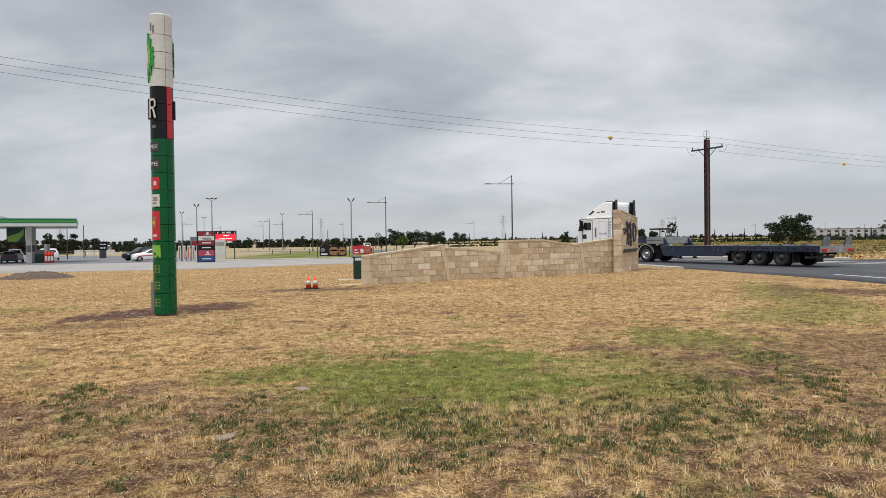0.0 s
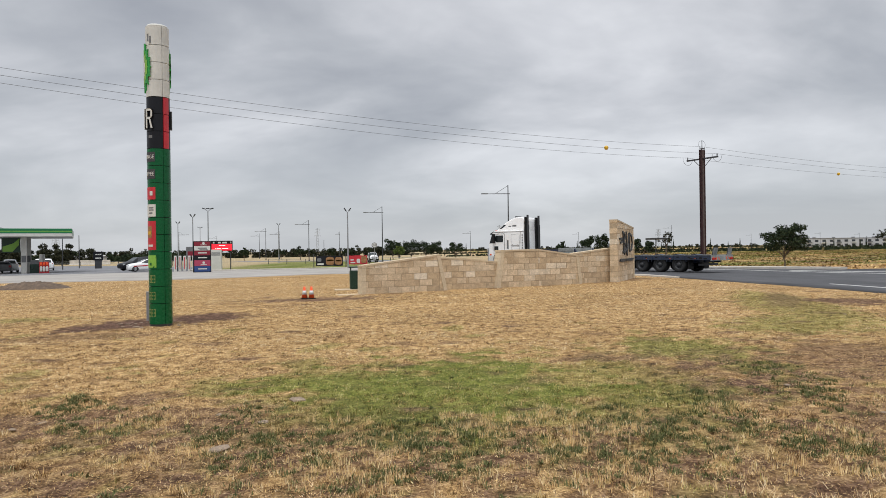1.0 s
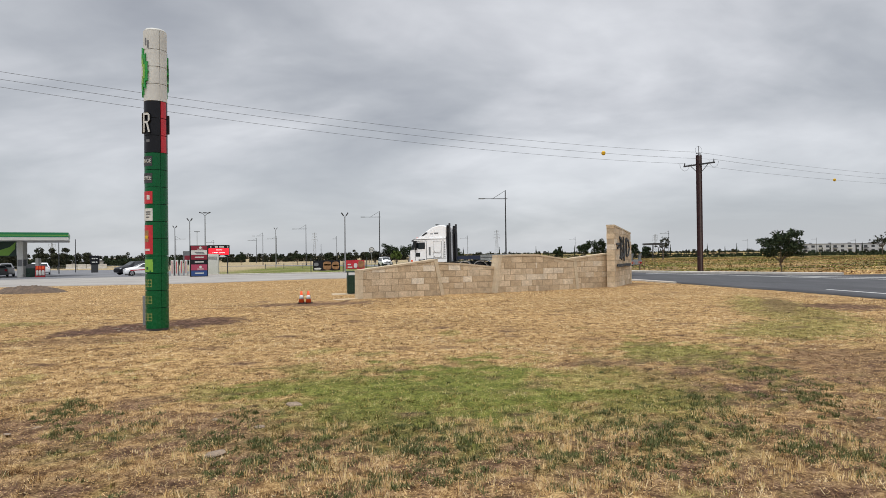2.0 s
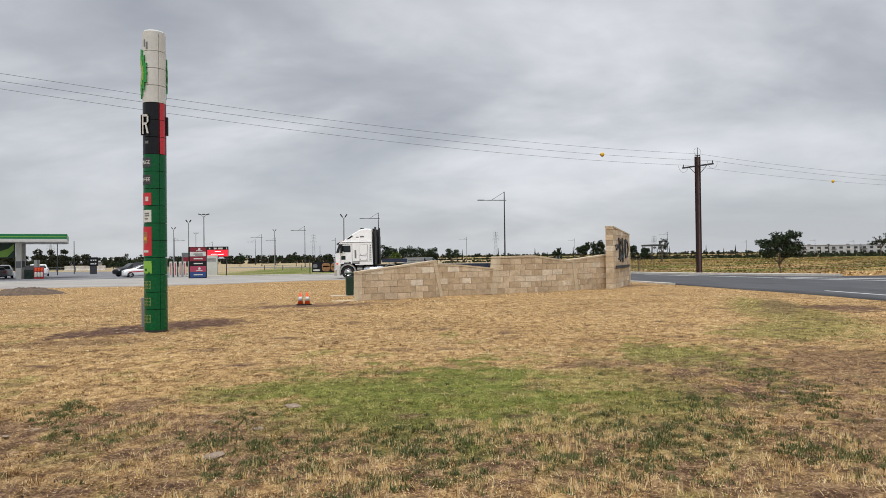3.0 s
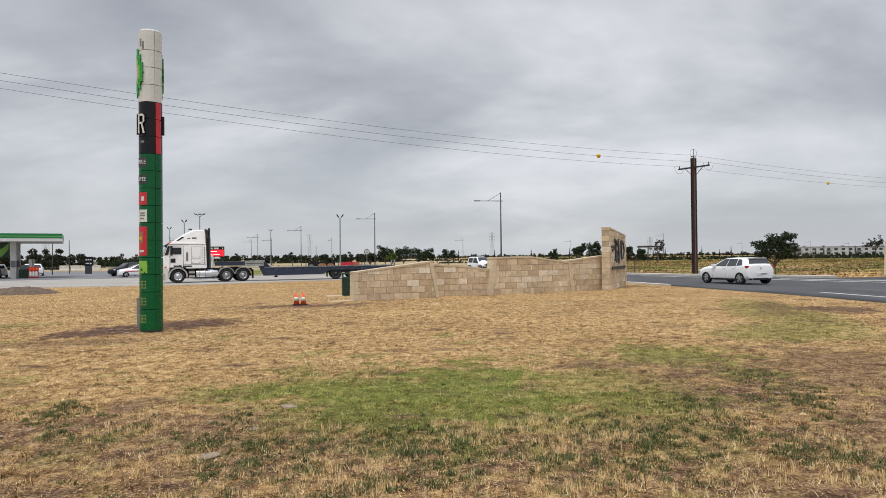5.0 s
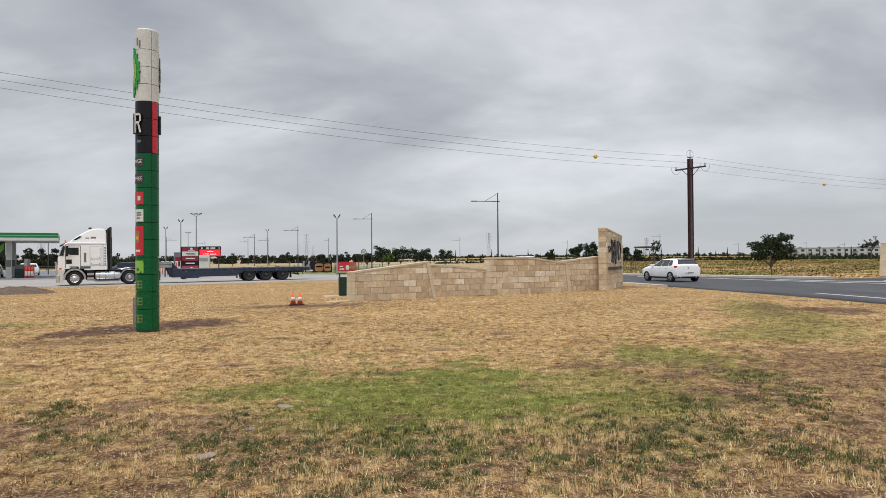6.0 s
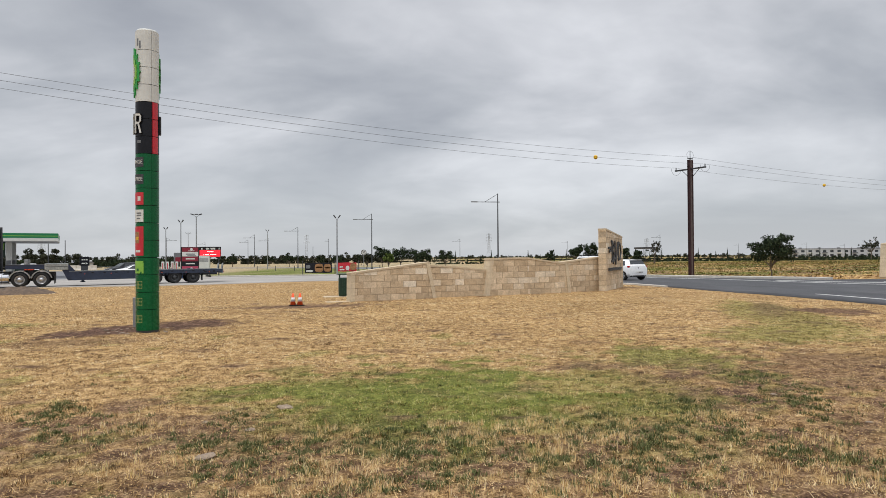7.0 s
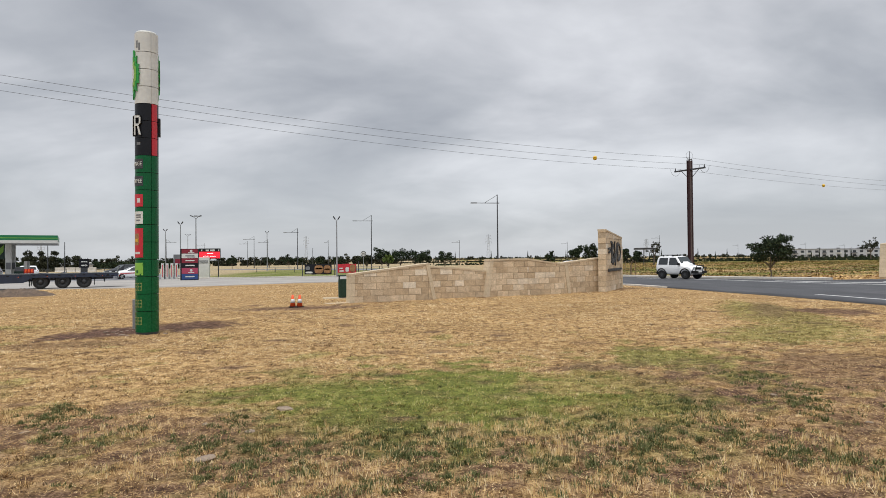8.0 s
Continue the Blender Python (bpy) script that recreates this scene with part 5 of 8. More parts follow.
        for x0, x1, z0, z1 in ((F - 0.40, F - 0.37, 1.2, 2.92), (F + 0.57, F + 0.60, 1.3, 2.86), (F - 0.38, F + 0.56, 2.89, 2.92), (F - 0.38, F + 0.60, 1.2, 1.22), (F - 2.10, F + 0.62, 3.02, 3.05), (F - 2.08, F - 0.42, 1.42, 1.44), (F - 1.86, F - 1.84, 1.45, 3.0)):
            bm = bmesh.new()
            box(bm, x0, min(y, y + s * 0.006), z0, x1, max(y, y + s * 0.006), z1)
            part("door_gap", bm, M["dark_steel"], root)
        # sleeper locker doors with rounded frames and latches
        for x0, x1, z0, z1 in ((F - 1.70, F - 1.00, 1.95, 2.82), (F - 1.70, F - 1.00, 1.52, 1.85)):
            bm = bmesh.new()
            box(bm, x0, min(y - s * 0.02, y + s * 0.016), z0, x1, max(y - s * 0.02, y + s * 0.016), z1, 0.014)
            part("locker_door", bm, M["white"], root, "white sleeper locker door")
            bm = bmesh.new()
            for a, b, c, d in ((x0 - .02, x1 + .02, z0 - .02, z0), (x0 - .02, x1 + .02, z1, z1 + .02), (x0 - .02, x0, z0, z1), (x1, x1 + .02, z0, z1)):
                box(bm, a, min(y, y + s * 0.008), c, b, max(y, y + s * 0.008), d)
            for (a, c) in ((x0 + .08, z0 + .06), (x1 - .12, z0 + .06)):
                box(bm, a, min(y, y + s * 0.03), c, a + .05, max(y, y + s * 0.03), c + .05)
            part("locker_seal", bm, M["grey"], root, "grey door seal and latches")
        bm = bmesh.new()
        for i in range(7):
            z = 1.5 + i * 0.2
            box(bm, F - 2.02, min(y, y + s * 0.02), z, F - 1.94, max(y, y + s * 0.02), z + 0.11, 0.006)
        part("side_vents", bm, M["grey"], root, "grey vents behind the sleeper")
        # lettering panels as plain bars
        for x0, x1, z0, z1 in ((F - 0.20, F + 0.32, 1.24, 1.34), (F - 1.02, F - 0.36, 1.24, 1.34), (F - 0.27, F - 0.10, 1.22, 1.38), (F - 0.20, F + 0.32, 1.38, 1.41), (F - 1.02, F - 0.36, 1.38, 1.41), (F - 0.75, F - 0.60, 1.7, 2.4), (F - 1.42, F - 1.22, 2.5, 2.68), (F - 1.40, F - 1.05, 3.45, 3.58), (F - 0.95, F - 0.70, 3.40, 3.52)):
            bm = bmesh.new()
            yy = s * (1.214 if z0 < 3.1 else 1.065)
            box(bm, x0, min(yy, yy + s * 0.006), z0, x1, max(yy, yy + s * 0.006), z1)
            part("lettering_bar", bm, M["dark_steel"] if z0 < 1.6 else M["grey"], root)
        # mirror on arms
        bm = bmesh.new()
        box(bm, F + 0.40, s * 1.30, 2.16, F + 0.56, s * 1.56, 2.90, 0.04)
        mir = part("mirror", bm, M["black"], root, "black door mirror")
        bm = bmesh.new()
        tube(bm, (F + 0.60, s * 1.18, 2.95), (F + 0.50, s * 1.42, 2.86), 0.018, n=6)
        tube(bm, (F + 0.60, s * 1.18, 2.15), (F + 0.50, s * 1.42, 2.18), 0.018, n=6)
        part("mirror_arm", bm, M["dark_steel"], mir)
        # exhaust stack behind the cab
        bm = bmesh.new()
        tube(bm, (F - 2.36, s * 0.98, 1.15), (F - 2.36, s * 0.98, 3.55), 0.11, n=16)
        tube(bm, (F - 2.36, s * 0.98, 3.5), (F - 2.36, s * 0.98, 4.32), 0.085, n=14)
        part("exhaust_pipe", bm, M["dark_steel"], root, "dark upright exhaust stack", False)
        bm = bmesh.new()
        box(bm, F - 2.25, s * 0.72, 1.10, F - 2.14, s * 1.16, 4.18, 0.04)
        part("air_cleaner_panel", bm, M["black"], root, "black panel behind the cab")
        # tank, battery box, steps
        bm = bmesh.new()
        lathe(bm, [(0.30, F - 3.02), (0.335, F - 2.99), (0.335, F - 1.36), (0.30, F - 1.33)], 20, "x", (0, s * 0.88, 0.68))
        tank = part("fuel_tank", bm, M["chrome"], root, "polished round fuel tank", True)
        bm = bmesh.new()
        for x in (F - 2.62, F - 2.05, F - 1.62):
            lathe(bm, [(0.33, x), (0.345, x + 0.005), (0.345, x + 0.05), (0.33, x + 0.055)], 20, "x", (0, s * 0.88, 0.68))
        part("tank_straps", bm, M["steel"], tank)
        bm = bmesh.new()
        box(bm, F - 3.05, s * 0.86, 0.24, F - 1.3, s * 1.2, 0.30, 0.01)
        part("side_step", bm, M["alloy"], root, "ribbed alloy step")
        bm = bmesh.new()
        box(bm, F - 1.26, s * 0.7, 0.36, F - 0.78, s * 1.18, 1.10, 0.02)
        part("battery_box", bm, M["black"], root, "black battery box")
        bm = bmesh.new()
        for z in (0.42, 0.74):
            box(bm, F - 1.24, s * 1.18, z, F - 0.80, s * 1.20, z + 0.16)
        part("box_steps", bm, M["alloy"], root)
        # drive guards
        for x in (0.66, -0.66):
            bm = bmesh.new()
            pts = arc_pts(x, 0.53, 0.66, 10, 170, 12) + arc_pts(x, 0.53, 0.60, 170, 10, 12)
            for i in range(12):
                prism(bm, [pts[i], pts[i + 1], pts[24 - i], pts[25 - i]], 0.62, lambda u, v, w: Vector((u, s * (0.60 + w), v)))
            part("drive_guard", bm, M["alloy"], root, "polished drive wheel guard")
        bm = bmesh.new()
        box(bm, -1.48, s * 0.62, 0.22, -1.44, s * 1.22, 0.95)
        part("mud_flap", bm, M["black"], root, "black mud flap")
        bm = bmesh.new()
        box(bm, -1.5, s * 0.36, 0.78, F + 0.6, s * 0.44, 1.06, 0.01)
        part("chassis_rail", bm, M["dark_steel"], root, "dark chassis rail")
    for y in (-0.9, -0.45, 0.0, 0.45, 0.9):
        bm = bmesh.new()
        box(bm, F + 0.44, y - 0.06, 3.12, F + 0.58, y + 0.06, 3.20, 0.02)
        part("roof_marker", bm, M["orange"], root, "orange roof marker lamp")
    bm = bmesh.new()
    box(bm, F - 1.15, -0.4, 4.20, F - 0.95, 0.4, 4.30, 0.03)
    part("roof_beacon", bm, M["dark_steel"], root, "low dark roof lamp bar")
    bm = bmesh.new()
    lathe(bm, [(0.5, 1.06), (0.5, 1.18), (0.42, 1.2)], 20, "z")
    part("turntable", bm, M["dark_steel"], root, "dark coupling turntable")
    bm = bmesh.new()
    box(bm, F - 3.1, -0.72, 0.42, F - 0.72, 0.72, 1.13, 0.02)
    box(bm, F - 0.75, -0.55, 0.42, F + 0.9, 0.55, 1.2, 0.02)
    part("engine_bay", bm, M["black"], root, "black engine and chassis bulk")
    bm = bmesh.new()
    box(bm, -1.45, -0.42, 0.42, 1.7, 0.42, 1.02, 0.02)
    part("suspension", bm, M["black"], root, "black rear suspension")
    for x in (F, 0.66, -0.66):
        bm = bmesh.new()
        tube(bm, (x, -0.95, 0.53), (x, 0.95, 0.53), 0.08, n=10)
        part("axle", bm, M["dark_steel"], root)
    wheels = []
    for s in (1, -1):
        wheels.append(wheel(root, F, s * 1.06, 0.53, 0.30, s, "truck", M["chrome"]))
        for x in (0.66, -0.66):
            wheels.append(wheel(root, x, s * 0.93, 0.53, 0.56, s, "truck", M["alloy"]))
    return root, wheels


def low_loader():
    root = thing("drop_deck_trailer", Matrix.Identity(4), "empty navy drop-deck trailer with raised rear ramps", "trailer")
    # deck plate, gooseneck and rails; axle group at the origin, coupling 9.4 m ahead
    bm = bmesh.new()
    box(bm, -3.55, -1.22, 1.00, 7.15, 1.22, 1.06, 0.01)
    part("deck", bm, M["deck"], root, "worn grey steel deck plate")
    bm = bmesh.new()
    n = 14
    for i in range(n):
        x = -3.4 + i * (10.3 / (n - 1))
        box(bm, x - 0.04, -1.2, 1.06, x + 0.04, 1.2, 1.072)
    part("deck_cleats", bm, M["grey"], root, "cross cleats on the deck")
    for s in (1, -1):
        bm = bmesh.new()
        plate_xz(bm, [(-3.6, 0.98), (-3.6, 0.78), (1.9, 0.80), (2.4, 0.46), (6.9, 0.42), (7.2, 0.62), (7.2, 1.075), (-3.6, 1.075)], *sorted((s * 1.20, s * 1.26)))
        rail = part("side_rail", bm, M["rail"], root, "slate blue side rail")
        for i in range(13):
            x = -3.0 + i * 0.78
            bm = bmesh.new()
            box(bm, x, s * 1.255, 0.93, x + 0.16, s * 1.275, 0.99)
            part("rope_slot", bm, M["black"], rail)
            bm = bmesh.new()
            box(bm, x + 0.36, s * 1.255, 0.82, x + 0.40, s * 1.285, 1.07)
            part("rail_rib", bm, M["navy"], rail)
        for i in range(6):
            x = -2.6 + i * 1.75
            bm = bmesh.new()
            box(bm, x, s * 1.255, 0.86, x + 0.07, s * 1.272, 0.89)
            part("side_marker", bm, M["orange"], rail, "small orange side marker")
        bm = bmesh.new()
        plate_xz(bm, [(2.3, 0.50), (6.9, 0.50), (6.9, 0.98), (2.3, 0.98)], *sorted((s * 0.42, s * 0.52)))
        part("main_beam", bm, M["navy"], root, "navy main beam")
        bm = bmesh.new()
        plate_xz(bm, [(-3.3, 0.62), (2.4, 0.55), (2.4, 0.99), (-3.3, 0.99)], *sorted((s * 0.40, s * 0.50)))
        part("rear_beam", bm, M["navy"], root, "navy rear beam")
        # gooseneck side
        bm = bmesh.new()
        plate_xz(bm, [(6.75, 0.42), (7.25, 0.42), (7.65, 1.26), (11.05, 1.30), (11.05, 1.56), (7.2, 1.60), (6.75, 1.08)], *sorted((s * 0.98, s * 1.10)))
        part("gooseneck_side", bm, M["navy"], root, "navy gooseneck side plate")
        bm = bmesh.new()
        box(bm, 6.2, s * 0.55, 0.30, 6.36, s * 0.70, 0.95, 0.01)
        box(bm, 6.12, s * 0.5, 0.26, 6.44, s * 0.75, 0.31, 0.01)
        part("landing_leg", bm, M["navy"], root, "navy landing leg")
        bm = bmesh.new()
        box(bm, 3.4, s * 0.75, 0.46, 4.6, s * 1.15, 0.84, 0.02)
        part("side_box", bm, M["black"], root, "black toolbox under the deck")
        for x in (1.37, 0.0, -1.37):
            bm = bmesh.new()
            pts = arc_pts(x, 0.495, 0.64, 18, 162, 12) + arc_pts(x, 0.495, 0.58, 162, 18, 12)
            for i in range(12):
                prism(bm, [pts[i], pts[i + 1], pts[24 - i], pts[25 - i]], 0.62, lambda u, v, w: Vector((u, s * (0.62 + w), v)))
            part("wheel_guard", bm, M["rail"], root, "slate blue arched wheel guard")
        bm = bmesh.new()
        box(bm, -3.58, s * 1.20, 1.076, 7.18, s * 1.27, 1.092)
        part("deck_edge", bm, M["deck"], root, "pale strip along the deck edge")
        bm = bmesh.new()
        for i in range(4):
            box(bm, -3.35 + i * 0.32, s * 1.258, 0.84, -3.13 + i * 0.32, s * 1.268, 0.90)
        part("rope_slot", bm, M["black"], rail)
        for x in (-2.05, 2.05):
            bm = bmesh.new()
            box(bm, x - 0.02, s * 0.62, 0.20, x + 0.02, s * 1.20, 0.80)
            part("mud_flap", bm, M["black"], root, "black mud flap")
        # upright rear ramp flaps
        bm = bmesh.new()
        plate_xz(bm, [(-3.62, 1.06), (-3.56, 1.06), (-3.66, 1.52), (-3.72, 1.52)], *sorted((s * 0.62, s * 1.10)))
        ramp_ob = part("ramp", bm, M["deck"], root, "grey upright loading ramp")
        bm = bmesh.new()
        for y in (0.60, 1.10):
            tube(bm, (-3.6, s * y, 1.05), (-3.70, s * y, 1.55), 0.022, n=6)
        tube(bm, (-3.70, s * 0.60, 1.55), (-3.70, s * 1.10, 1.55), 0.022, n=6)
        part("ramp_frame", bm, M["dark_steel"], ramp_ob)
        bm = bmesh.new()
        box(bm, -3.70, s * 0.85, 0.78, -3.63, s * 1.22, 0.92, 0.01)
        part("tail_lamp", bm, M["red_lens"], root, "red tail lamp")
    bm = bmesh.new()
    box(bm, 8.72, -1.1, 1.54, 11.05, 1.1, 1.62, 0.01)
    part("gooseneck_top", bm, M["dark_steel"], root, "dark gooseneck platform")
    bm = bmesh.new()
    box(bm, 7.22, -1.18, 1.20, 8.70, 1.18, 1.66, 0.03)
    chest = part("front_chest", bm, M["deck"], root, "grey steel chest across the gooseneck")
    bm = bmesh.new()
    for s in (1, -1):
        box(bm, 7.27, s * 1.18, 1.42, 8.65, s * 1.195, 1.45)
    part("chest_seam", bm, M["dark_steel"], chest)
    bm = bmesh.new()
    box(bm, -3.66, -1.25, 0.74, -3.56, 1.25, 1.07, 0.01)
    bar = part("rear_bar", bm, M["deck"], root, "grey rear cross bar")
    for i in range(8):
        y = -1.15 + i * 0.30
        if 2 < i < 5:
            continue
        bm = bmesh.new()
        prism(bm, [(y, 0.80), (y + 0.09, 0.80), (y + 0.17, 0.97), (y + 0.08, 0.97)], 0.008, lambda u, v, w: Vector((-3.66 - w, u, v)))
        part("chevron", bm, M["orange"], bar, "orange warning chevron")
    bm = bmesh.new()
    box(bm, -2.75, -1.1, 0.42, -2.68, 1.1, 0.56, 0.01)
    for s in (1, -1):
        box(bm, -2.76, s * 0.6 - 0.04, 0.5, -2.68, s * 0.6 + 0.04, 1.0)
    part("under_run_bar", bm, M["dark_steel"], root, "dark under-run bar")
    wheels = []
    for x in (1.37, 0.0, -1.37):
        bm = bmesh.new()
        tube(bm, (x, -0.95, 0.495), (x, 0.95, 0.495), 0.075, n=10)
        part("axle", bm, M["dark_steel"], root)
        for s in (1, -1):
            wheels.append(wheel(root, x, s * 0.95, 0.495, 0.52, s, "truck", M["dark_steel"]))
    return root, wheels


TRUCK, TRUCK_WHEELS = prime_mover()
TRAILER, TRAILER_WHEELS = low_loader()
HATCH, HATCH_WHEELS = hatchback()
OFF_ROADER, OFF_ROADER_WHEELS = off_roader()
# ---- power line ----
POLE = Vector((20.9, 54.1, ground_z(20.9, 54.1) + 0.12))
LINE = Vector((40.7, 24.4, 0)).normalized()       # run of the wires
ARM = Vector((LINE.y, -LINE.x, 0))


def power_pole():
    p = thing("power_pole", Matrix.Translation(POLE) @ Matrix.Rotation(math.atan2(LINE.y, LINE.x), 4, "Z"), "tall pole of two oxide-red steel channels with concrete core", "power pole")
    for s in (1, -1):
        bm = bmesh.new()
        box(bm, s * 0.12, -0.13, -0.4, s * 0.15, 0.13, 9.55)
        box(bm, s * 0.15, -0.13, -0.4, s * 0.215, -0.11, 9.55)
        box(bm, s * 0.15, 0.11, -0.4, s * 0.215, 0.13, 9.55)
        part("steel_channel", bm, M["rust"], p, "oxide-red steel channel")
    bm = bmesh.new()
    box(bm, -0.118, -0.09, -0.4, 0.118, 0.09, 9.50, 0.01)
    part("concrete_core", bm, M["post_conc"], p, "weathered concrete core")
    bm = bmesh.new()
    for z in (1.2, 2.8, 4.4, 6.0, 7.6, 9.0):
        tube(bm, (-0.33, 0.0, z), (0.33, 0.0, z), 0.02, n=6)
    part("bolts", bm, M["dark_steel"], p)
    bm = bmesh.new()
    box(bm, -0.06, -1.5, 8.72, 0.06, 1.5, 8.84, 0.01)
    arm = part("crossarm", bm, M["dark_steel"], p, "dark steel crossarm")
    bm = bmesh.new()
    for s in (1, -1):
        tube(bm, (0.05, s * 0.15, 8.1), (0.05, s * 0.85, 8.74), 0.025, n=6)
    part("arm_brace", bm, M["dark_steel"], arm)
    for y, z in ((-1.42, 8.84), (1.42, 8.84), (0.0, 9.55)):
        bm = bmesh.new()
        lathe(bm, [(0.03, z), (0.05, z + 0.04), (0.03, z + 0.08), (0.055, z + 0.12), (0.03, z + 0.16), (0.02, z + 0.24)], 10, "z", (0, y, 0))
        part("insulator", bm, M["dark_steel"], p, "ribbed insulator", True)
    bm = bmesh.new()
    tube(bm, (0, 0, 9.5), (0, 0, 10.3), 0.025, n=8)
    box(bm, -0.30, -0.04, 9.62, 0.30, 0.04, 9.68)
    part("top_pin", bm, M["dark_steel"], p, "top pin")
    for ang in range(2):
        pts = [Vector(((1 - 2 * ang) * 0.42 * math.sin(a), 0, 9.95 - 0.32 * math.cos(a))) for a in np.linspace(0, math.pi, 9)]
        bm = bmesh.new()
        for a, b in zip(pts, pts[1:]):
            tube(bm, a, b, 0.009, n=5)
        part("jumper_loop", bm, M["dark_steel"], p, "looped jumper cable")
    for s in (1, -1):
        pts = [Vector((0.6 * math.cos(a), s * 1.42, 8.95 - 0.55 * math.sin(a))) for a in np.linspace(0, math.pi, 9)]
        bm = bmesh.new()
        for a, b in zip(pts, pts[1:]):
            tube(bm, a, b, 0.011, n=5)
        part("jumper_loop", bm, M["dark_steel"], p)


power_pole()


def span(a, b, sag, n=30):
    return [Vector(a).lerp(Vector(b), u) - Vector((0, 0, sag * 4 * u * (1 - u))) for u in np.linspace(0, 1, n)]


WIRES = []
for side, z in ((-1.42, 9.02), (1.42, 9.02), (0.0, 9.78)):
    off = POLE + ARM * side * -1
    left_rise, left_sag = {-1.42: (1.50, 0.99), 1.42: (1.85, 0.99), 0.0: (1.34, 0.95)}[side]
    for dist, dz, sag in ((-62.0, left_rise, left_sag), (58.0, 0.6, 0.55)):
        a, b = off + Vector((0, 0, z)), off + LINE * dist + Vector((0, 0, z + dz))
        pts = span(a, b, sag)
        bm = bmesh.new()
        for p0, p1 in zip(pts, pts[1:]):
            tube(bm, p0, p1, 0.0085, n=5, caps=False)
        tagged(new("power_wire", finish("power_wire", bm, M["dark_steel"])), "thin dark overhead power wire", "wire", group="overhead wires")
        WIRES.append(pts)


def marker_ball(at):
    b = thing("marker_ball", Matrix.Translation(at), "yellow marker ball clamped on a power wire", "marker ball", group="wire markers")
    for s in (1, -1):
        bm = bmesh.new()
        lathe(bm, [(0.15 * math.sin(radians(a)), s * (0.004 + 0.15 * math.cos(radians(a)))) for a in (89, 70, 50, 30, 12, 3)], 18)
        part("half_shell", bm, M["yellow"], b, "", True)


marker_ball(WIRES[0][5].lerp(WIRES[0][6], 0.65))
marker_ball(WIRES[3][11].lerp(WIRES[3][12], 0.35))


# ---- lamps ----
def street_lamp(m):
    p = thing("street_lamp", m, "dark slender street lamp with braced outreach arm", "street lamp", group="street lamps")
    bm = bmesh.new()
    tube(bm, (0, 0, -0.2), (0, 0, 10.0), 0.11, 0.055, 10)
    tube(bm, (0, 0, -0.1), (0, 0, 0.35), 0.17, 0.15, 10)
    part("pole", bm, M["dark_steel"], p)
    bm = bmesh.new()
    tube(bm, (0.25, 0, 8.95), (-2.6, 0, 8.95), 0.05, 0.035, 8)
    part("arm", bm, M["dark_steel"], p)
    bm = bmesh.new()
    tube(bm, (0, 0, 9.95), (-1.55, 0, 9.0), 0.028, n=6)
    part("brace", bm, M["dark_steel"], p)
    bm = bmesh.new()
    box(bm, -3.35, -0.14, 8.90, -2.55, 0.14, 9.02, 0.03)
    part("lantern", bm, M["grey"], p, "flat grey lantern")
    return p


first = street_lamp(pose(7.4, 81, ground_z(7.4, 81) - 0.35, 0, 0, 8))
for x, y, dz, turn in ((-11.9, 118, 0, 6), (-34.1, 160, 0, 4), (-57.2, 205, 0.0, 5), (-75.1, 260, 0.1, 5), (-60.7, 235, -0.1, 4), (-41.6, 250, -0.1, 75), (9.3, 280, -0.0, 0), (67.2, 340, 0.0, 4), (86.4, 255, -0.0, 0), (190.4, 415, -0.7, 0), (233.6, 415, -0.3, 0), (258.1, 415, -1.3, 0), (-92.7, 225, -0.0, 184), (-99.1, 280, 0.0, 4)):
    copy_thing(first, pose(x, y, ground_z(x, y) + dz, 0, 0, turn))


def flood_lamp(m, h, heads=2, wide=0.5):
    p = thing("flood_lamp", m, "galvanised pole with paired floodlights on top", "flood lamp", group="flood lamps")
    bm = bmesh.new()
    tube(bm, (0, 0, -0.1), (0, 0, h), 0.09, 0.06, 10)
    box(bm, -0.2, -0.2, -0.1, 0.2, 0.2, 0.06, 0.01)
    part("pole", bm, M["steel"], p)
    bm = bmesh.new()
    for s in (1, -1):
        tube(bm, (0, 0, h - 0.1), (s * 0.36 * wide, 0, h + 0.22), 0.03, n=6)
    part("bracket", bm, M["steel"], p)
    for s in ((1, -1) if heads == 2 else (1, -1, 0)):
        bm = bmesh.new()
        box(bm, -0.20, -0.16, -0.06, 0.20, 0.16, 0.06, 0.02, Matrix.Translation((s * 0.50 * wide, 0, h + 0.28)) @ Matrix.Rotation(radians(-80 * s * (1.2 - wide)), 4, "Y"))
        part("floodlight", bm, M["dark_steel"], p, "dark floodlight head")
    return p


for x, y, h, k in ((-11.06, 72, 6.2, 2), (-31.2, 85, 7.6, 3), (-37.1, 95, 7.4, 2), (-49.6, 120, 7.7, 2), (-64.5, 170, 8.9, 3), (-36.3, 140, 8.0, 2)):
    flood_lamp(pose(x, y, ground_z(x, y), 0, 0, 10), h, k, 1.0 if k == 3 else 0.5)

for x, y, h in ((-62.2, 110, 5.6), (-59.1, 100, 5.1), (-52.5, 118, 6.0), (-39, 205, 6)):
    bm = bmesh.new()
    tube(bm, (0, 0, -0.1), (0, 0, h), 0.08, 0.055, 8)
    box(bm, -0.15, -0.15, -0.1, 0.15, 0.15, 0.04)
    o = tagged(new("steel_post", finish("steel_post", bm, M["dark_steel"])), "plain dark steel post at the paved edge", "post", group="posts")
    o.matrix_world = pose(x, y, ground_z(x, y))


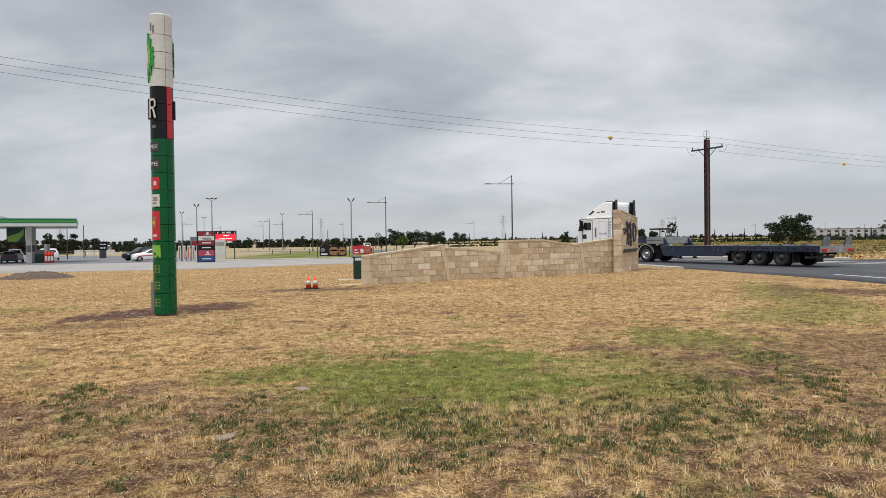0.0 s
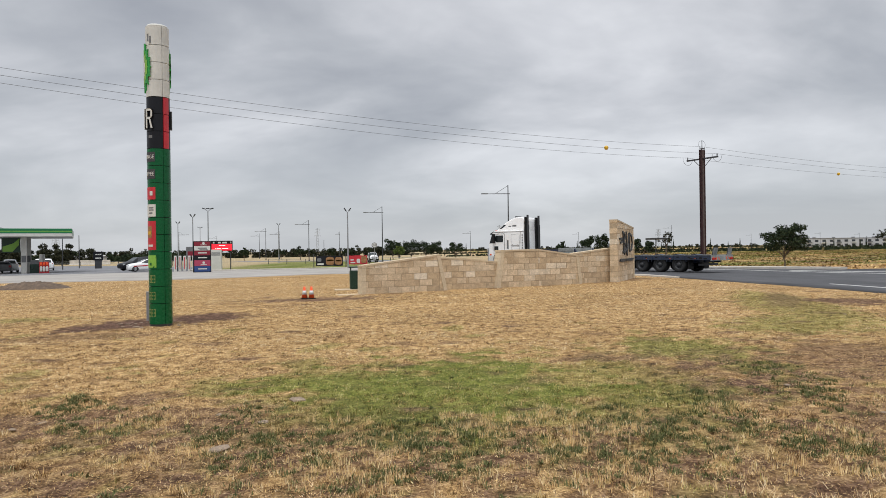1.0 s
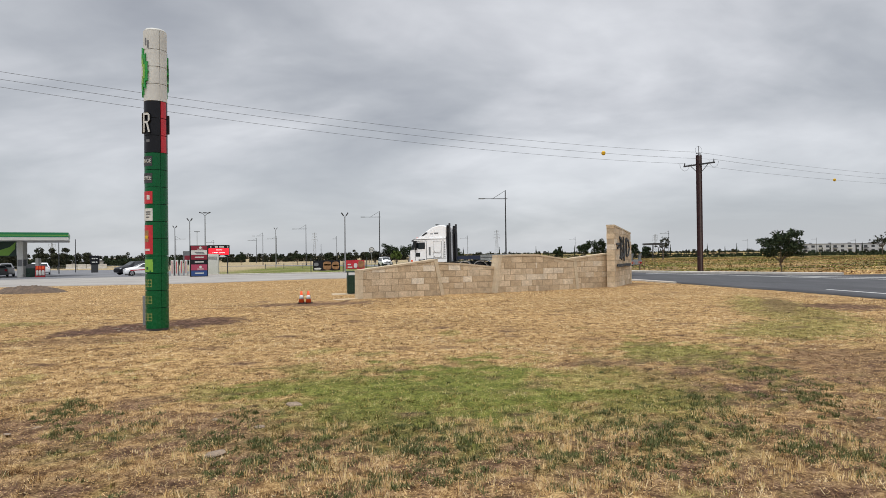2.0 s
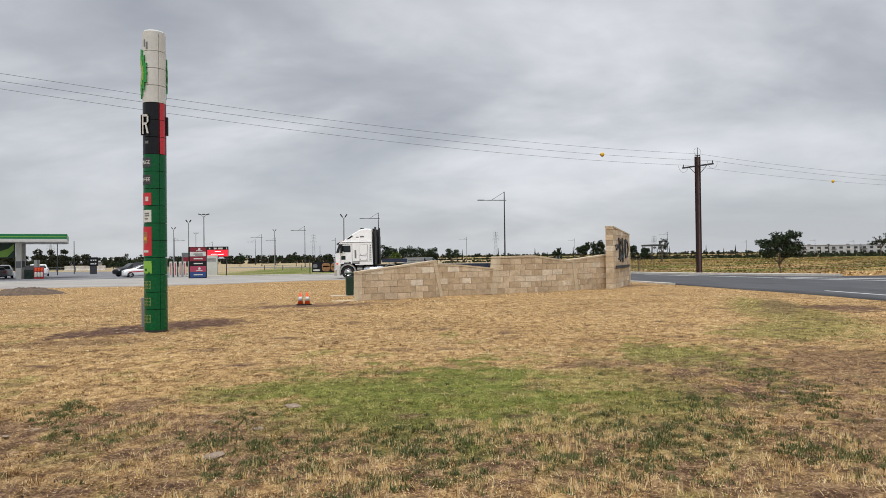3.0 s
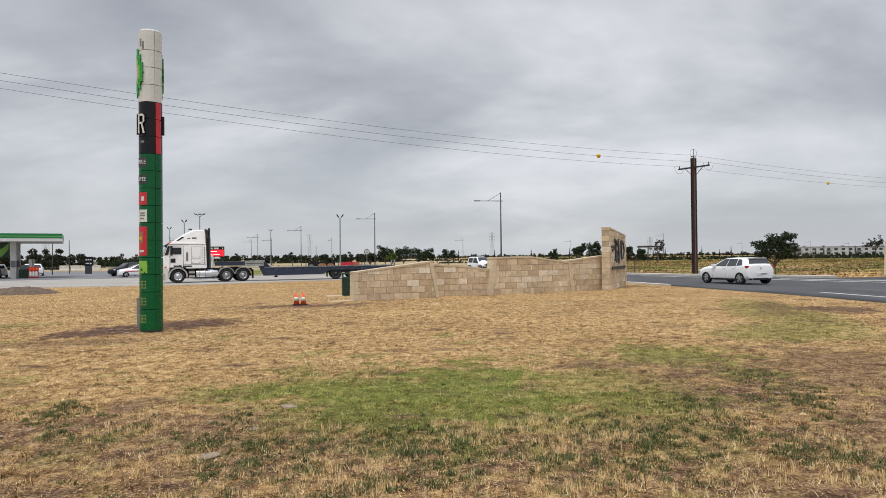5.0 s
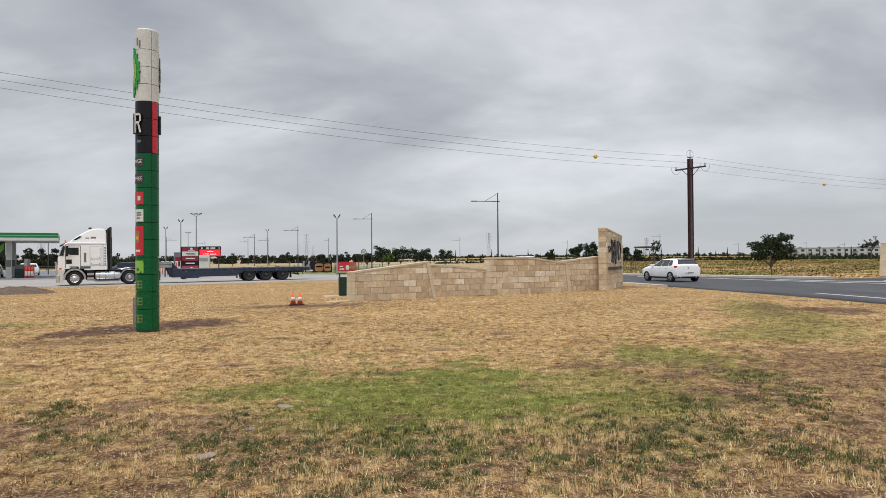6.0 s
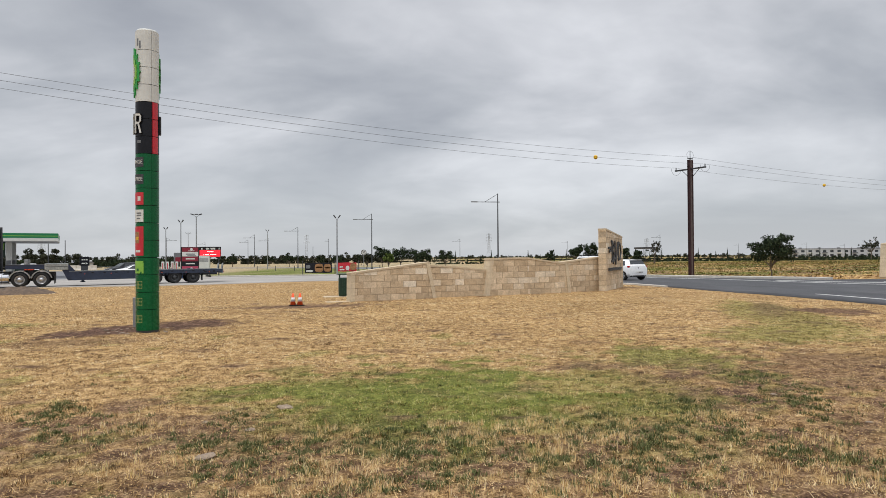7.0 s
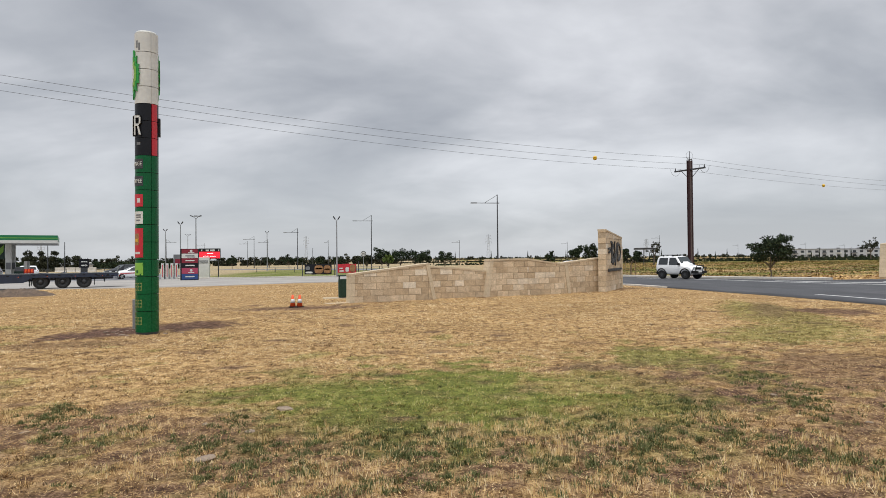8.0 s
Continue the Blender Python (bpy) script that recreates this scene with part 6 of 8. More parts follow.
# ---- transmission towers far off ----
def lattice_tower(m, h):
    p = thing("transmission_tower", m, "far steel lattice transmission tower", "pylon", group="transmission towers")
    bm = bmesh.new()
    def wd(z):
        return 2.0 * (1 - z / h) ** 1.3 + 0.45
    zs = [h * u for u in (0, .16, .3, .42, .52, .61, .69, .76, .83, .9, 1.0)]
    for z0, z1 in zip(zs, zs[1:]):
        a, b = wd(z0), wd(z1)
        cs = ((1, 1), (-1, 1), (-1, -1), (1, -1))
        for (i, j), (k, l) in zip(cs, cs[1:] + cs[:1]):
            tube(bm, (i * a, j * a, z0), (i * b, j * b, z1), 0.06, n=4)
            tube(bm, (i * a, j * a, z0), (k * b, l * b, z1), 0.05, n=4)
            tube(bm, (k * a, l * a, z0), (i * b, j * b, z1), 0.05, n=4)
    part("frame", bm, M["steel"], p)
    for u, w in ((.70, 3.8), (.82, 3.4), (.94, 3.0)):
        bm = bmesh.new()
        for s in (1, -1):
            tube(bm, (0, 0, h * u), (s * w, 0, h * u + 0.4), 0.10, n=4)
            tube(bm, (0, 0, h * u + 1.6), (s * w, 0, h * u + 0.5), 0.08, n=4)
            tube(bm, (s * w, 0, h * u + 0.4), (s * w, 0, h * u - 1.6), 0.10, n=4)
        part("arm", bm, M["steel"], p)


lattice_tower(pose(-180, 900, -1.6, 0, 0, 20), 34.5)
lattice_tower(pose(62, 800, -0.8, 0, 0, 20), 30.5)
lattice_tower(pose(-433, 720, -1.6, 0, 0, 20), 22)
lattice_tower(pose(242, 760, -0.8, 0, 0, 20), 22)


# ---- signs across the pale road ----
def directory_sign():
    x, y = -25.35, 67.6
    p = thing("directory_sign", pose(x, y, ground_z(x, y) + 0.05, 0, 0, 14), "tall directory sign with red, white and blue panels", "sign")
    bm = bmesh.new()
    box(bm, -1.0, -0.13, -0.2, 0.76, 0.13, 3.2, 0.02)
    part("case", bm, M["black"], p, "black sign case")
    for z0, z1, key in ((2.72, 3.14, "maroon"), (2.24, 2.70, "sign_white"), (1.74, 2.22, "maroon"), (1.26, 1.72, "sign_black"), (0.64, 1.24, "pink"), (0.06, 0.62, "blue_panel")):
        bm = bmesh.new()
        box(bm, -0.86, -0.15, z0, 0.70, -0.128, z1, 0.004)
        q = part("panel", bm, M[key], p, "coloured tenant panel")
        bm = bmesh.new()
        zc, hh = (z0 + z1) / 2, (z1 - z0)
        if key == "maroon" and z0 > 2.5 or key == "pink":
            lathe(bm, [(0.13, -0.155), (0.13, -0.148)], 14, "y", (0.05, 0, zc + 0.04))
            box(bm, -0.25, -0.156, zc - 0.22 * hh * 1.6, 0.35, -0.149, zc - 0.22 * hh)
        else:
            box(bm, -0.50, -0.156, zc - 0.05, 0.38, -0.149, zc + 0.06)
            if key == "sign_white":
                box(bm, -0.35, -0.156, zc - 0.16, 0.45, -0.149, zc - 0.09)
        part("bar", bm, M["sign_white"] if key != "sign_white" else M["grey"], q)


directory_sign()


def led_sign():
    x, y = -27.7, 80.0
    p = thing("lit_sign", pose(x, y, ground_z(x, y), 0, 0, 14), "glowing red display board on two posts", "sign")
    bm = bmesh.new()
    box(bm, -1.25, -0.12, 2.30, 1.25, 0.12, 3.55, 0.02)
    part("case", bm, M["black"], p, "black display case")
    bm = bmesh.new()
    box(bm, -1.18, -0.135, 2.36, 1.18, -0.118, 3.15)
    sc = part("screen", bm, M["led"], p, "lit red screen")
    bm = bmesh.new()
    for x0, x1, z in ((-0.4, 0.5, 2.95), (-0.95, -0.85, 2.6), (-0.75, -0.15, 2.62), (0.0, 0.9, 2.6)):
        box(bm, x0 * 0.8, -0.142, z - 0.028, x1 * 0.8, -0.134, z + 0.028)
    part("text_bar", bm, M["led_white"], sc)
    bm = bmesh.new()
    for x0, x1 in ((-0.45, -0.1), (0.05, 0.6), (-1.0, -0.85), (1.0, 1.1)):
        box(bm, x0, -0.134, 3.22, x1, -0.118, 3.42)
    part("text_bar", bm, M["sign_white"], p)
    for s in (-1.0, 1.0):
        bm = bmesh.new()
        box(bm, s - 0.06, -0.06, -0.1, s + 0.06, 0.06, 2.1)
        part("post", bm, M["dark_steel"], p)


led_sign()
bm = bmesh.new()
box(bm, -0.62, -0.4, -0.1, 0.62, 0.4, 2.45, 0.02)
cab = tagged(new("service_cabinet", finish("service_cabinet", bm, M["sign_white"])), "tall white service cabinet beside the signs", "cabinet")
cab.matrix_world = pose(-27.35, 77.0, ground_z(-27.35, 77.0), 0, 0, 12)
bm = bmesh.new()
for i in range(6):
    box(bm, -0.5, -0.412, 1.75 + i * 0.07, 0.5, -0.402, 1.78 + i * 0.07)
box(bm, -0.56, -0.408, 0.1, -0.545, -0.4, 2.25)
part("louvres", bm, M["grey"], cab, "grey ventilation louvres")
bm = bmesh.new()
box(bm, -0.75, -0.1, 1.7, 0.75, 0.1, 3.0, 0.02)
for s in (-0.6, 0.6):
    box(bm, s - 0.06, -0.06, -0.1, s + 0.06, 0.06, 1.72)
o = tagged(new("notice_board", finish("notice_board", bm, M["grey"])), "grey board on two posts behind the signs", "sign")
o.matrix_world = pose(-34.5, 88, ground_z(-34.5, 88), 0, 0, 10)
bm = bmesh.new()
box(bm, -0.55, -0.115, 1.8, 0.55, -0.102, 2.4)
part("face", bm, M["maroon"], o)


def charger(m):
    p = thing("charging_post", m, "white upright car charging post", "charger", group="charging posts")
    bm = bmesh.new()
    box(bm, -0.14, -0.14, -0.05, 0.14, 0.14, 1.75, 0.04)
    part("case", bm, M["sign_white"], p)
    bm = bmesh.new()
    box(bm, -0.04, -0.152, 0.25, 0.04, -0.138, 1.6, 0.01)
    part("slot", bm, M["sign_red"], p, "red inset panel")
    return p


c0 = charger(pose(-30.75, 73.6, ground_z(-30.6, 73.4) + 0.05, 0, 0, 16))
for i in range(1, 5):
    copy_thing(c0, pose(-30.75 + 0.40 * i, 73.6 + 0.3 * i, ground_z(-30.6, 75) + 0.05, 0, 0, 16))


def banner(x0, x1, y, z0, z1, key, motif):
    p = thing("banner", pose((x0 + x1) / 2, y, ground_z((x0 + x1) / 2, y)), "printed banner stretched on the verge fence", "banner", group="banners")
    w = (x1 - x0) / 2
    bm = bmesh.new()
    n = 14
    rows = []
    for i in range(n + 1):
        u = -w + 2 * w * i / n
        yy = 0.03 * math.sin(i * 1.3)
        rows.append([bm.verts.new((u, yy + d, z)) for d in (0, 0.012) for z in (z0 + 0.02 * math.sin(i), z1 - 0.02 * math.sin(i * 0.7))])
    for a, b in zip(rows, rows[1:]):
        for k in ((0, 1), (1, 3), (3, 2), (2, 0)):
            bm.faces.new((a[k[0]], a[k[1]], b[k[1]], b[k[0]]))
    bm.faces.new([rows[0][k] for k in (0, 1, 3, 2)])
    bm.faces.new([rows[-1][k] for k in (0, 2, 3, 1)])
    part("sheet", bm, M[key], p, "printed sheet")
    for nm, u0, u1, v0, v1, kk in motif:
        bm = bmesh.new()
        c = ((u0 + u1) / 2, (v0 + v1) / 2)
        poly = [(c[0] + (u1 - u0) / 2 * math.copysign(abs(math.cos(a)) ** 0.6, math.cos(a)), c[1] + (v1 - v0) / 2 * math.copysign(abs(math.sin(a)) ** 0.6, math.sin(a))) for a in np.linspace(0, 2 * math.pi, 20, endpoint=False)]
        prism(bm, poly, 0.012, lambda u, v, ww: Vector((u, -0.045 - ww, v)))
        part(nm, bm, M[kk], p)


banner(-15.0, -11.95, 74, 0.30, 1.45, "sign_black", [("motif", -0.4, 0.55, 0.40, 1.32, "skin"), ("motif", 0.62, 1.42, 0.42, 1.30, "skin"), ("motif", -0.3, 0.5, 0.86, 1.02, "yellow"), ("motif", 0.70, 1.35, 0.8, 0.95, "yellow"), ("text_bar", -1.4, -0.6, 0.42, 0.62, "sign_white"), ("text_bar", -1.4, -0.9, 0.8, 1.2, "grey")])
banner(-11.3, -9.2, 74, 0.42, 1.42, "sign_red", [("motif", 0.35, 0.98, 0.55, 1.35, "skin"), ("text_bar", -0.85, -0.3, 0.55, 0.7, "sign_white"), ("text_bar", -0.85, -0.45, 0.85, 1.0, "sign_white"), ("motif", -0.15, 0.25, 0.55, 1.05, "sign_white")])


def speed_sign():
    x, y = -8.6, 76
    p = thing("speed_sign", pose(x, y, ground_z(x, y) + 0.2), "round 50 speed limit sign on a thin post", "road sign")
    bm = bmesh.new()
    tube(bm, (0, 0.03, -0.3), (0, 0.03, 2.7), 0.03, n=8)
    part("post", bm, M["steel"], p)
    for r, y0, key in ((0.33, 0.0, "sign_white"), (0.31, -0.006, "sign_black"), (0.25, -0.012, "sign_white")):
        bm = bmesh.new()
        lathe(bm, [(r, y0 - 0.005), (r, y0 + 0.005)], 24, "y", (0, 0, 2.35))
        part("disc", bm, M[key], p)
    cu = bpy.data.curves.new("figures", "FONT")
    cu.body, cu.size, cu.extrude, cu.align_x, cu.align_y = "50", 0.34, 0.004, "CENTER", "CENTER"
    ob = new("figures", cu)
    me = bpy.data.meshes.new_from_object(ob)
    bpy.data.objects.remove(ob)
    me.materials.append(M["sign_black"])
    f = new("figures", me)
    f.parent = p
    f.matrix_basis = pose(0, -0.022, 2.35, 90, 0, 0)


speed_sign()


def fence(points, h, gap, label):
    p = thing("post_fence", Matrix.Identity(4), label, "fence")
    c = chain(points, max(2, int(sum(math.dist(a, b) for a, b in zip(points, points[1:])) / gap)))
    pm = None
    for x, y in c:
        if pm is None:
            bm = bmesh.new()
            box(bm, -0.05, -0.05, -0.1, 0.05, 0.05, h, 0.01)
            q = part("post", bm, M["dark_steel"], p)
            pm = q.data
        else:
            q = new("post", pm)
            q.parent = p
        q.location = (x, y, ground_z(x, y))
    for z in (h * 0.55, h * 0.95):
        bm = bmesh.new()
        for (x0, y0), (x1, y1) in zip(c, c[1:]):
            tube(bm, (x0, y0, ground_z(x0, y0) + z), (x1, y1, ground_z(x1, y1) + z), 0.02, n=5)
        part("rail", bm, M["steel"], p)


fence([(-31.5, 76), (-33, 86), (-36, 97)], 1.2, 1.6, "thin steel fence beside the charging bays")
for x, h in ((-15.25, 1.7), (-11.62, 1.7), (-8.95, 1.7)):
    bm = bmesh.new()
    tube(bm, (0, 0, -0.2), (0, 0, h), 0.05, n=8)
    o = tagged(new("banner_post", finish("banner_post", bm, M["dark_steel"])), "dark steel post holding the banners", "post", group="banner posts")
    o.matrix_world = pose(x, 74.06, ground_z(x, 74))
# low white kerb blocks and posts in the far paddock
fence([(-33, 120), (-20, 112), (-7, 104), (-2, 100)], 0.9, 4.0, "low post fence along the access road")
fence([(-112, 150), (-84, 142), (-62, 132), (-44, 120)], 1.0, 5.0, "low fence at the edge of the paved yard")


# ---- fuel station ----
def station():
    x0, y0 = -45.0, 78.0
    m = pose(x0, y0, ground_z(-48, 76) + 0.05, 0, 0, 29)
    p = thing("fuel_canopy", m, "fuel station canopy with green fascia on white columns", "canopy")
    bm = bmesh.new()
    box(bm, -30, 0, 4.30, 0, 12, 5.15, 0.03)
    part("roof_slab", bm, M["sign_white"], p, "white canopy slab")
    for nm, z0, z1, key, o in (("fascia_green", 4.98, 5.26, "canopy_green", 0.06), ("fascia_light", 4.90, 4.98, "lime", 0.055), ("fascia_green", 4.70, 4.90, "canopy_green", 0.06), ("fascia_white", 4.36, 4.70, "sign_white", 0.045)):
        bm = bmesh.new()
        box(bm, -30.1, -o, z0, o, 0.0, z1, 0.008)
        box(bm, 0.0, 0.0, z0, o, 12.0, z1, 0.008)
        part(nm, bm, M[key], p)
    for cx in (-5.0, -14, -23):
        for cy in (2.6, 9.4):
            bm = bmesh.new()
            box(bm, cx - 0.30, cy - 0.22, -0.1, cx + 0.30, cy + 0.22, 4.32, 0.03)
            q = part("column", bm, M["sign_white"], p, "white canopy column")
            bm = bmesh.new()
            box(bm, cx - 0.25, cy - 0.235, 1.3, cx + 0.25, cy - 0.222, 2.1)
            part("notice", bm, M["grey"], q)
    bm = bmesh.new()
    lathe(bm, [(1.4, 5.15), (1.2, 5.5), (0.5, 5.75), (0.05, 5.8)], 20, "z", (-8.5, 6, 0))
    part("roof_dome", bm, M["steel"], p, "low grey roof dome", True)
    for cx in (-6.3, -15.3):
        bm = bmesh.new()
        plate = [(cx - 1.0, 2.5), (cx + 0.9, 2.5), (cx + 0.9, 4.28), (cx - 1.0, 4.28)]
        plate_xz(bm, plate, 3.4, 3.5)
        part("hanging_sign", bm, M["bin_green"], p, "dark green hanging sign")
        bm = bmesh.new()
        prism(bm, [(cx - 0.9, 2.6), (cx + 0.1, 2.6), (cx + 0.75, 3.4), (cx + 0.8, 4.2), (cx + 0.2, 3.6), (cx - 0.9, 3.2)], 0.02, lambda u, v, w: Vector((u, 3.39 - w, v)))
        part("motif", bm, M["lime"], p)
    for cx, cy in ((-3.9, 3.2), (-9.2, 3.2), (-13.0, 3.2), (-3.9, 9.0)):
        q = thing("fuel_pump", m @ Matrix.Translation((cx, cy, 0)), "grey and green fuel pump under the canopy", "fuel pump", group="fuel pumps")
        bm = bmesh.new()
        box(bm, -0.55, -0.3, -0.05, 0.55, 0.3, 1.05, 0.03)
        part("base_cabinet", bm, M["bin_green"], q, "dark green pump base")
        bm = bmesh.new()
        box(bm, -0.5, -0.26, 1.05, 0.5, 0.26, 1.55, 0.03)
        part("display", bm, M["grey"], q)
        bm = bmesh.new()
        box(bm, 0.42, -0.28, -0.05, 0.72, 0.28, 2.25, 0.05)
        part("mast", bm, M["sign_white"], q, "white side mast")
        bm = bmesh.new()
        for i in range(6):
            a0, a1 = i / 6 * math.pi, (i + 1) / 6 * math.pi
            tube(bm, (-0.3 + 0.2 * math.cos(a0), -0.34, 0.8 - 0.4 * math.sin(a0)), (-0.3 + 0.2 * math.cos(a1), -0.34, 0.8 - 0.4 * math.sin(a1)), 0.025, n=6)
        part("hose", bm, M["black"], q)
    for cx, cy, w in ((-2.9, 1.6, 0.5), (-9.9, 1.2, 0.4)):
        q = thing("gas_bottle_cage", m @ Matrix.Translation((cx, cy, 0)), "red and white bottle cage beside the pumps", "cage", group="bottle cages")
        bm = bmesh.new()
        box(bm, -w, -0.3, 0.0, w, 0.3, 1.35, 0.02)
        part("cage", bm, M["sign_red"], q)
        for i in range(3):
            bm = bmesh.new()
            lathe(bm, [(0.13, 0.1), (0.14, 0.2), (0.14, 0.62), (0.07, 0.72)], 12, "z", (-w + 0.2 + i * (2 * w - 0.4) / 2, -0.32, 0.1))
            part("bottle", bm, M["sign_white"], q, "", True)
            bm = bmesh.new()
            lathe(bm, [(0.11, 0.1), (0.12, 0.15), (0.12, 0.42), (0.06, 0.5)], 12, "z", (-w + 0.2 + i * (2 * w - 0.4) / 2, -0.32, 0.8))
            part("bottle", bm, M["orange"], q, "", True)


station()

# ---- parked cars ----
SUV_PANES = [[(.52, 1.10), (.22, 1.60), (-.40, 1.62), (-.40, 1.10)], [(-.46, 1.10), (-.46, 1.62), (-1.25, 1.60), (-1.25, 1.12)], [(-1.31, 1.12), (-1.31, 1.60), (-1.78, 1.50), (-1.95, 1.15)]]
SUV_SCREEN = [(1.0, .66, 1.18), (1.0, -.66, 1.18), (.24, -.56, 1.665), (.24, .56, 1.665)]
SUV_REAR = [(-2.06, .52, 1.55), (-2.06, -.52, 1.55), (-2.27, -.62, 1.2), (-2.27, .62, 1.2)]
HATCH_PANES = [[(.74, .975), (.66, 1.02), (.05, 1.37), (-.28, 1.385), (-.28, .965)], [(-.33, .97), (-.33, 1.385), (-.95, 1.375), (-1.02, .99)], [(-1.07, 1.0), (-1.0, 1.37), (-1.25, 1.34), (-1.48, 1.03)]]
HATCH_SCREEN = [(.88, .62, 1.075), (.88, -.62, 1.075), (.13, -.52, 1.42), (.13, .52, 1.42)]
HATCH_REAR = [(-1.69, .545, 1.375), (-1.69, -.545, 1.375), (-1.90, -.66, 1.12), (-1.90, .66, 1.12)]


def lamps_on(root, s, front, rear, w, z):
    for side in (1, -1):
        bm = bmesh.new()
        box(bm, front - 0.2, side * (w - 0.3), z - 0.08, front + 0.01, side * w, z + 0.08, 0.02)
        part("headlamp", bm, M["lamp_lens"], root)
        bm = bmesh.new()
        box(bm, rear - 0.01, side * (w - 0.25), z, rear + 0.2, side * (w + 0.03), z + 0.25, 0.02)
        part("tail_lamp", bm, M["red_lens"], root)


def parked(kind, paint, label, x, y, turn, extra=None):
    m = pose(x, y, ground_z(x, y) + 0.055, 0, 0, turn)
    if kind == "suv":
        r, b, _ = car("parked_car", WAGON_SHAPE, paint, label, "car", (1.38, -1.38), 0.36, SUV_PANES, SUV_SCREEN, SUV_REAR, "steel", M["alloy"], 1.0, m)
        lamps_on(r, 1, 2.2, -2.28, 0.78, 0.82)
    else:
        r, b, _ = car("parked_car", HATCH_SHAPE, paint, label, "car", (1.31, -1.32), 0.325, HATCH_PANES, HATCH_SCREEN, HATCH_REAR, "alloy", M["alloy"], 1.0, m)
        lamps_on(r, 1, 2.05, -2.05, 0.74, 0.72)
    if extra:
        for side in (1, -1):
            part("side_stripe", b.side_plate([(-1.6, .72), (1.5, .60), (1.5, .68), (-1.6, .86)], side, 0.02, 0.03), extra, r, "red and blue side stripe")
    tagged(r, group="parked cars")


parked("hatch", M["white"], "white parked hatchback with red side stripe", -35.9, 77.6, 214, M["sign_red"])
parked("suv", M["sign_black"], "black parked wagon in the charging bays", -39.9, 83.8, 235)
parked("suv", M["grey"], "dark grey parked wagon behind the others", -43.4, 91.5, 235)
parked("suv", M["white"], "white wagon with purple stripe by the pumps", -58.5, 95.0, 121, M["blue_panel"])
parked("suv", M["white"], "white wagon waiting under the fuel canopy", -57.5, 85.5, 125)
parked("hatch", M["grey"], "dark car beside the fuel pumps", -56.6, 83.0, 125)
parked("suv", M["white"], "white wagon across the paved yard", -70.0, 112.0, 118)


def yard_barrier():
    x, y = -89.5, 163.0
    p = thing("concrete_barrier", pose(x, y, ground_z(x, y), 0, 0, 12), "low grey concrete barrier along the far yard", "barrier")
    for i in range(4):
        bm = bmesh.new()
        u = -4.6 + i * 2.35
        prism(bm, [(-0.3, -0.1), (0.3, -0.1), (0.3, 0.1), (0.12, 0.4), (0.09, 1.15), (-0.09, 1.15), (-0.12, 0.4), (-0.3, 0.1)], 2.25, lambda a, b, w: Vector((u + w, a, b)))
        part("barrier_block", bm, M["concrete"], p)


yard_barrier()


def arrow_sign():
    x, y = -56.3, 105
    p = thing("arrow_sign", pose(x, y, ground_z(x, y), 0, 0, 20), "black drive-through direction sign with white arrow", "sign")
    bm = bmesh.new()
    box(bm, -0.7, -0.1, 1.35, 0.7, 0.1, 2.75, 0.02)
    part("board", bm, M["sign_black"], p)
    bm = bmesh.new()
    for x0, x1, z in ((-0.4, -0.15, 2.3), (-0.08, 0.12, 2.3), (0.2, 0.45, 2.3), (-0.4, 0.1, 1.72)):
        box(bm, x0, -0.115, z - 0.09, x1, -0.098, z + 0.09)
    prism(bm, [(0.2, 1.55), (0.5, 1.72), (0.2, 1.89)], 0.015, lambda u, v, w: Vector((u, -0.115 + w, v)))
    part("arrow_bar", bm, M["sign_white"], p)
    bm = bmesh.new()
    box(bm, -0.5, -0.08, -0.1, 0.5, 0.08, 1.36)
    part("pedestal", bm, M["dark_steel"], p)


arrow_sign()


def shed(x, y, w, d, h, turn, wall_key, roof_key, label):
    p = thing("shed", pose(x, y, ground_z(x, y) - 0.1, 0, 0, turn), label, "building", group="far sheds")
    bm = bmesh.new()
    box(bm, -w / 2, -d / 2, 0, w / 2, d / 2, h)
    part("wall", bm, M[wall_key], p)
    bm = bmesh.new()
    prism(bm, [(-d / 2 - 0.3, h), (d / 2 + 0.3, h), (0, h + d * 0.12)], w + 0.6, lambda u, v, ww: Vector((ww - w / 2 - 0.3, u, v)))
    part("roof", bm, M[roof_key], p)
    for i in range(max(2, int(w / 5))):
        bm = bmesh.new()
        xx = -w / 2 + (i + 0.5) * w / max(2, int(w / 5))
        box(bm, xx - 0.8, -d / 2 - 0.04, 0.9, xx + 0.8, -d / 2 + 0.04, 2.1)
        part("window", bm, M["glass"], p)


shed(-103, 185, 10, 5, 1.7, 8, "facade", "roof", "long low pale shed beyond the yard")
shed(-124, 230, 7, 4, 2.0, 8, "sign_white", "sign_white", "white shed with a shallow roof")


def carport():
    x, y = 44.1, 140
    p = thing("carport", pose(x, y, ground_z(x, y), 0, 0, 6), "dark flat-roofed shelter in the dry field", "shelter")
    bm = bmesh.new()
    box(bm, -1.3, -2.5, 3.25, 1.3, 2.5, 3.62, 0.03)
    part("roof", bm, M["dark_steel"], p)
    for a in (-1.1, 1.1):
        for b in (-2.2, 2.2):
            bm = bmesh.new()
            box(bm, a - 0.04, b - 0.04, -0.1, a + 0.04, b + 0.04, 3.3)
            part("post", bm, M["dark_steel"], p)


carport()


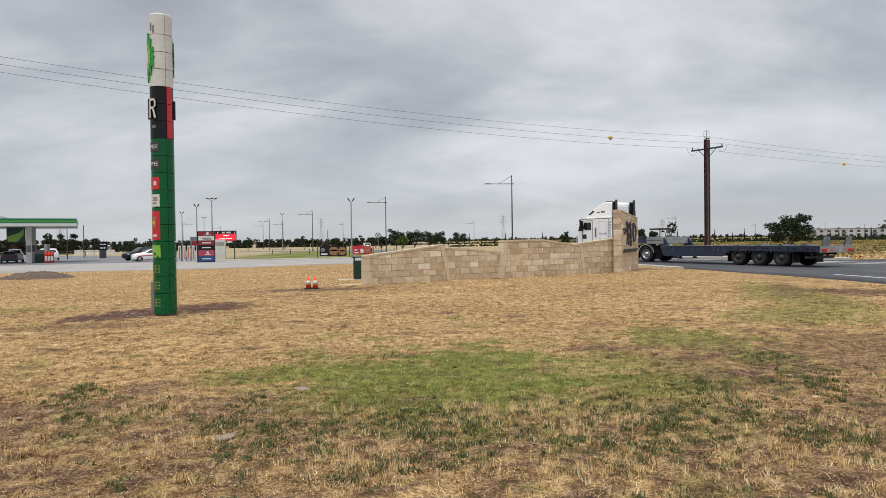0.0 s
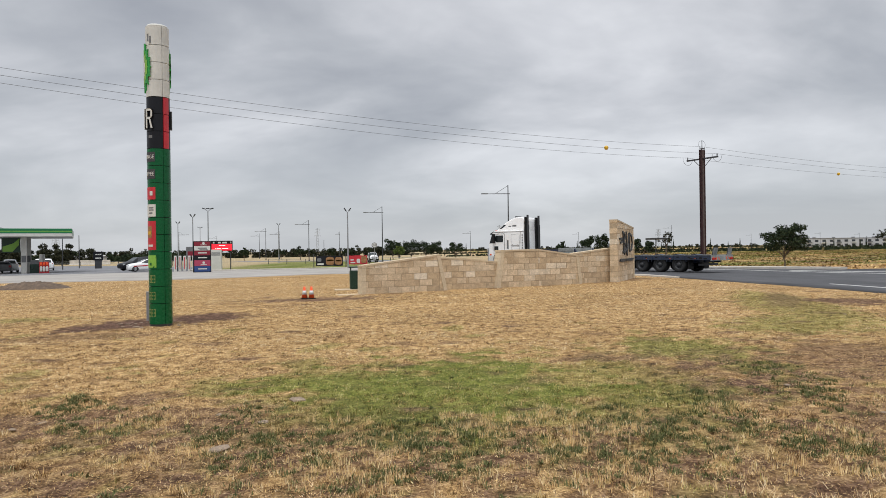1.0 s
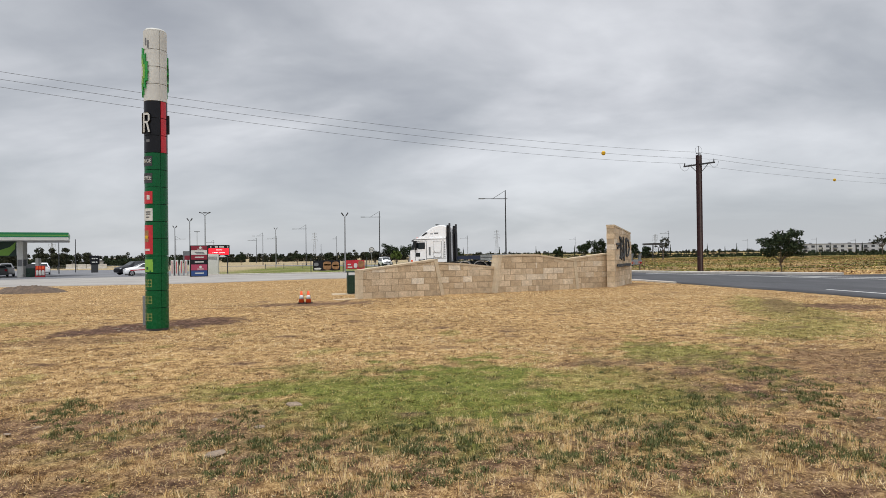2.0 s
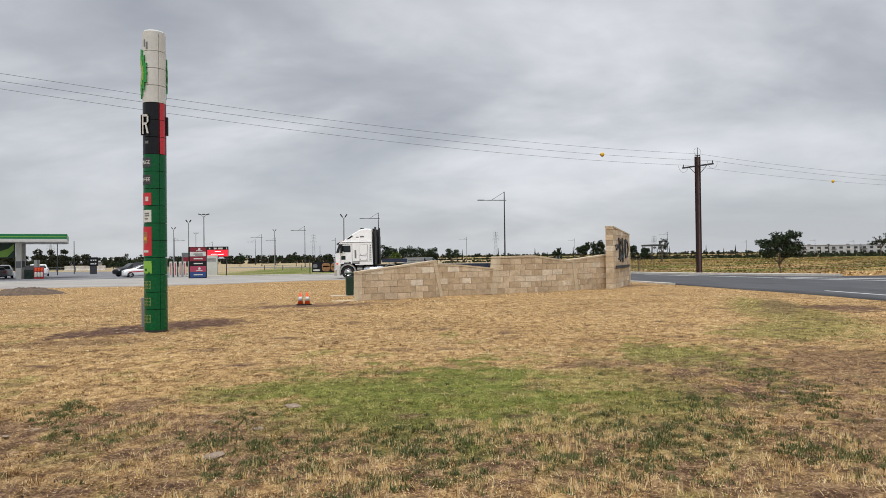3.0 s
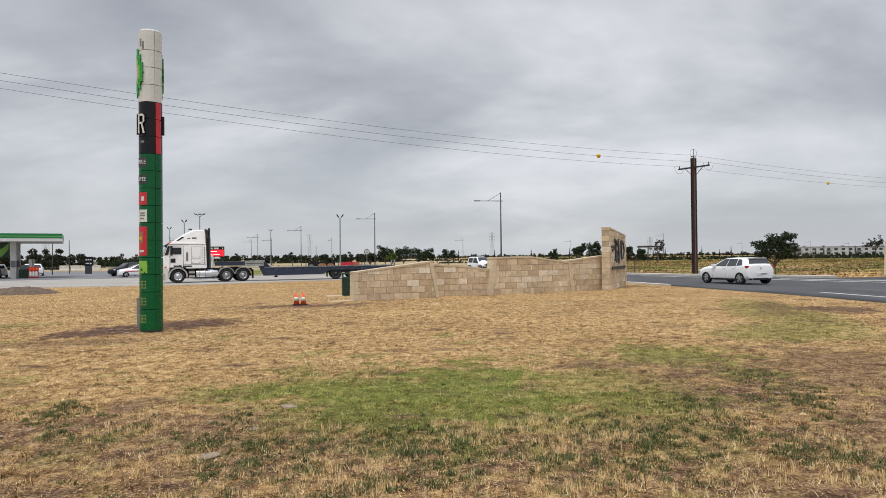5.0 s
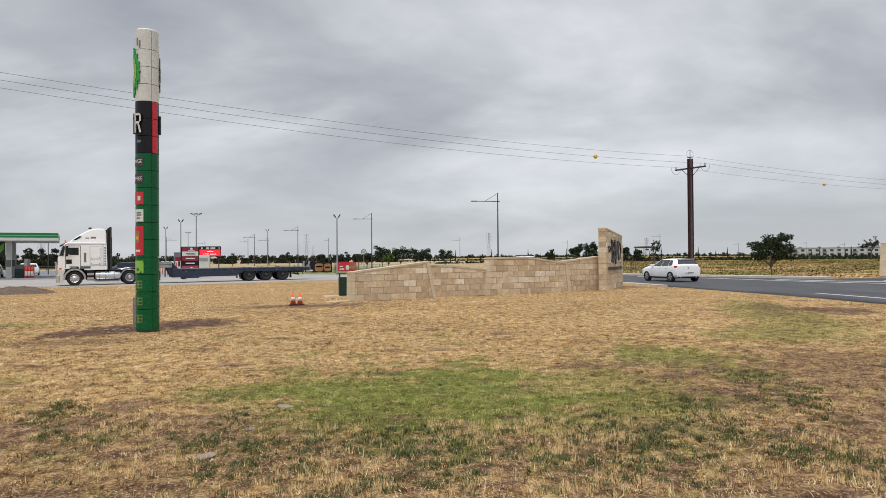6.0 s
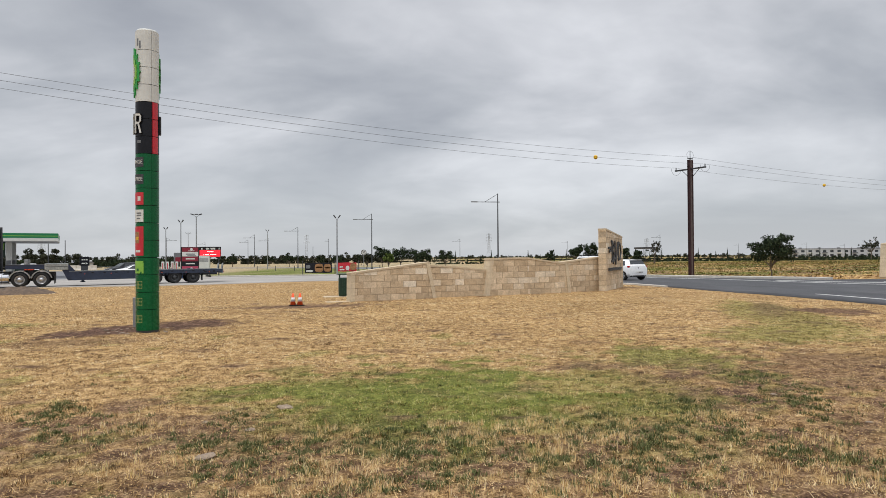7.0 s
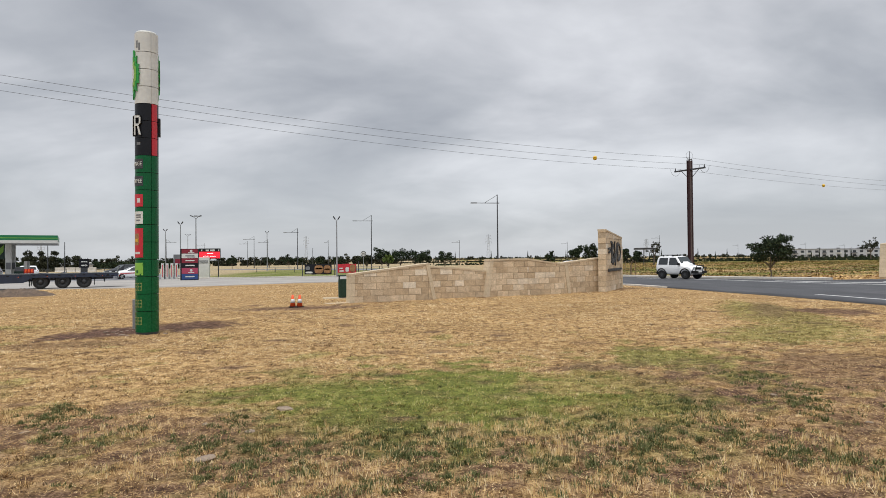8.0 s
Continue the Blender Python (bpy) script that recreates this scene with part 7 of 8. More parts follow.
def apartments(x, y, w, floors, turn, label):
    p = thing("apartment_building", pose(x, y, ground_z(x, y) - 0.3, 0, 0, turn), label, "building", group="apartment buildings")
    h = floors * 3.0
    bm = bmesh.new()
    box(bm, -w / 2, 0, 0, w / 2, 11, h + 0.5)
    part("wall", bm, M["facade"], p)
    bm = bmesh.new()
    box(bm, -w / 2 - 0.2, -0.3, h + 0.45, w / 2 + 0.2, 11.2, h + 0.75)
    part("roof", bm, M["roof"], p)
    n = int(w / 5.2)
    win = None
    for f in range(floors):
        for i in range(n):
            xx = -w / 2 + (i + 0.5) * w / n
            if win is None:
                bm = bmesh.new()
                box(bm, -1.2, -0.08, 0, 1.2, 0.06, 1.6)
                q = part("window", bm, M["glass"], p)
                win = q.data
            else:
                q = new("window", win)
                q.parent = p
            q.location = (xx, 0, f * 3.0 + 0.9)
            if f and i % 2 == 0:
                bm = bmesh.new()
                box(bm, xx - 1.6, -1.1, f * 3.0 + 0.2, xx + 1.6, 0, f * 3.0 + 0.95)
                part("balcony", bm, M["sign_white"] if i % 4 else M["grey"], p)
    for i in range(3):
        bm = bmesh.new()
        xx = -w / 2 + (i + 0.6) * w / 3
        box(bm, xx - 0.8, 4, h + 0.7, xx + 0.8, 5.5, h + 1.5)
        part("roof_unit", bm, M["steel"], p)


apartments(281, 480, 42, 2, -2, "long pale two-storey apartment row far across the field")
apartments(326, 482, 42, 2, -2, "long pale two-storey apartment row far across the field")
apartments(372, 484, 42, 2, -2, "long pale two-storey apartment row far across the field")

# ---- lawn things ----
def cone(x, y, turn):
    p = thing("traffic_cone", pose(x, y, ground_z(x, y) + 0.01, 0, 0, turn), "orange traffic cone with white band on the lawn", "traffic cone", group="traffic cones")
    bm = bmesh.new()
    box(bm, -0.13, -0.13, 0, 0.13, 0.13, 0.03, 0.01)
    part("base", bm, M["black"], p, "black square base")
    for nm, z0, z1, key, o in (("body", 0.03, 0.43, "orange", 0.0), ("band", 0.15, 0.29, "reflect", 0.004)):
        bm = bmesh.new()
        r = lambda z: 0.100 - (z - 0.03) * 0.17 + o
        lathe(bm, [(r(z0), z0), (r(z1), z1), (r(z1) * 0.7, z1 + 0.002)], 20)
        part(nm, bm, M[key], p, "", True)


cone(-5.16, 23.35, 10)
cone(-4.90, 23.30, 30)


def litter_bin():
    p = thing("litter_bin", pose(-4.15, 29.0, ground_z(-4.15, 29.0), 0, 0, 12), "dark green ribbed steel litter bin beside the wall", "bin")
    bm = bmesh.new()
    box(bm, -0.24, -0.24, 0.04, 0.24, 0.24, 0.84, 0.03)
    part("body", bm, M["bin_green"], p)
    for i in range(7):
        bm = bmesh.new()
        xx = -0.21 + i * 0.07
        box(bm, xx - 0.02, -0.255, 0.08, xx + 0.02, -0.238, 0.82)
        part("slat", bm, M["bin_green"], p)
    for a in (-0.2, 0.2):
        for b in (-0.2, 0.2):
            bm = bmesh.new()
            box(bm, a - 0.02, b - 0.02, 0.84, a + 0.02, b + 0.02, 0.97)
            part("lid_post", bm, M["bin_green"], p)
    bm = bmesh.new()
    box(bm, -0.28, -0.28, 0.97, 0.28, 0.28, 1.02, 0.015)
    part("lid", bm, M["bin_green"], p, "flat dark green lid")
    bm = bmesh.new()
    box(bm, -0.9, -0.35, -0.1, 0.5, 0.5, 0.02, 0.01)
    part("pad", bm, M["cap"], p, "pale concrete pad")


litter_bin()


def heap(name, x, y, rx, ry, h, label, seed):
    nx = 36
    u = np.linspace(-1.25, 1.25, nx)
    U, V = np.meshgrid(u, u)
    X, Y = x + U * rx, y + V * ry
    d = np.sqrt(U * U + V * V)
    Z = h * np.clip(1 - d ** 2.2, 0, None) * (1 + 0.12 * waves(X, Y, seed, 1.1)) + 0.05 * waves(X, Y, seed + 1, 0.4) * (d < 1.0)
    Z = ground_np(X, Y) + np.where(d < 1.0, Z, -0.06)
    i = np.arange((nx - 1) * nx).reshape(nx - 1, nx)[:, :-1].ravel()
    me = raw_mesh(name, np.stack([X.ravel(), Y.ravel(), Z.ravel()], 1), np.stack([i, i + 1, i + nx + 1, i + nx], 1), M["dirt"])
    me.shade_smooth()
    return tagged(new(name, me), label, "heap")


heap("earth_mound", -23.5, 36.8, 2.1, 1.3, 0.36, "low brown heap of earth at the lawn's edge", 61)


def stone(x, y, r, seed):
    rnd = random.Random(seed)
    bm = bmesh.new()
    bmesh.ops.create_icosphere(bm, subdivisions=2, radius=r)
    for v in bm.verts:
        k = 1 + 0.35 * noise.noise(v.co * (2.2 / r) + Vector((seed * 3.1, 0, 0)))
        v.co = Vector((v.co.x * k * 0.9, v.co.y * k * 0.6, v.co.z * k * 0.22))
    o = tagged(new("stone", finish("stone", bm, M["rock"])), "pale flat limestone lump lying in the grass", "stone", group="loose stones")
    o.matrix_world = pose(x, y, ground_z(x, y) + r * 0.05, rnd.uniform(-6, 6), rnd.uniform(-6, 6), rnd.uniform(0, 180))


for k, (x, y, r) in enumerate(((-1.77, 6.18, 0.075), (-1.66, 7.10, 0.10), (-1.90, 5.36, 0.11), (-3.95, 6.3, 0.06), (-4.1, 6.1, 0.05), (3.75, 7.35, 0.06), (-2.3, 6.5, 0.05), (4.0, 6.1, 0.05), (4.4, 5.7, 0.06), (-6.2, 15.0, 0.08), (-7.1, 14.8, 0.10), (-6.9, 14.65, 0.07), (-5.9, 15.2, 0.07), (8.6, 14.4, 0.07), (-7.5, 15.0, 0.06))):
    stone(x, y, r, k + 1)


# broken rubble in the bare earth round the pylon
rub = random.Random(8)
for k in range(34):
    a, d = rub.uniform(0, 6.28), rub.uniform(0.32, 1.0)
    stone(-7.15 + 0.9 * d * math.cos(a), 15.6 + 0.85 * d * math.sin(a), rub.uniform(0.02, 0.06), 100 + k)
# ---- trees ----
def leaf_cloud(rs, centres, radii, count, size, flat=0.75):
    """count leaves scattered through clumps; returns quad vertices and faces."""
    centres, radii = np.asarray(centres, float), np.asarray(radii, float)
    w = radii ** 2
    idx = rs.choice(len(centres), count, p=w / w.sum())
    d = rs.normal(size=(count, 3))
    d /= np.linalg.norm(d, axis=1)[:, None]
    rr = radii[idx] * rs.uniform(0.25, 1.0, count) ** 0.45
    c = centres[idx] + d * rr[:, None] * np.array([1, 1, flat])
    a = rs.normal(size=(count, 3))
    a /= np.linalg.norm(a, axis=1)[:, None]
    b = np.cross(a, d + 0.4 * rs.normal(size=(count, 3)))
    b /= np.linalg.norm(b, axis=1)[:, None] + 1e-9
    s = size * rs.uniform(0.6, 1.35, count)[:, None]
    v = np.stack([c - a * s, c + b * s * 0.45, c + a * s, c - b * s * 0.45], 1).reshape(-1, 3)
    return v, np.arange(count * 4).reshape(count, 4)


def limb(bm, pts, r0, r1, n=7):
    for i, (a, b) in enumerate(zip(pts, pts[1:])):
        k0, k1 = i / (len(pts) - 1), (i + 1) / (len(pts) - 1)
        tube(bm, a, b, r0 + (r1 - r0) * k0, r0 + (r1 - r0) * k1, n)


def tree(m, h, spread, label, seed, trunk_h=0.35, leaves=3500, leaf=0.09, mat="leaf_dark", category="tree", limbs=9, group="", gap=1.0, trunk_r=0.07):
    """A tapered, forked trunk with limbs and a ragged crown of leaf clumps at the limbs' ends."""
    rs = np.random.RandomState(seed)
    p = thing("tree", m, label, category, group)
    bm = bmesh.new()
    fork = h * trunk_h
    limb(bm, [(0, 0, -0.15), (0.02 * h * rs.normal(), 0, fork * 0.5), (0.02 * h * rs.normal(), 0.02 * h * rs.normal(), fork)], trunk_r, trunk_r * 0.7)
    cs, rr = [], []
    for i in range(limbs):
        a = 2 * math.pi * (i + rs.uniform(-0.3, 0.3)) / limbs * 1.618 * 2
        up = rs.uniform(0.30, 1.0)
        out = spread * 0.5 * rs.uniform(0.55, 0.95) * (1.15 - 0.55 * up)
        e = Vector((math.cos(a) * out, math.sin(a) * out, fork + (h - fork) * (0.22 + 0.66 * up)))
        mid = Vector((e.x * 0.45, e.y * 0.45, fork + (e.z - fork) * 0.42))
        limb(bm, [(0, 0, fork * 0.92), mid, e], trunk_r * 0.5, trunk_r * 0.12, 6)
        for k in range(3):
            q = mid.lerp(e, rs.uniform(0.4, 1.25)) + Vector(rs.normal(size=3)) * spread * 0.07
            cs.append(q)
            rr.append(spread * rs.uniform(0.075, 0.15) * gap)
        cs.append(e + Vector((rs.normal() * 0.04 * h, rs.normal() * 0.04 * h, rs.uniform(0.02, 0.10) * h)))
        rr.append(spread * rs.uniform(0.05, 0.09) * gap)
    part("trunk", bm, M["bark"], p, "brown forked trunk")
    v, f = leaf_cloud(rs, cs, rr, leaves, leaf)
    cr = new("crown", raw_mesh("crown", v, f, M[mat]))
    cr.parent = p
    return p


def at_ground(x, y, turn=0.0, dz=0.0):
    return pose(x, y, ground_z(x, y) + dz, 0, 0, turn)


tree(at_ground(25.65, 50.4), 3.05, 3.7, "young dark green street tree with ragged spreading crown", 5, 0.27, 4600, 0.10, limbs=16, trunk_r=0.062, group="street trees", gap=0.95)
st = tree(at_ground(16.9, 57.5), 2.65, 1.8, "thin young staked tree beside the kerb", 9, 0.40, 1800, 0.085, limbs=7, trunk_r=0.04, group="street trees")
for dx in (-0.55, 0.5, 0.1):
    bm = bmesh.new()
    tube(bm, (dx, 0.3 * dx, -0.2), (dx * 0.9, 0.25 * dx, 1.35), 0.03, n=6)
    part("stake", bm, M["wood"], st, "timber stake")
for k, (x, y, h, w, key) in enumerate(((-10.6, 124, 4.2, 3.6, "leaf_dark"), (-7.2, 126, 3.9, 4.0, "leaf_dark"), (-8.9, 118, 3.0, 2.2, "leaf_fresh"), (-4.4, 126, 3.7, 4.2, "leaf_dark"), (-2.4, 130, 3.4, 3.4, "leaf_dark"), (1.4, 128, 3.3, 3.4, "leaf_dark"), (23.2, 110, 3.9, 2.6, "leaf_dark"), (26.2, 112, 4.2, 3.0, "leaf_dark"), (28.7, 112, 3.9, 2.6, "leaf_dark"),
                                       (19.3, 113, 3.0, 1.6, "leaf_dark"), (-13.2, 122, 3.0, 2.6, "leaf_olive"))):
    tree(at_ground(x, y, 40 * k), h, w, "bushy dark green tree in the dry field", 20 + k, 0.25, 2400, 0.13, key, limbs=11, trunk_r=0.09, group="field trees", gap=1.15)
tree(at_ground(142.5, 215), 6.4, 6.2, "tall open gum tree with bare twisted limbs", 41, 0.40, 1000, 0.24, "leaf_olive", limbs=12, trunk_r=0.20, group="gum trees", gap=0.75)
tree(at_ground(47.9, 145), 4.7, 3.6, "half-bare gum tree beside the shelter", 43, 0.40, 600, 0.18, "leaf_olive", limbs=11, trunk_r=0.14, group="gum trees", gap=0.7)
for k, (x, y, h) in enumerate(((-64, 205, 3.6), (-55, 215, 3.4), (-43, 190, 3.4), (-36, 200, 3.2), (-30, 195, 3.0), (-24, 205, 3.0), (-48, 225, 3.6))):
    tree(at_ground(x, y, 50 * k), h, h * 1.05, "round dark tree along the far road", 60 + k, 0.28, 1800, 0.17, "leaf_dark", limbs=10, trunk_r=0.12, group="far road trees", gap=1.05)


def cypress(m):
    p = thing("cypress", m, "slim dark pencil cypress in a far row", "tree", "cypress row")
    bm = bmesh.new()
    tube(bm, (0, 0, -0.2), (0, 0, 3.4), 0.09, 0.02, 6)
    part("trunk", bm, M["bark"], p)
    rs = np.random.RandomState(77)
    zs = np.linspace(0.5, 4.3, 14)
    cs = [(0.03 * rs.normal(), 0.03 * rs.normal(), z) for z in zs]
    rr = [0.36 * math.sin(math.pi * min(1.0, 0.12 + 0.9 * (1 - i / 14))) ** 0.6 * (1.02 - i / 15) + 0.04 for i in range(14)]
    v, f = leaf_cloud(rs, cs, rr, 900, 0.11, 1.2)
    cr = new("crown", raw_mesh("crown", v, f, M["leaf_dark"]))
    cr.parent = p
    return p


rs0 = np.random.RandomState(5)
c0 = None
for i in range(52):
    x = -4 + i * 3.55 + rs0.uniform(-1.4, 1.4)
    y = 205 + 0.14 * i + rs0.uniform(-3, 3)
    tall = 1.0 if i % 3 == 0 else rs0.uniform(0.45, 0.85)
    if c0 is None:
        c0 = cypress(at_ground(x, y))
    else:
        copy_thing(c0, at_ground(x, y, rs0.uniform(0, 360), -0.2) @ Matrix.Diagonal((0.75, 0.75, tall, 1.0)))


def tree_belt(name, x0, y0, x1, y1, h0, h1, depth, leaves, leaf, mat, label, seed):
    """A far belt of trees and scrub with an uneven skyline: many clumps of leaves down to the ground."""
    rs = np.random.RandomState(seed)
    n = int(math.dist((x0, y0), (x1, y1)) / max(0.5, min(0.9, h1 * 0.24)))
    cs, rr = [], []
    for i in range(n):
        u = (i + rs.uniform(-0.5, 0.5)) / n
        x, y = x0 + (x1 - x0) * u + rs.uniform(-1, 1) * 2, y0 + (y1 - y0) * u + rs.uniform(-0.5, 0.5) * depth
        top = h0 + (h1 - h0) * np.clip(0.45 + 0.25 * math.sin(i * 0.23 + seed) * math.sin(i * 0.07 + 1) + 0.22 * rs.normal(), 0, 1)
        z = ground_z(x, y)
        r = min(1.6, top * 0.36)
        for k in range(max(1, int(top / r))):
            cs.append((x + rs.normal() * 0.7, y, z + r * 0.3 + k * r * 0.9))
            rr.append(r * rs.uniform(0.7, 1.1) * (1.0 - 0.12 * k))
    v, f = leaf_cloud(rs, cs, rr, leaves, leaf)
    return tagged(new(name, raw_mesh(name, v, f, M[mat])), label, "trees", kind="stuff")


tree_belt("tree_belt", -330, 330, -20, 330, 3.4, 6.6, 26, 64000, 0.46, "leaf_olive", "far belt of olive-green scrub and gums", 1)
tree_belt("tree_belt", -190, 215, -80, 230, 2.5, 5.0, 24, 34000, 0.36, "leaf_dark", "dark belt of trees beyond the yard", 2)
tree_belt("tree_belt", -119, 172, -98, 178, 4.8, 7.0, 12, 14000, 0.32, "leaf_olive", "dense scrub behind the fuel station", 3)
tree_belt("tree_belt", -30, 345, 330, 335, 0.6, 1.5, 20, 50000, 0.30, "leaf_olive", "far low scrub along the horizon", 4)
tree_belt("tree_belt", 66, 212, 190, 235, 0.7, 1.3, 8, 9000, 0.28, "leaf_dark", "low dark hedge across the dry field", 5)
tree_belt("tree_belt", 52, 196, 66, 205, 1.0, 2.6, 10, 2600, 0.34, "leaf_olive", "clump of scrub in the dry field", 6)
tree_belt("tree_belt", 180, 325, 290, 326, 1.2, 3.0, 4, 6000, 0.34, "leaf_dark", "young trees in front of the apartments", 7)
tree_belt("tree_belt", -700, 760, 800, 760, 2.0, 5.6, 40, 40000, 0.9, "leaf_olive", "grey-green woods on the horizon", 8)
tree_belt("hedge_row", -2, 199, 190, 209, 0.7, 1.1, 3, 26000, 0.22, "leaf_dark", "clipped dark hedge along the far road", 9)


# ---- grass ----
def blades(rs, x, y, h, w, lean, green):
    n = len(x)
    z = ground_np(x, y)
    near = np.clip((22 - np.abs(y - 8)) / 8, 0, 1) * np.clip((16 - np.abs(x)) / 4, 0, 1)
    z = z + near * (0.014 * waves(x, y, 31, 1.1) + 0.008 * waves(x, y, 32, 0.35)) - 0.006
    a = rs.uniform(0, 2 * np.pi, n)
    b = a + np.pi / 2 + rs.normal(0, 0.5, n)
    base = np.stack([x, y, z], 1)
    side = np.stack([np.cos(a), np.sin(a), np.zeros(n)], 1) * (w / 2)[:, None]
    tip = base + np.stack([np.cos(b) * np.sin(lean) * h, np.sin(b) * np.sin(lean) * h, np.cos(lean) * h], 1)
    v = np.stack([base - side, base + side, tip + side * 0.25, tip - side * 0.25], 1).reshape(-1, 3)
    return v, np.repeat(green, 4)


def sow(name, y0, y1, per_m2, h_lo, h_hi, w_lo, w_hi, label, seed, wide=0.74):
    rs = np.random.RandomState(seed)
    n = int(per_m2 * wide * (y1 * y1 - y0 * y0))
    y = np.sqrt(rs.uniform(y0 * y0, y1 * y1, n))
    x = rs.uniform(-1, 1, n) * wide * y
    g = green_at(x, y)
    s = soil_at(x, y, g)
    off_road = x < np.interp(y, [0, 14, 20.6, 24.4, 28.8, 38.3], [14.5, 14.1, 13.7, 13.35, 12.6, 10.6]) - 0.1
    wall = (y < 25.2 + (x + 3.4) * 0.5) | (x < -3.6) | (x > 10)
    hole = (x - PYLON.x) ** 2 + (y - PYLON.y) ** 2 > 0.075
    tuft = np.clip(0.50 + 0.75 * waves(x, y, 91, 0.45) + 0.45 * waves(x, y, 93, 0.17), 0.0, 1.0)
    keep = (rs.uniform(size=n) > 1.35 * s) & (rs.uniform(size=n) < 0.10 + 0.90 * tuft) & off_road & wall & hole
    x, y, g, tuft = x[keep], y[keep], g[keep], tuft[keep]
    n = len(x)
    is_green = np.where(rs.uniform(size=n) < 0.9 * np.clip(g * 1.25, 0, 1), np.clip(0.75 + rs.normal(0, 0.2, n), 0, 1), 0.25 * g)
    tone = np.clip(0.60 + 0.26 * waves(x, y, 97, 1.5) + 0.46 * waves(x, y, 98, 0.42) + 0.56 * waves(x, y, 94, 0.13) + 0.30 * waves(x * 0.5, y, 99, 4.0) - 0.6 * s[keep] - 0.16 * np.clip((9.0 - y) / 2.0, 0, 1) - 0.20 * np.clip((x - 1.5) / 2, 0, 1) * np.clip((10.5 - y) / 2, 0, 1), 0, 1)
    tone = np.clip(tone + rs.normal(0, 0.22, n) * np.clip((11 - y) / 4, 0.15, 1) + 0.22 * waves(x, y, 89, 0.8) * np.clip((y - 8) / 3, 0, 1), 0, 1)
    tall = np.clip(waves(x, y, 92, 1.1) * 0.9 + 0.1, 0, 1) * (y < 6.8) * (g < 0.4)
    h = (h_lo + (h_hi - h_lo) * rs.uniform(size=n) ** 1.6) * (0.6 + 0.6 * tuft) * (1 + 1.0 * tall * rs.uniform(size=n)) * (1 - 0.25 * g)
    lean = np.clip(np.abs(rs.normal(0.95, 0.4, n)) * (1 - 0.35 * g) * (1 - 0.35 * tall), 0.05, 1.45)
    v, gr = blades(rs, x, y, h, rs.uniform(w_lo, w_hi, n), lean, is_green)
    me = raw_mesh(name, v, np.arange(n * 4).reshape(n, 4), M["blade"], {"green": gr, "tone": np.repeat(tone, 4)})
    return tagged(new(name, me), label, "grass", kind="stuff")


sow("grass", 3.4, 7.5, 5600, 0.014, 0.055, 0.003, 0.006, "dry straw and green grass blades of the lawn", 1)
sow("grass", 7.5, 13.0, 2400, 0.014, 0.045, 0.0045, 0.009, "dry straw and green grass blades of the lawn", 2)
sow("grass", 13.0, 24.0, 1000, 0.014, 0.042, 0.007, 0.015, "short dry mown grass of the lawn", 3)
sow("grass", 24.0, 47.0, 150, 0.018, 0.050, 0.014, 0.032, "short dry mown grass near the road", 4)


def litter():
    """Flat pale bits of dead straw lying on the bare ground."""
    rs = np.random.RandomState(19)
    n = 190000
    y = np.sqrt(rs.uniform(3.5 ** 2, 9.5 ** 2, n))
    x = rs.uniform(-0.74, 0.74, n) * y
    keep = rs.uniform(size=n) < np.clip(0.12 + 0.5 * soil_at(x, y) + 0.5 * np.clip(waves(x, y, 33, 1.0), 0, 1), 0, 1) * (1 - 0.85 * green_at(x, y))
    x, y = x[keep], y[keep]
    n = len(x)
    v, gr = blades(rs, x, y, rs.uniform(0.010, 0.036, n), rs.uniform(0.0025, 0.006, n), rs.uniform(1.15, 1.5, n), np.zeros(n))
    v[:, 2] += 0.012
    tagged(new("straw_litter", raw_mesh("straw_litter", v, np.arange(n * 4).reshape(n, 4), M["blade"], {"green": gr, "tone": np.repeat(rs.uniform(0.15, 0.85, n), 4)})), "pale dead straw lying on the bare ground", "straw", kind="stuff")


litter()


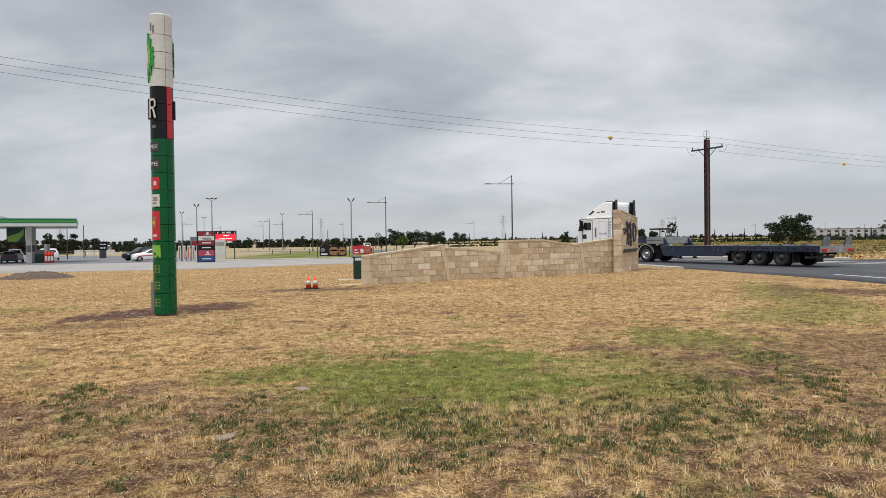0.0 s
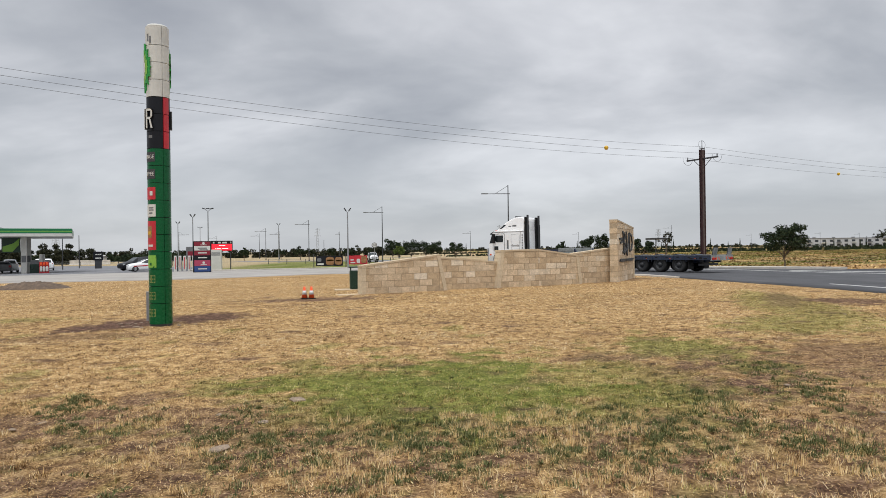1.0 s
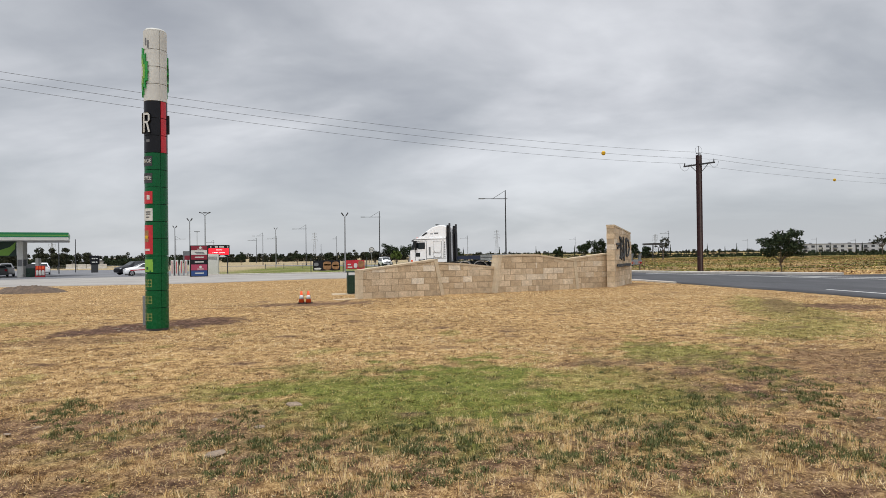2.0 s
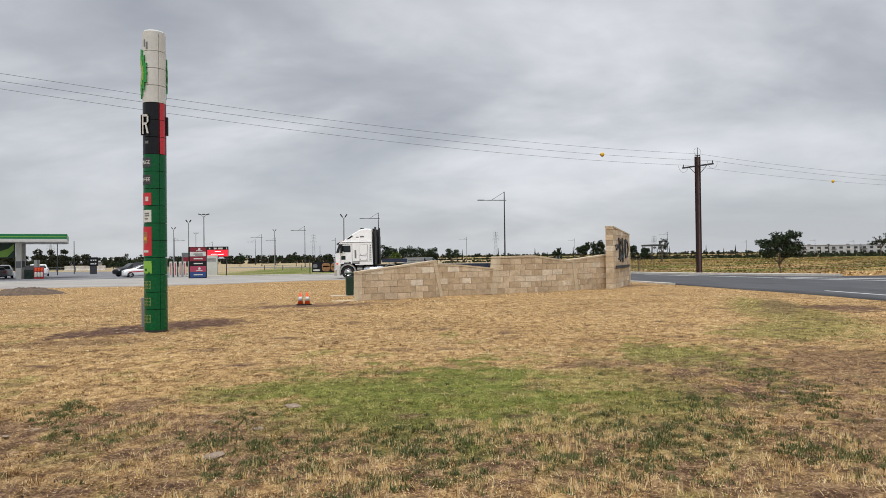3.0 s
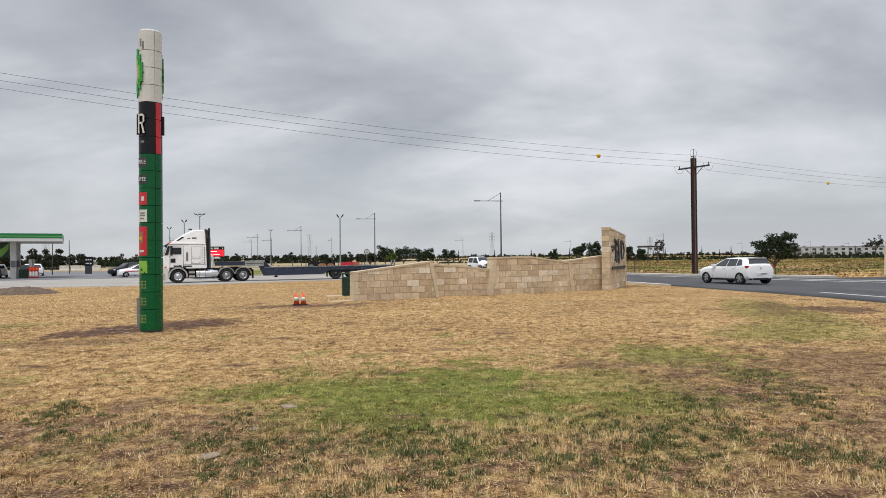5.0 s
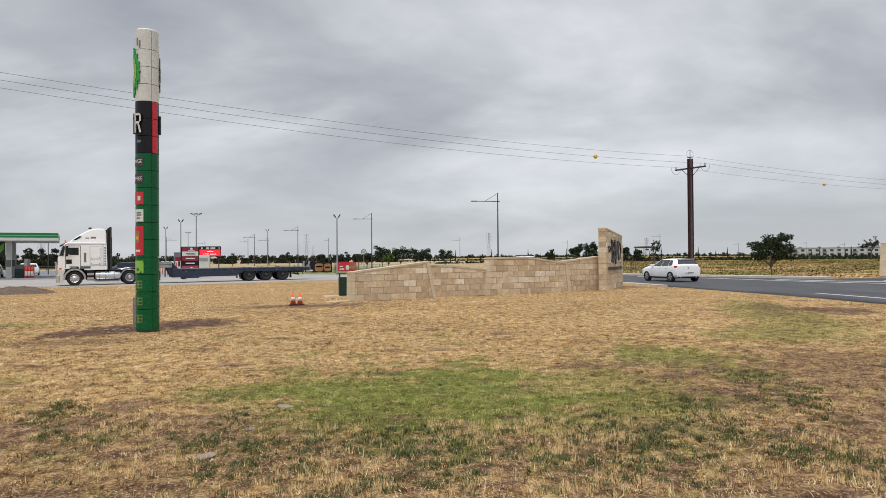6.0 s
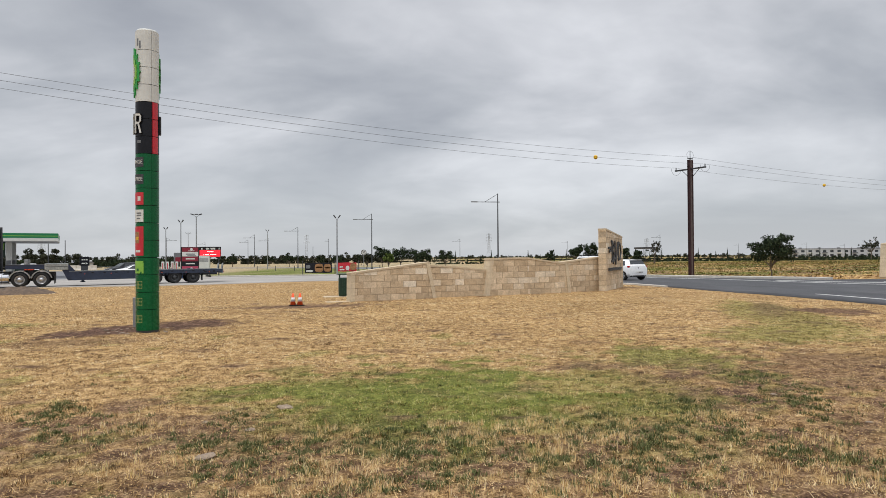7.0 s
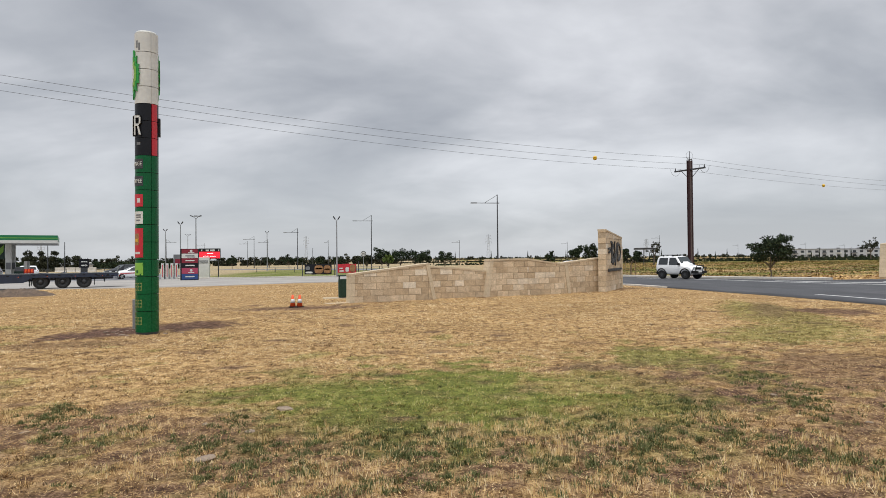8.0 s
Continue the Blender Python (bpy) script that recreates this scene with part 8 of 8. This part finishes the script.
def weeds():
    """Dark low broad-leaved clumps between the straw, some in wide mats."""
    rs = np.random.RandomState(12)
    mats = [(-1.55, 5.65, 0.22), (-1.45, 5.15, 0.22), (-0.86, 5.66, 0.25), (-0.3, 5.95, 0.22), (0.05, 4.75, 0.2), (-2.05, 5.74, 0.15), (-2.03, 6.6, 0.14), (-4.1, 7.25, 0.14), (-3.95, 6.8, 0.12), (-3.6, 6.1, 0.1),
            (1.6, 6.0, 0.3), (1.6, 5.35, 0.25), (1.65, 4.8, 0.2), (2.4, 6.0, 0.3), (0.94, 4.95, 0.22), (4.1, 7.6, 0.25), (3.75, 6.8, 0.28), (4.0, 8.35, 0.25), (-0.2, 5.4, 0.2), (-0.3, 4.8, 0.2), (0.4, 5.6, 0.2), (2.9, 5.3, 0.25), (2.7, 6.9, 0.3), (3.3, 4.9, 0.2)]
    spots = []
    for x, y, r in mats:
        spots += [(x + rs.normal() * r * 1.0, y + rs.normal() * r * 1.1) for _ in range(int(150 * r))]
    y = np.sqrt(rs.uniform(3.6 ** 2, 8.6 ** 2, 4200))
    x = rs.uniform(-0.74, 0.74, 4200) * y
    like = (0.02 + 0.45 * np.maximum(0.0, waves(x, y, 95, 1.6)) - 0.4 * green_at(x, y) * (y > 6.2)) * np.where(y > 7.0, 0.3, 1.0)
    pick = rs.uniform(size=4200) < like
    spots += list(zip(x[pick], y[pick]))
    xs, ys = [], []
    for x, y in spots:
        n, spread = rs.randint(14, 90), rs.uniform(0.012, 0.045)
        xs.append(x + rs.normal(0, spread, n))
        ys.append(y + rs.normal(0, spread, n))
    x, y = np.concatenate(xs), np.concatenate(ys)
    n = len(x)
    v, _ = blades(rs, x, y, rs.uniform(0.012, 0.05, n), rs.uniform(0.005, 0.012, n), np.abs(rs.normal(0.8, 0.4, n)), np.ones(n))
    tagged(new("weeds", raw_mesh("weeds", v, np.arange(n * 4).reshape(n, 4), M["weed"])), "low dark grey-green weeds in the straw", "weeds", kind="stuff")


weeds()


def straw_tufts():
    """Taller pale upright tufts of dead grass."""
    rs = np.random.RandomState(23)
    beds = [(0.3, 5.8, 0.25), (0.6, 6.15, 0.22), (0.2, 6.15, 0.2), (0.85, 5.4, 0.25), (1.2, 5.55, 0.25), (1.5, 5.7, 0.22), (2.62, 6.4, 0.16), (3.2, 5.55, 0.2), (2.2, 4.65, 0.3), (0.9, 6.3, 0.2), (-1.2, 4.7, 0.35), (-0.6, 4.5, 0.3), (-0.6, 5.2, 0.3), (0.6, 4.5, 0.3), (1.2, 4.5, 0.3), (-2.3, 5.2, 0.3), (2.9, 4.6, 0.3), (-1.1, 6.05, 0.2), (-2.9, 6.2, 0.35)]
    xs, ys = [], []
    for x, y, r in beds:
        for _ in range(int(115 * r)):
            cx, cy = x + rs.normal() * r * 0.8, y + rs.normal() * r * 0.7
            n = rs.randint(8, 26)
            xs.append(cx + rs.normal(0, 0.012, n))
            ys.append(cy + rs.normal(0, 0.012, n))
    x, y = np.concatenate(xs), np.concatenate(ys)
    n = len(x)
    v, gr = blades(rs, x, y, rs.uniform(0.02, 0.072, n), rs.uniform(0.0025, 0.005, n), np.abs(rs.normal(0.25, 0.3, n)), np.where(rs.uniform(size=n) < 0.06, 0.8, 0.0))
    tagged(new("straw_tufts", raw_mesh("straw_tufts", v, np.arange(n * 4).reshape(n, 4), M["blade"], {"green": gr, "tone": np.repeat(rs.uniform(0.45, 1.0, n), 4)})), "upright pale tufts of dead grass", "grass", kind="stuff")


straw_tufts()


def field_tufts():
    """Coarse dry and green tussocks of the fields beyond the roads."""
    rs = np.random.RandomState(15)
    n = 110000
    y = np.sqrt(rs.uniform(44.0 ** 2, 190.0 ** 2, n))
    x = rs.uniform(-0.2, 0.78, n) * y
    keep = (x > np.interp(y, [42, 48.2, 56.2, 66, 80, 200], [26.6, 22.6, 17.2, 12.5, 11, 14]))
    x, y = x[keep], y[keep]
    n = len(x)
    g = np.clip(green_at(x, y) * 1.2 + rs.normal(0, 0.15, n), 0, 1)
    h = rs.uniform(0.04, 0.13, n)
    w = rs.uniform(0.08, 0.24, n)
    v, gr = blades(rs, x, y, h, w, np.abs(rs.normal(0.8, 0.3, n)), g)
    tagged(new("field_tussocks", raw_mesh("field_tussocks", v, np.arange(n * 4).reshape(n, 4), M["blade"], {"green": gr, "tone": np.repeat(np.clip(0.34 + 0.34 * waves(x * 0.3, y, 96, 5) + 0.2 * waves(x, y, 90, 2.2) - 0.3 * soil_at(x, y), 0, 0.72), 4)})), "coarse dry and green tussocks across the road", "grass", kind="stuff")


field_tufts()
# ---- what moves ----
class Track:
    """A smooth line over the ground, measured by its length."""

    def __init__(self, points):
        self.p = chain(points, 900)
        self.s = np.r_[0, np.cumsum(np.hypot(*np.diff(self.p, axis=0).T))]

    def at(self, s):
        x, y = float(np.interp(s, self.s, self.p[:, 0])), float(np.interp(s, self.s, self.p[:, 1]))
        return Vector((x, y, ground_z(x, y) + 0.036))


def smooth_s(rows, t):
    """Distance at t through (seconds, metres) rows, gliding."""
    ts, ss = [r[0] for r in rows], [r[1] for r in rows]
    i = max(0, min(len(ts) - 2, int(np.searchsorted(ts, t)) - 1))
    def slope(k):
        a, b = max(0, k - 1), min(len(ts) - 1, k + 1)
        return (ss[b] - ss[a]) / (ts[b] - ts[a])
    h = ts[i + 1] - ts[i]
    u = (t - ts[i]) / h
    return ((2 * u ** 3 - 3 * u ** 2 + 1) * ss[i] + (u ** 3 - 2 * u ** 2 + u) * h * slope(i) + (-2 * u ** 3 + 3 * u ** 2) * ss[i + 1] + (u ** 3 - u ** 2) * h * slope(i + 1))


def pose_between(front, back, left_offset, along):
    """A vehicle's pose from two points on the line of its left wheels; along: metres from back to its origin."""
    ax = (front - back).normalized()
    left = Vector((-ax.y, ax.x, 0)).normalized()
    up = ax.cross(left)
    o = back + ax * along - left * left_offset
    m = Matrix((ax, left, up)).transposed().to_4x4()
    m.translation = o
    return m


def roll_wheels(wheels, rows_s, radius, step):
    steps = [min(8.0, i * step) for i in range(int(math.ceil(8.0 / step)) + 1)]
    for w in wheels:
        home = w.location.copy()
        walk(w, [(t, Matrix.Translation(home) @ Matrix.Rotation(smooth_s(rows_s, t) / radius, 4, "Y")) for t in steps])


def motions():
    steps = [i * 0.2 for i in range(41)]
    lane = Track([(24, 22), (20.6, 28.5), (17.3, 34.8), (15.2, 39.5), (13.0, 44.0), (8.5, 49.6), (3, 53.2), (-3, 55), (-9, 55.4), (-15, 54.1), (-21, 51.2), (-27, 47.8), (-33, 44.6), (-40, 41), (-50, 36), (-62, 30)])
    truck_s = [(0, 29.8), (0.5, 33.65), (1.0, 37.2), (1.5, 40.55), (3.0, 50.0), (3.5, 53.1), (4.0, 56.35), (4.5, 59.76), (6.0, 69.95), (6.5, 73.4), (7.0, 76.98), (7.5, 80.7), (8.0, 84.54)]
    truck_rows, trailer_rows = [], []
    for t in steps:
        s = smooth_s(truck_s, t) - 0.08
        m = pose_between(lane.at(s), lane.at(s - 4.30), 1.21, 0.0)
        truck_rows.append((t, m))
        left = Vector((-m[1][0], m[0][0], 0)).normalized()
        pin = m.translation + left * 1.21
        trailer_rows.append((t, pose_between(pin, lane.at(s - 13.85), 1.21, 0.0)))
    walk(TRUCK, truck_rows)
    walk(TRAILER, trailer_rows)
    roll_wheels(TRUCK_WHEELS, truck_s, 0.53, 1 / 10)
    roll_wheels(TRAILER_WHEELS, truck_s, 0.475, 1 / 10)
    car_lane = Track([(24, -18), (22.5, -4), (20.6, 10), (19.5, 20), (18.3, 26), (16.5, 32), (14.7, 37.5), (13, 43.5), (9.5, 49), (4, 53), (-2, 55.5)])
    base = 38.35
    car_s = [(0, base - 10.4), (1.5, base - 2.3), (2.8, base + 5.0), (3.2, base + 7.1), (3.5, base + 8.8), (4.0, base + 11.75), (4.5, base + 14.7), (6.0, base + 23.1), (6.5, base + 25.75), (7.0, base + 28.0), (7.5, base + 30.3), (8.0, base + 32.4)]
    rows = []
    for t in steps:
        s = smooth_s(car_s, t)
        rows.append((t, pose_between(car_lane.at(s), car_lane.at(s - 2.63), 0.89, 1.32)))
    walk(HATCH, rows)
    roll_wheels(HATCH_WHEELS, car_s, 0.325, 1 / 15)
    side_lane = Track([(-32, 170), (-20, 140), (-14, 118), (-10.5, 106), (-4, 90), (3, 75), (10.5, 62), (17.2, 51.5), (21.3, 44), (24, 37), (26, 28)])
    off_road_s = [(0, 43.8), (1.0, 57.4), (1.5, 64.0), (3.5, 88.8), (4.5, 99.5), (6.0, 113.6), (7.6, 127.5), (7.8, 129.35), (8.0, 131.16)]
    rows = []
    for t in steps:
        s = smooth_s(off_road_s, t)
        rows.append((t, pose_between(side_lane.at(s + 1.0), side_lane.at(s - 1.0), 0.0, 1.0)))
    walk(OFF_ROADER, rows)
    roll_wheels(OFF_ROADER_WHEELS, off_road_s, 0.345, 1 / 15)


motions()
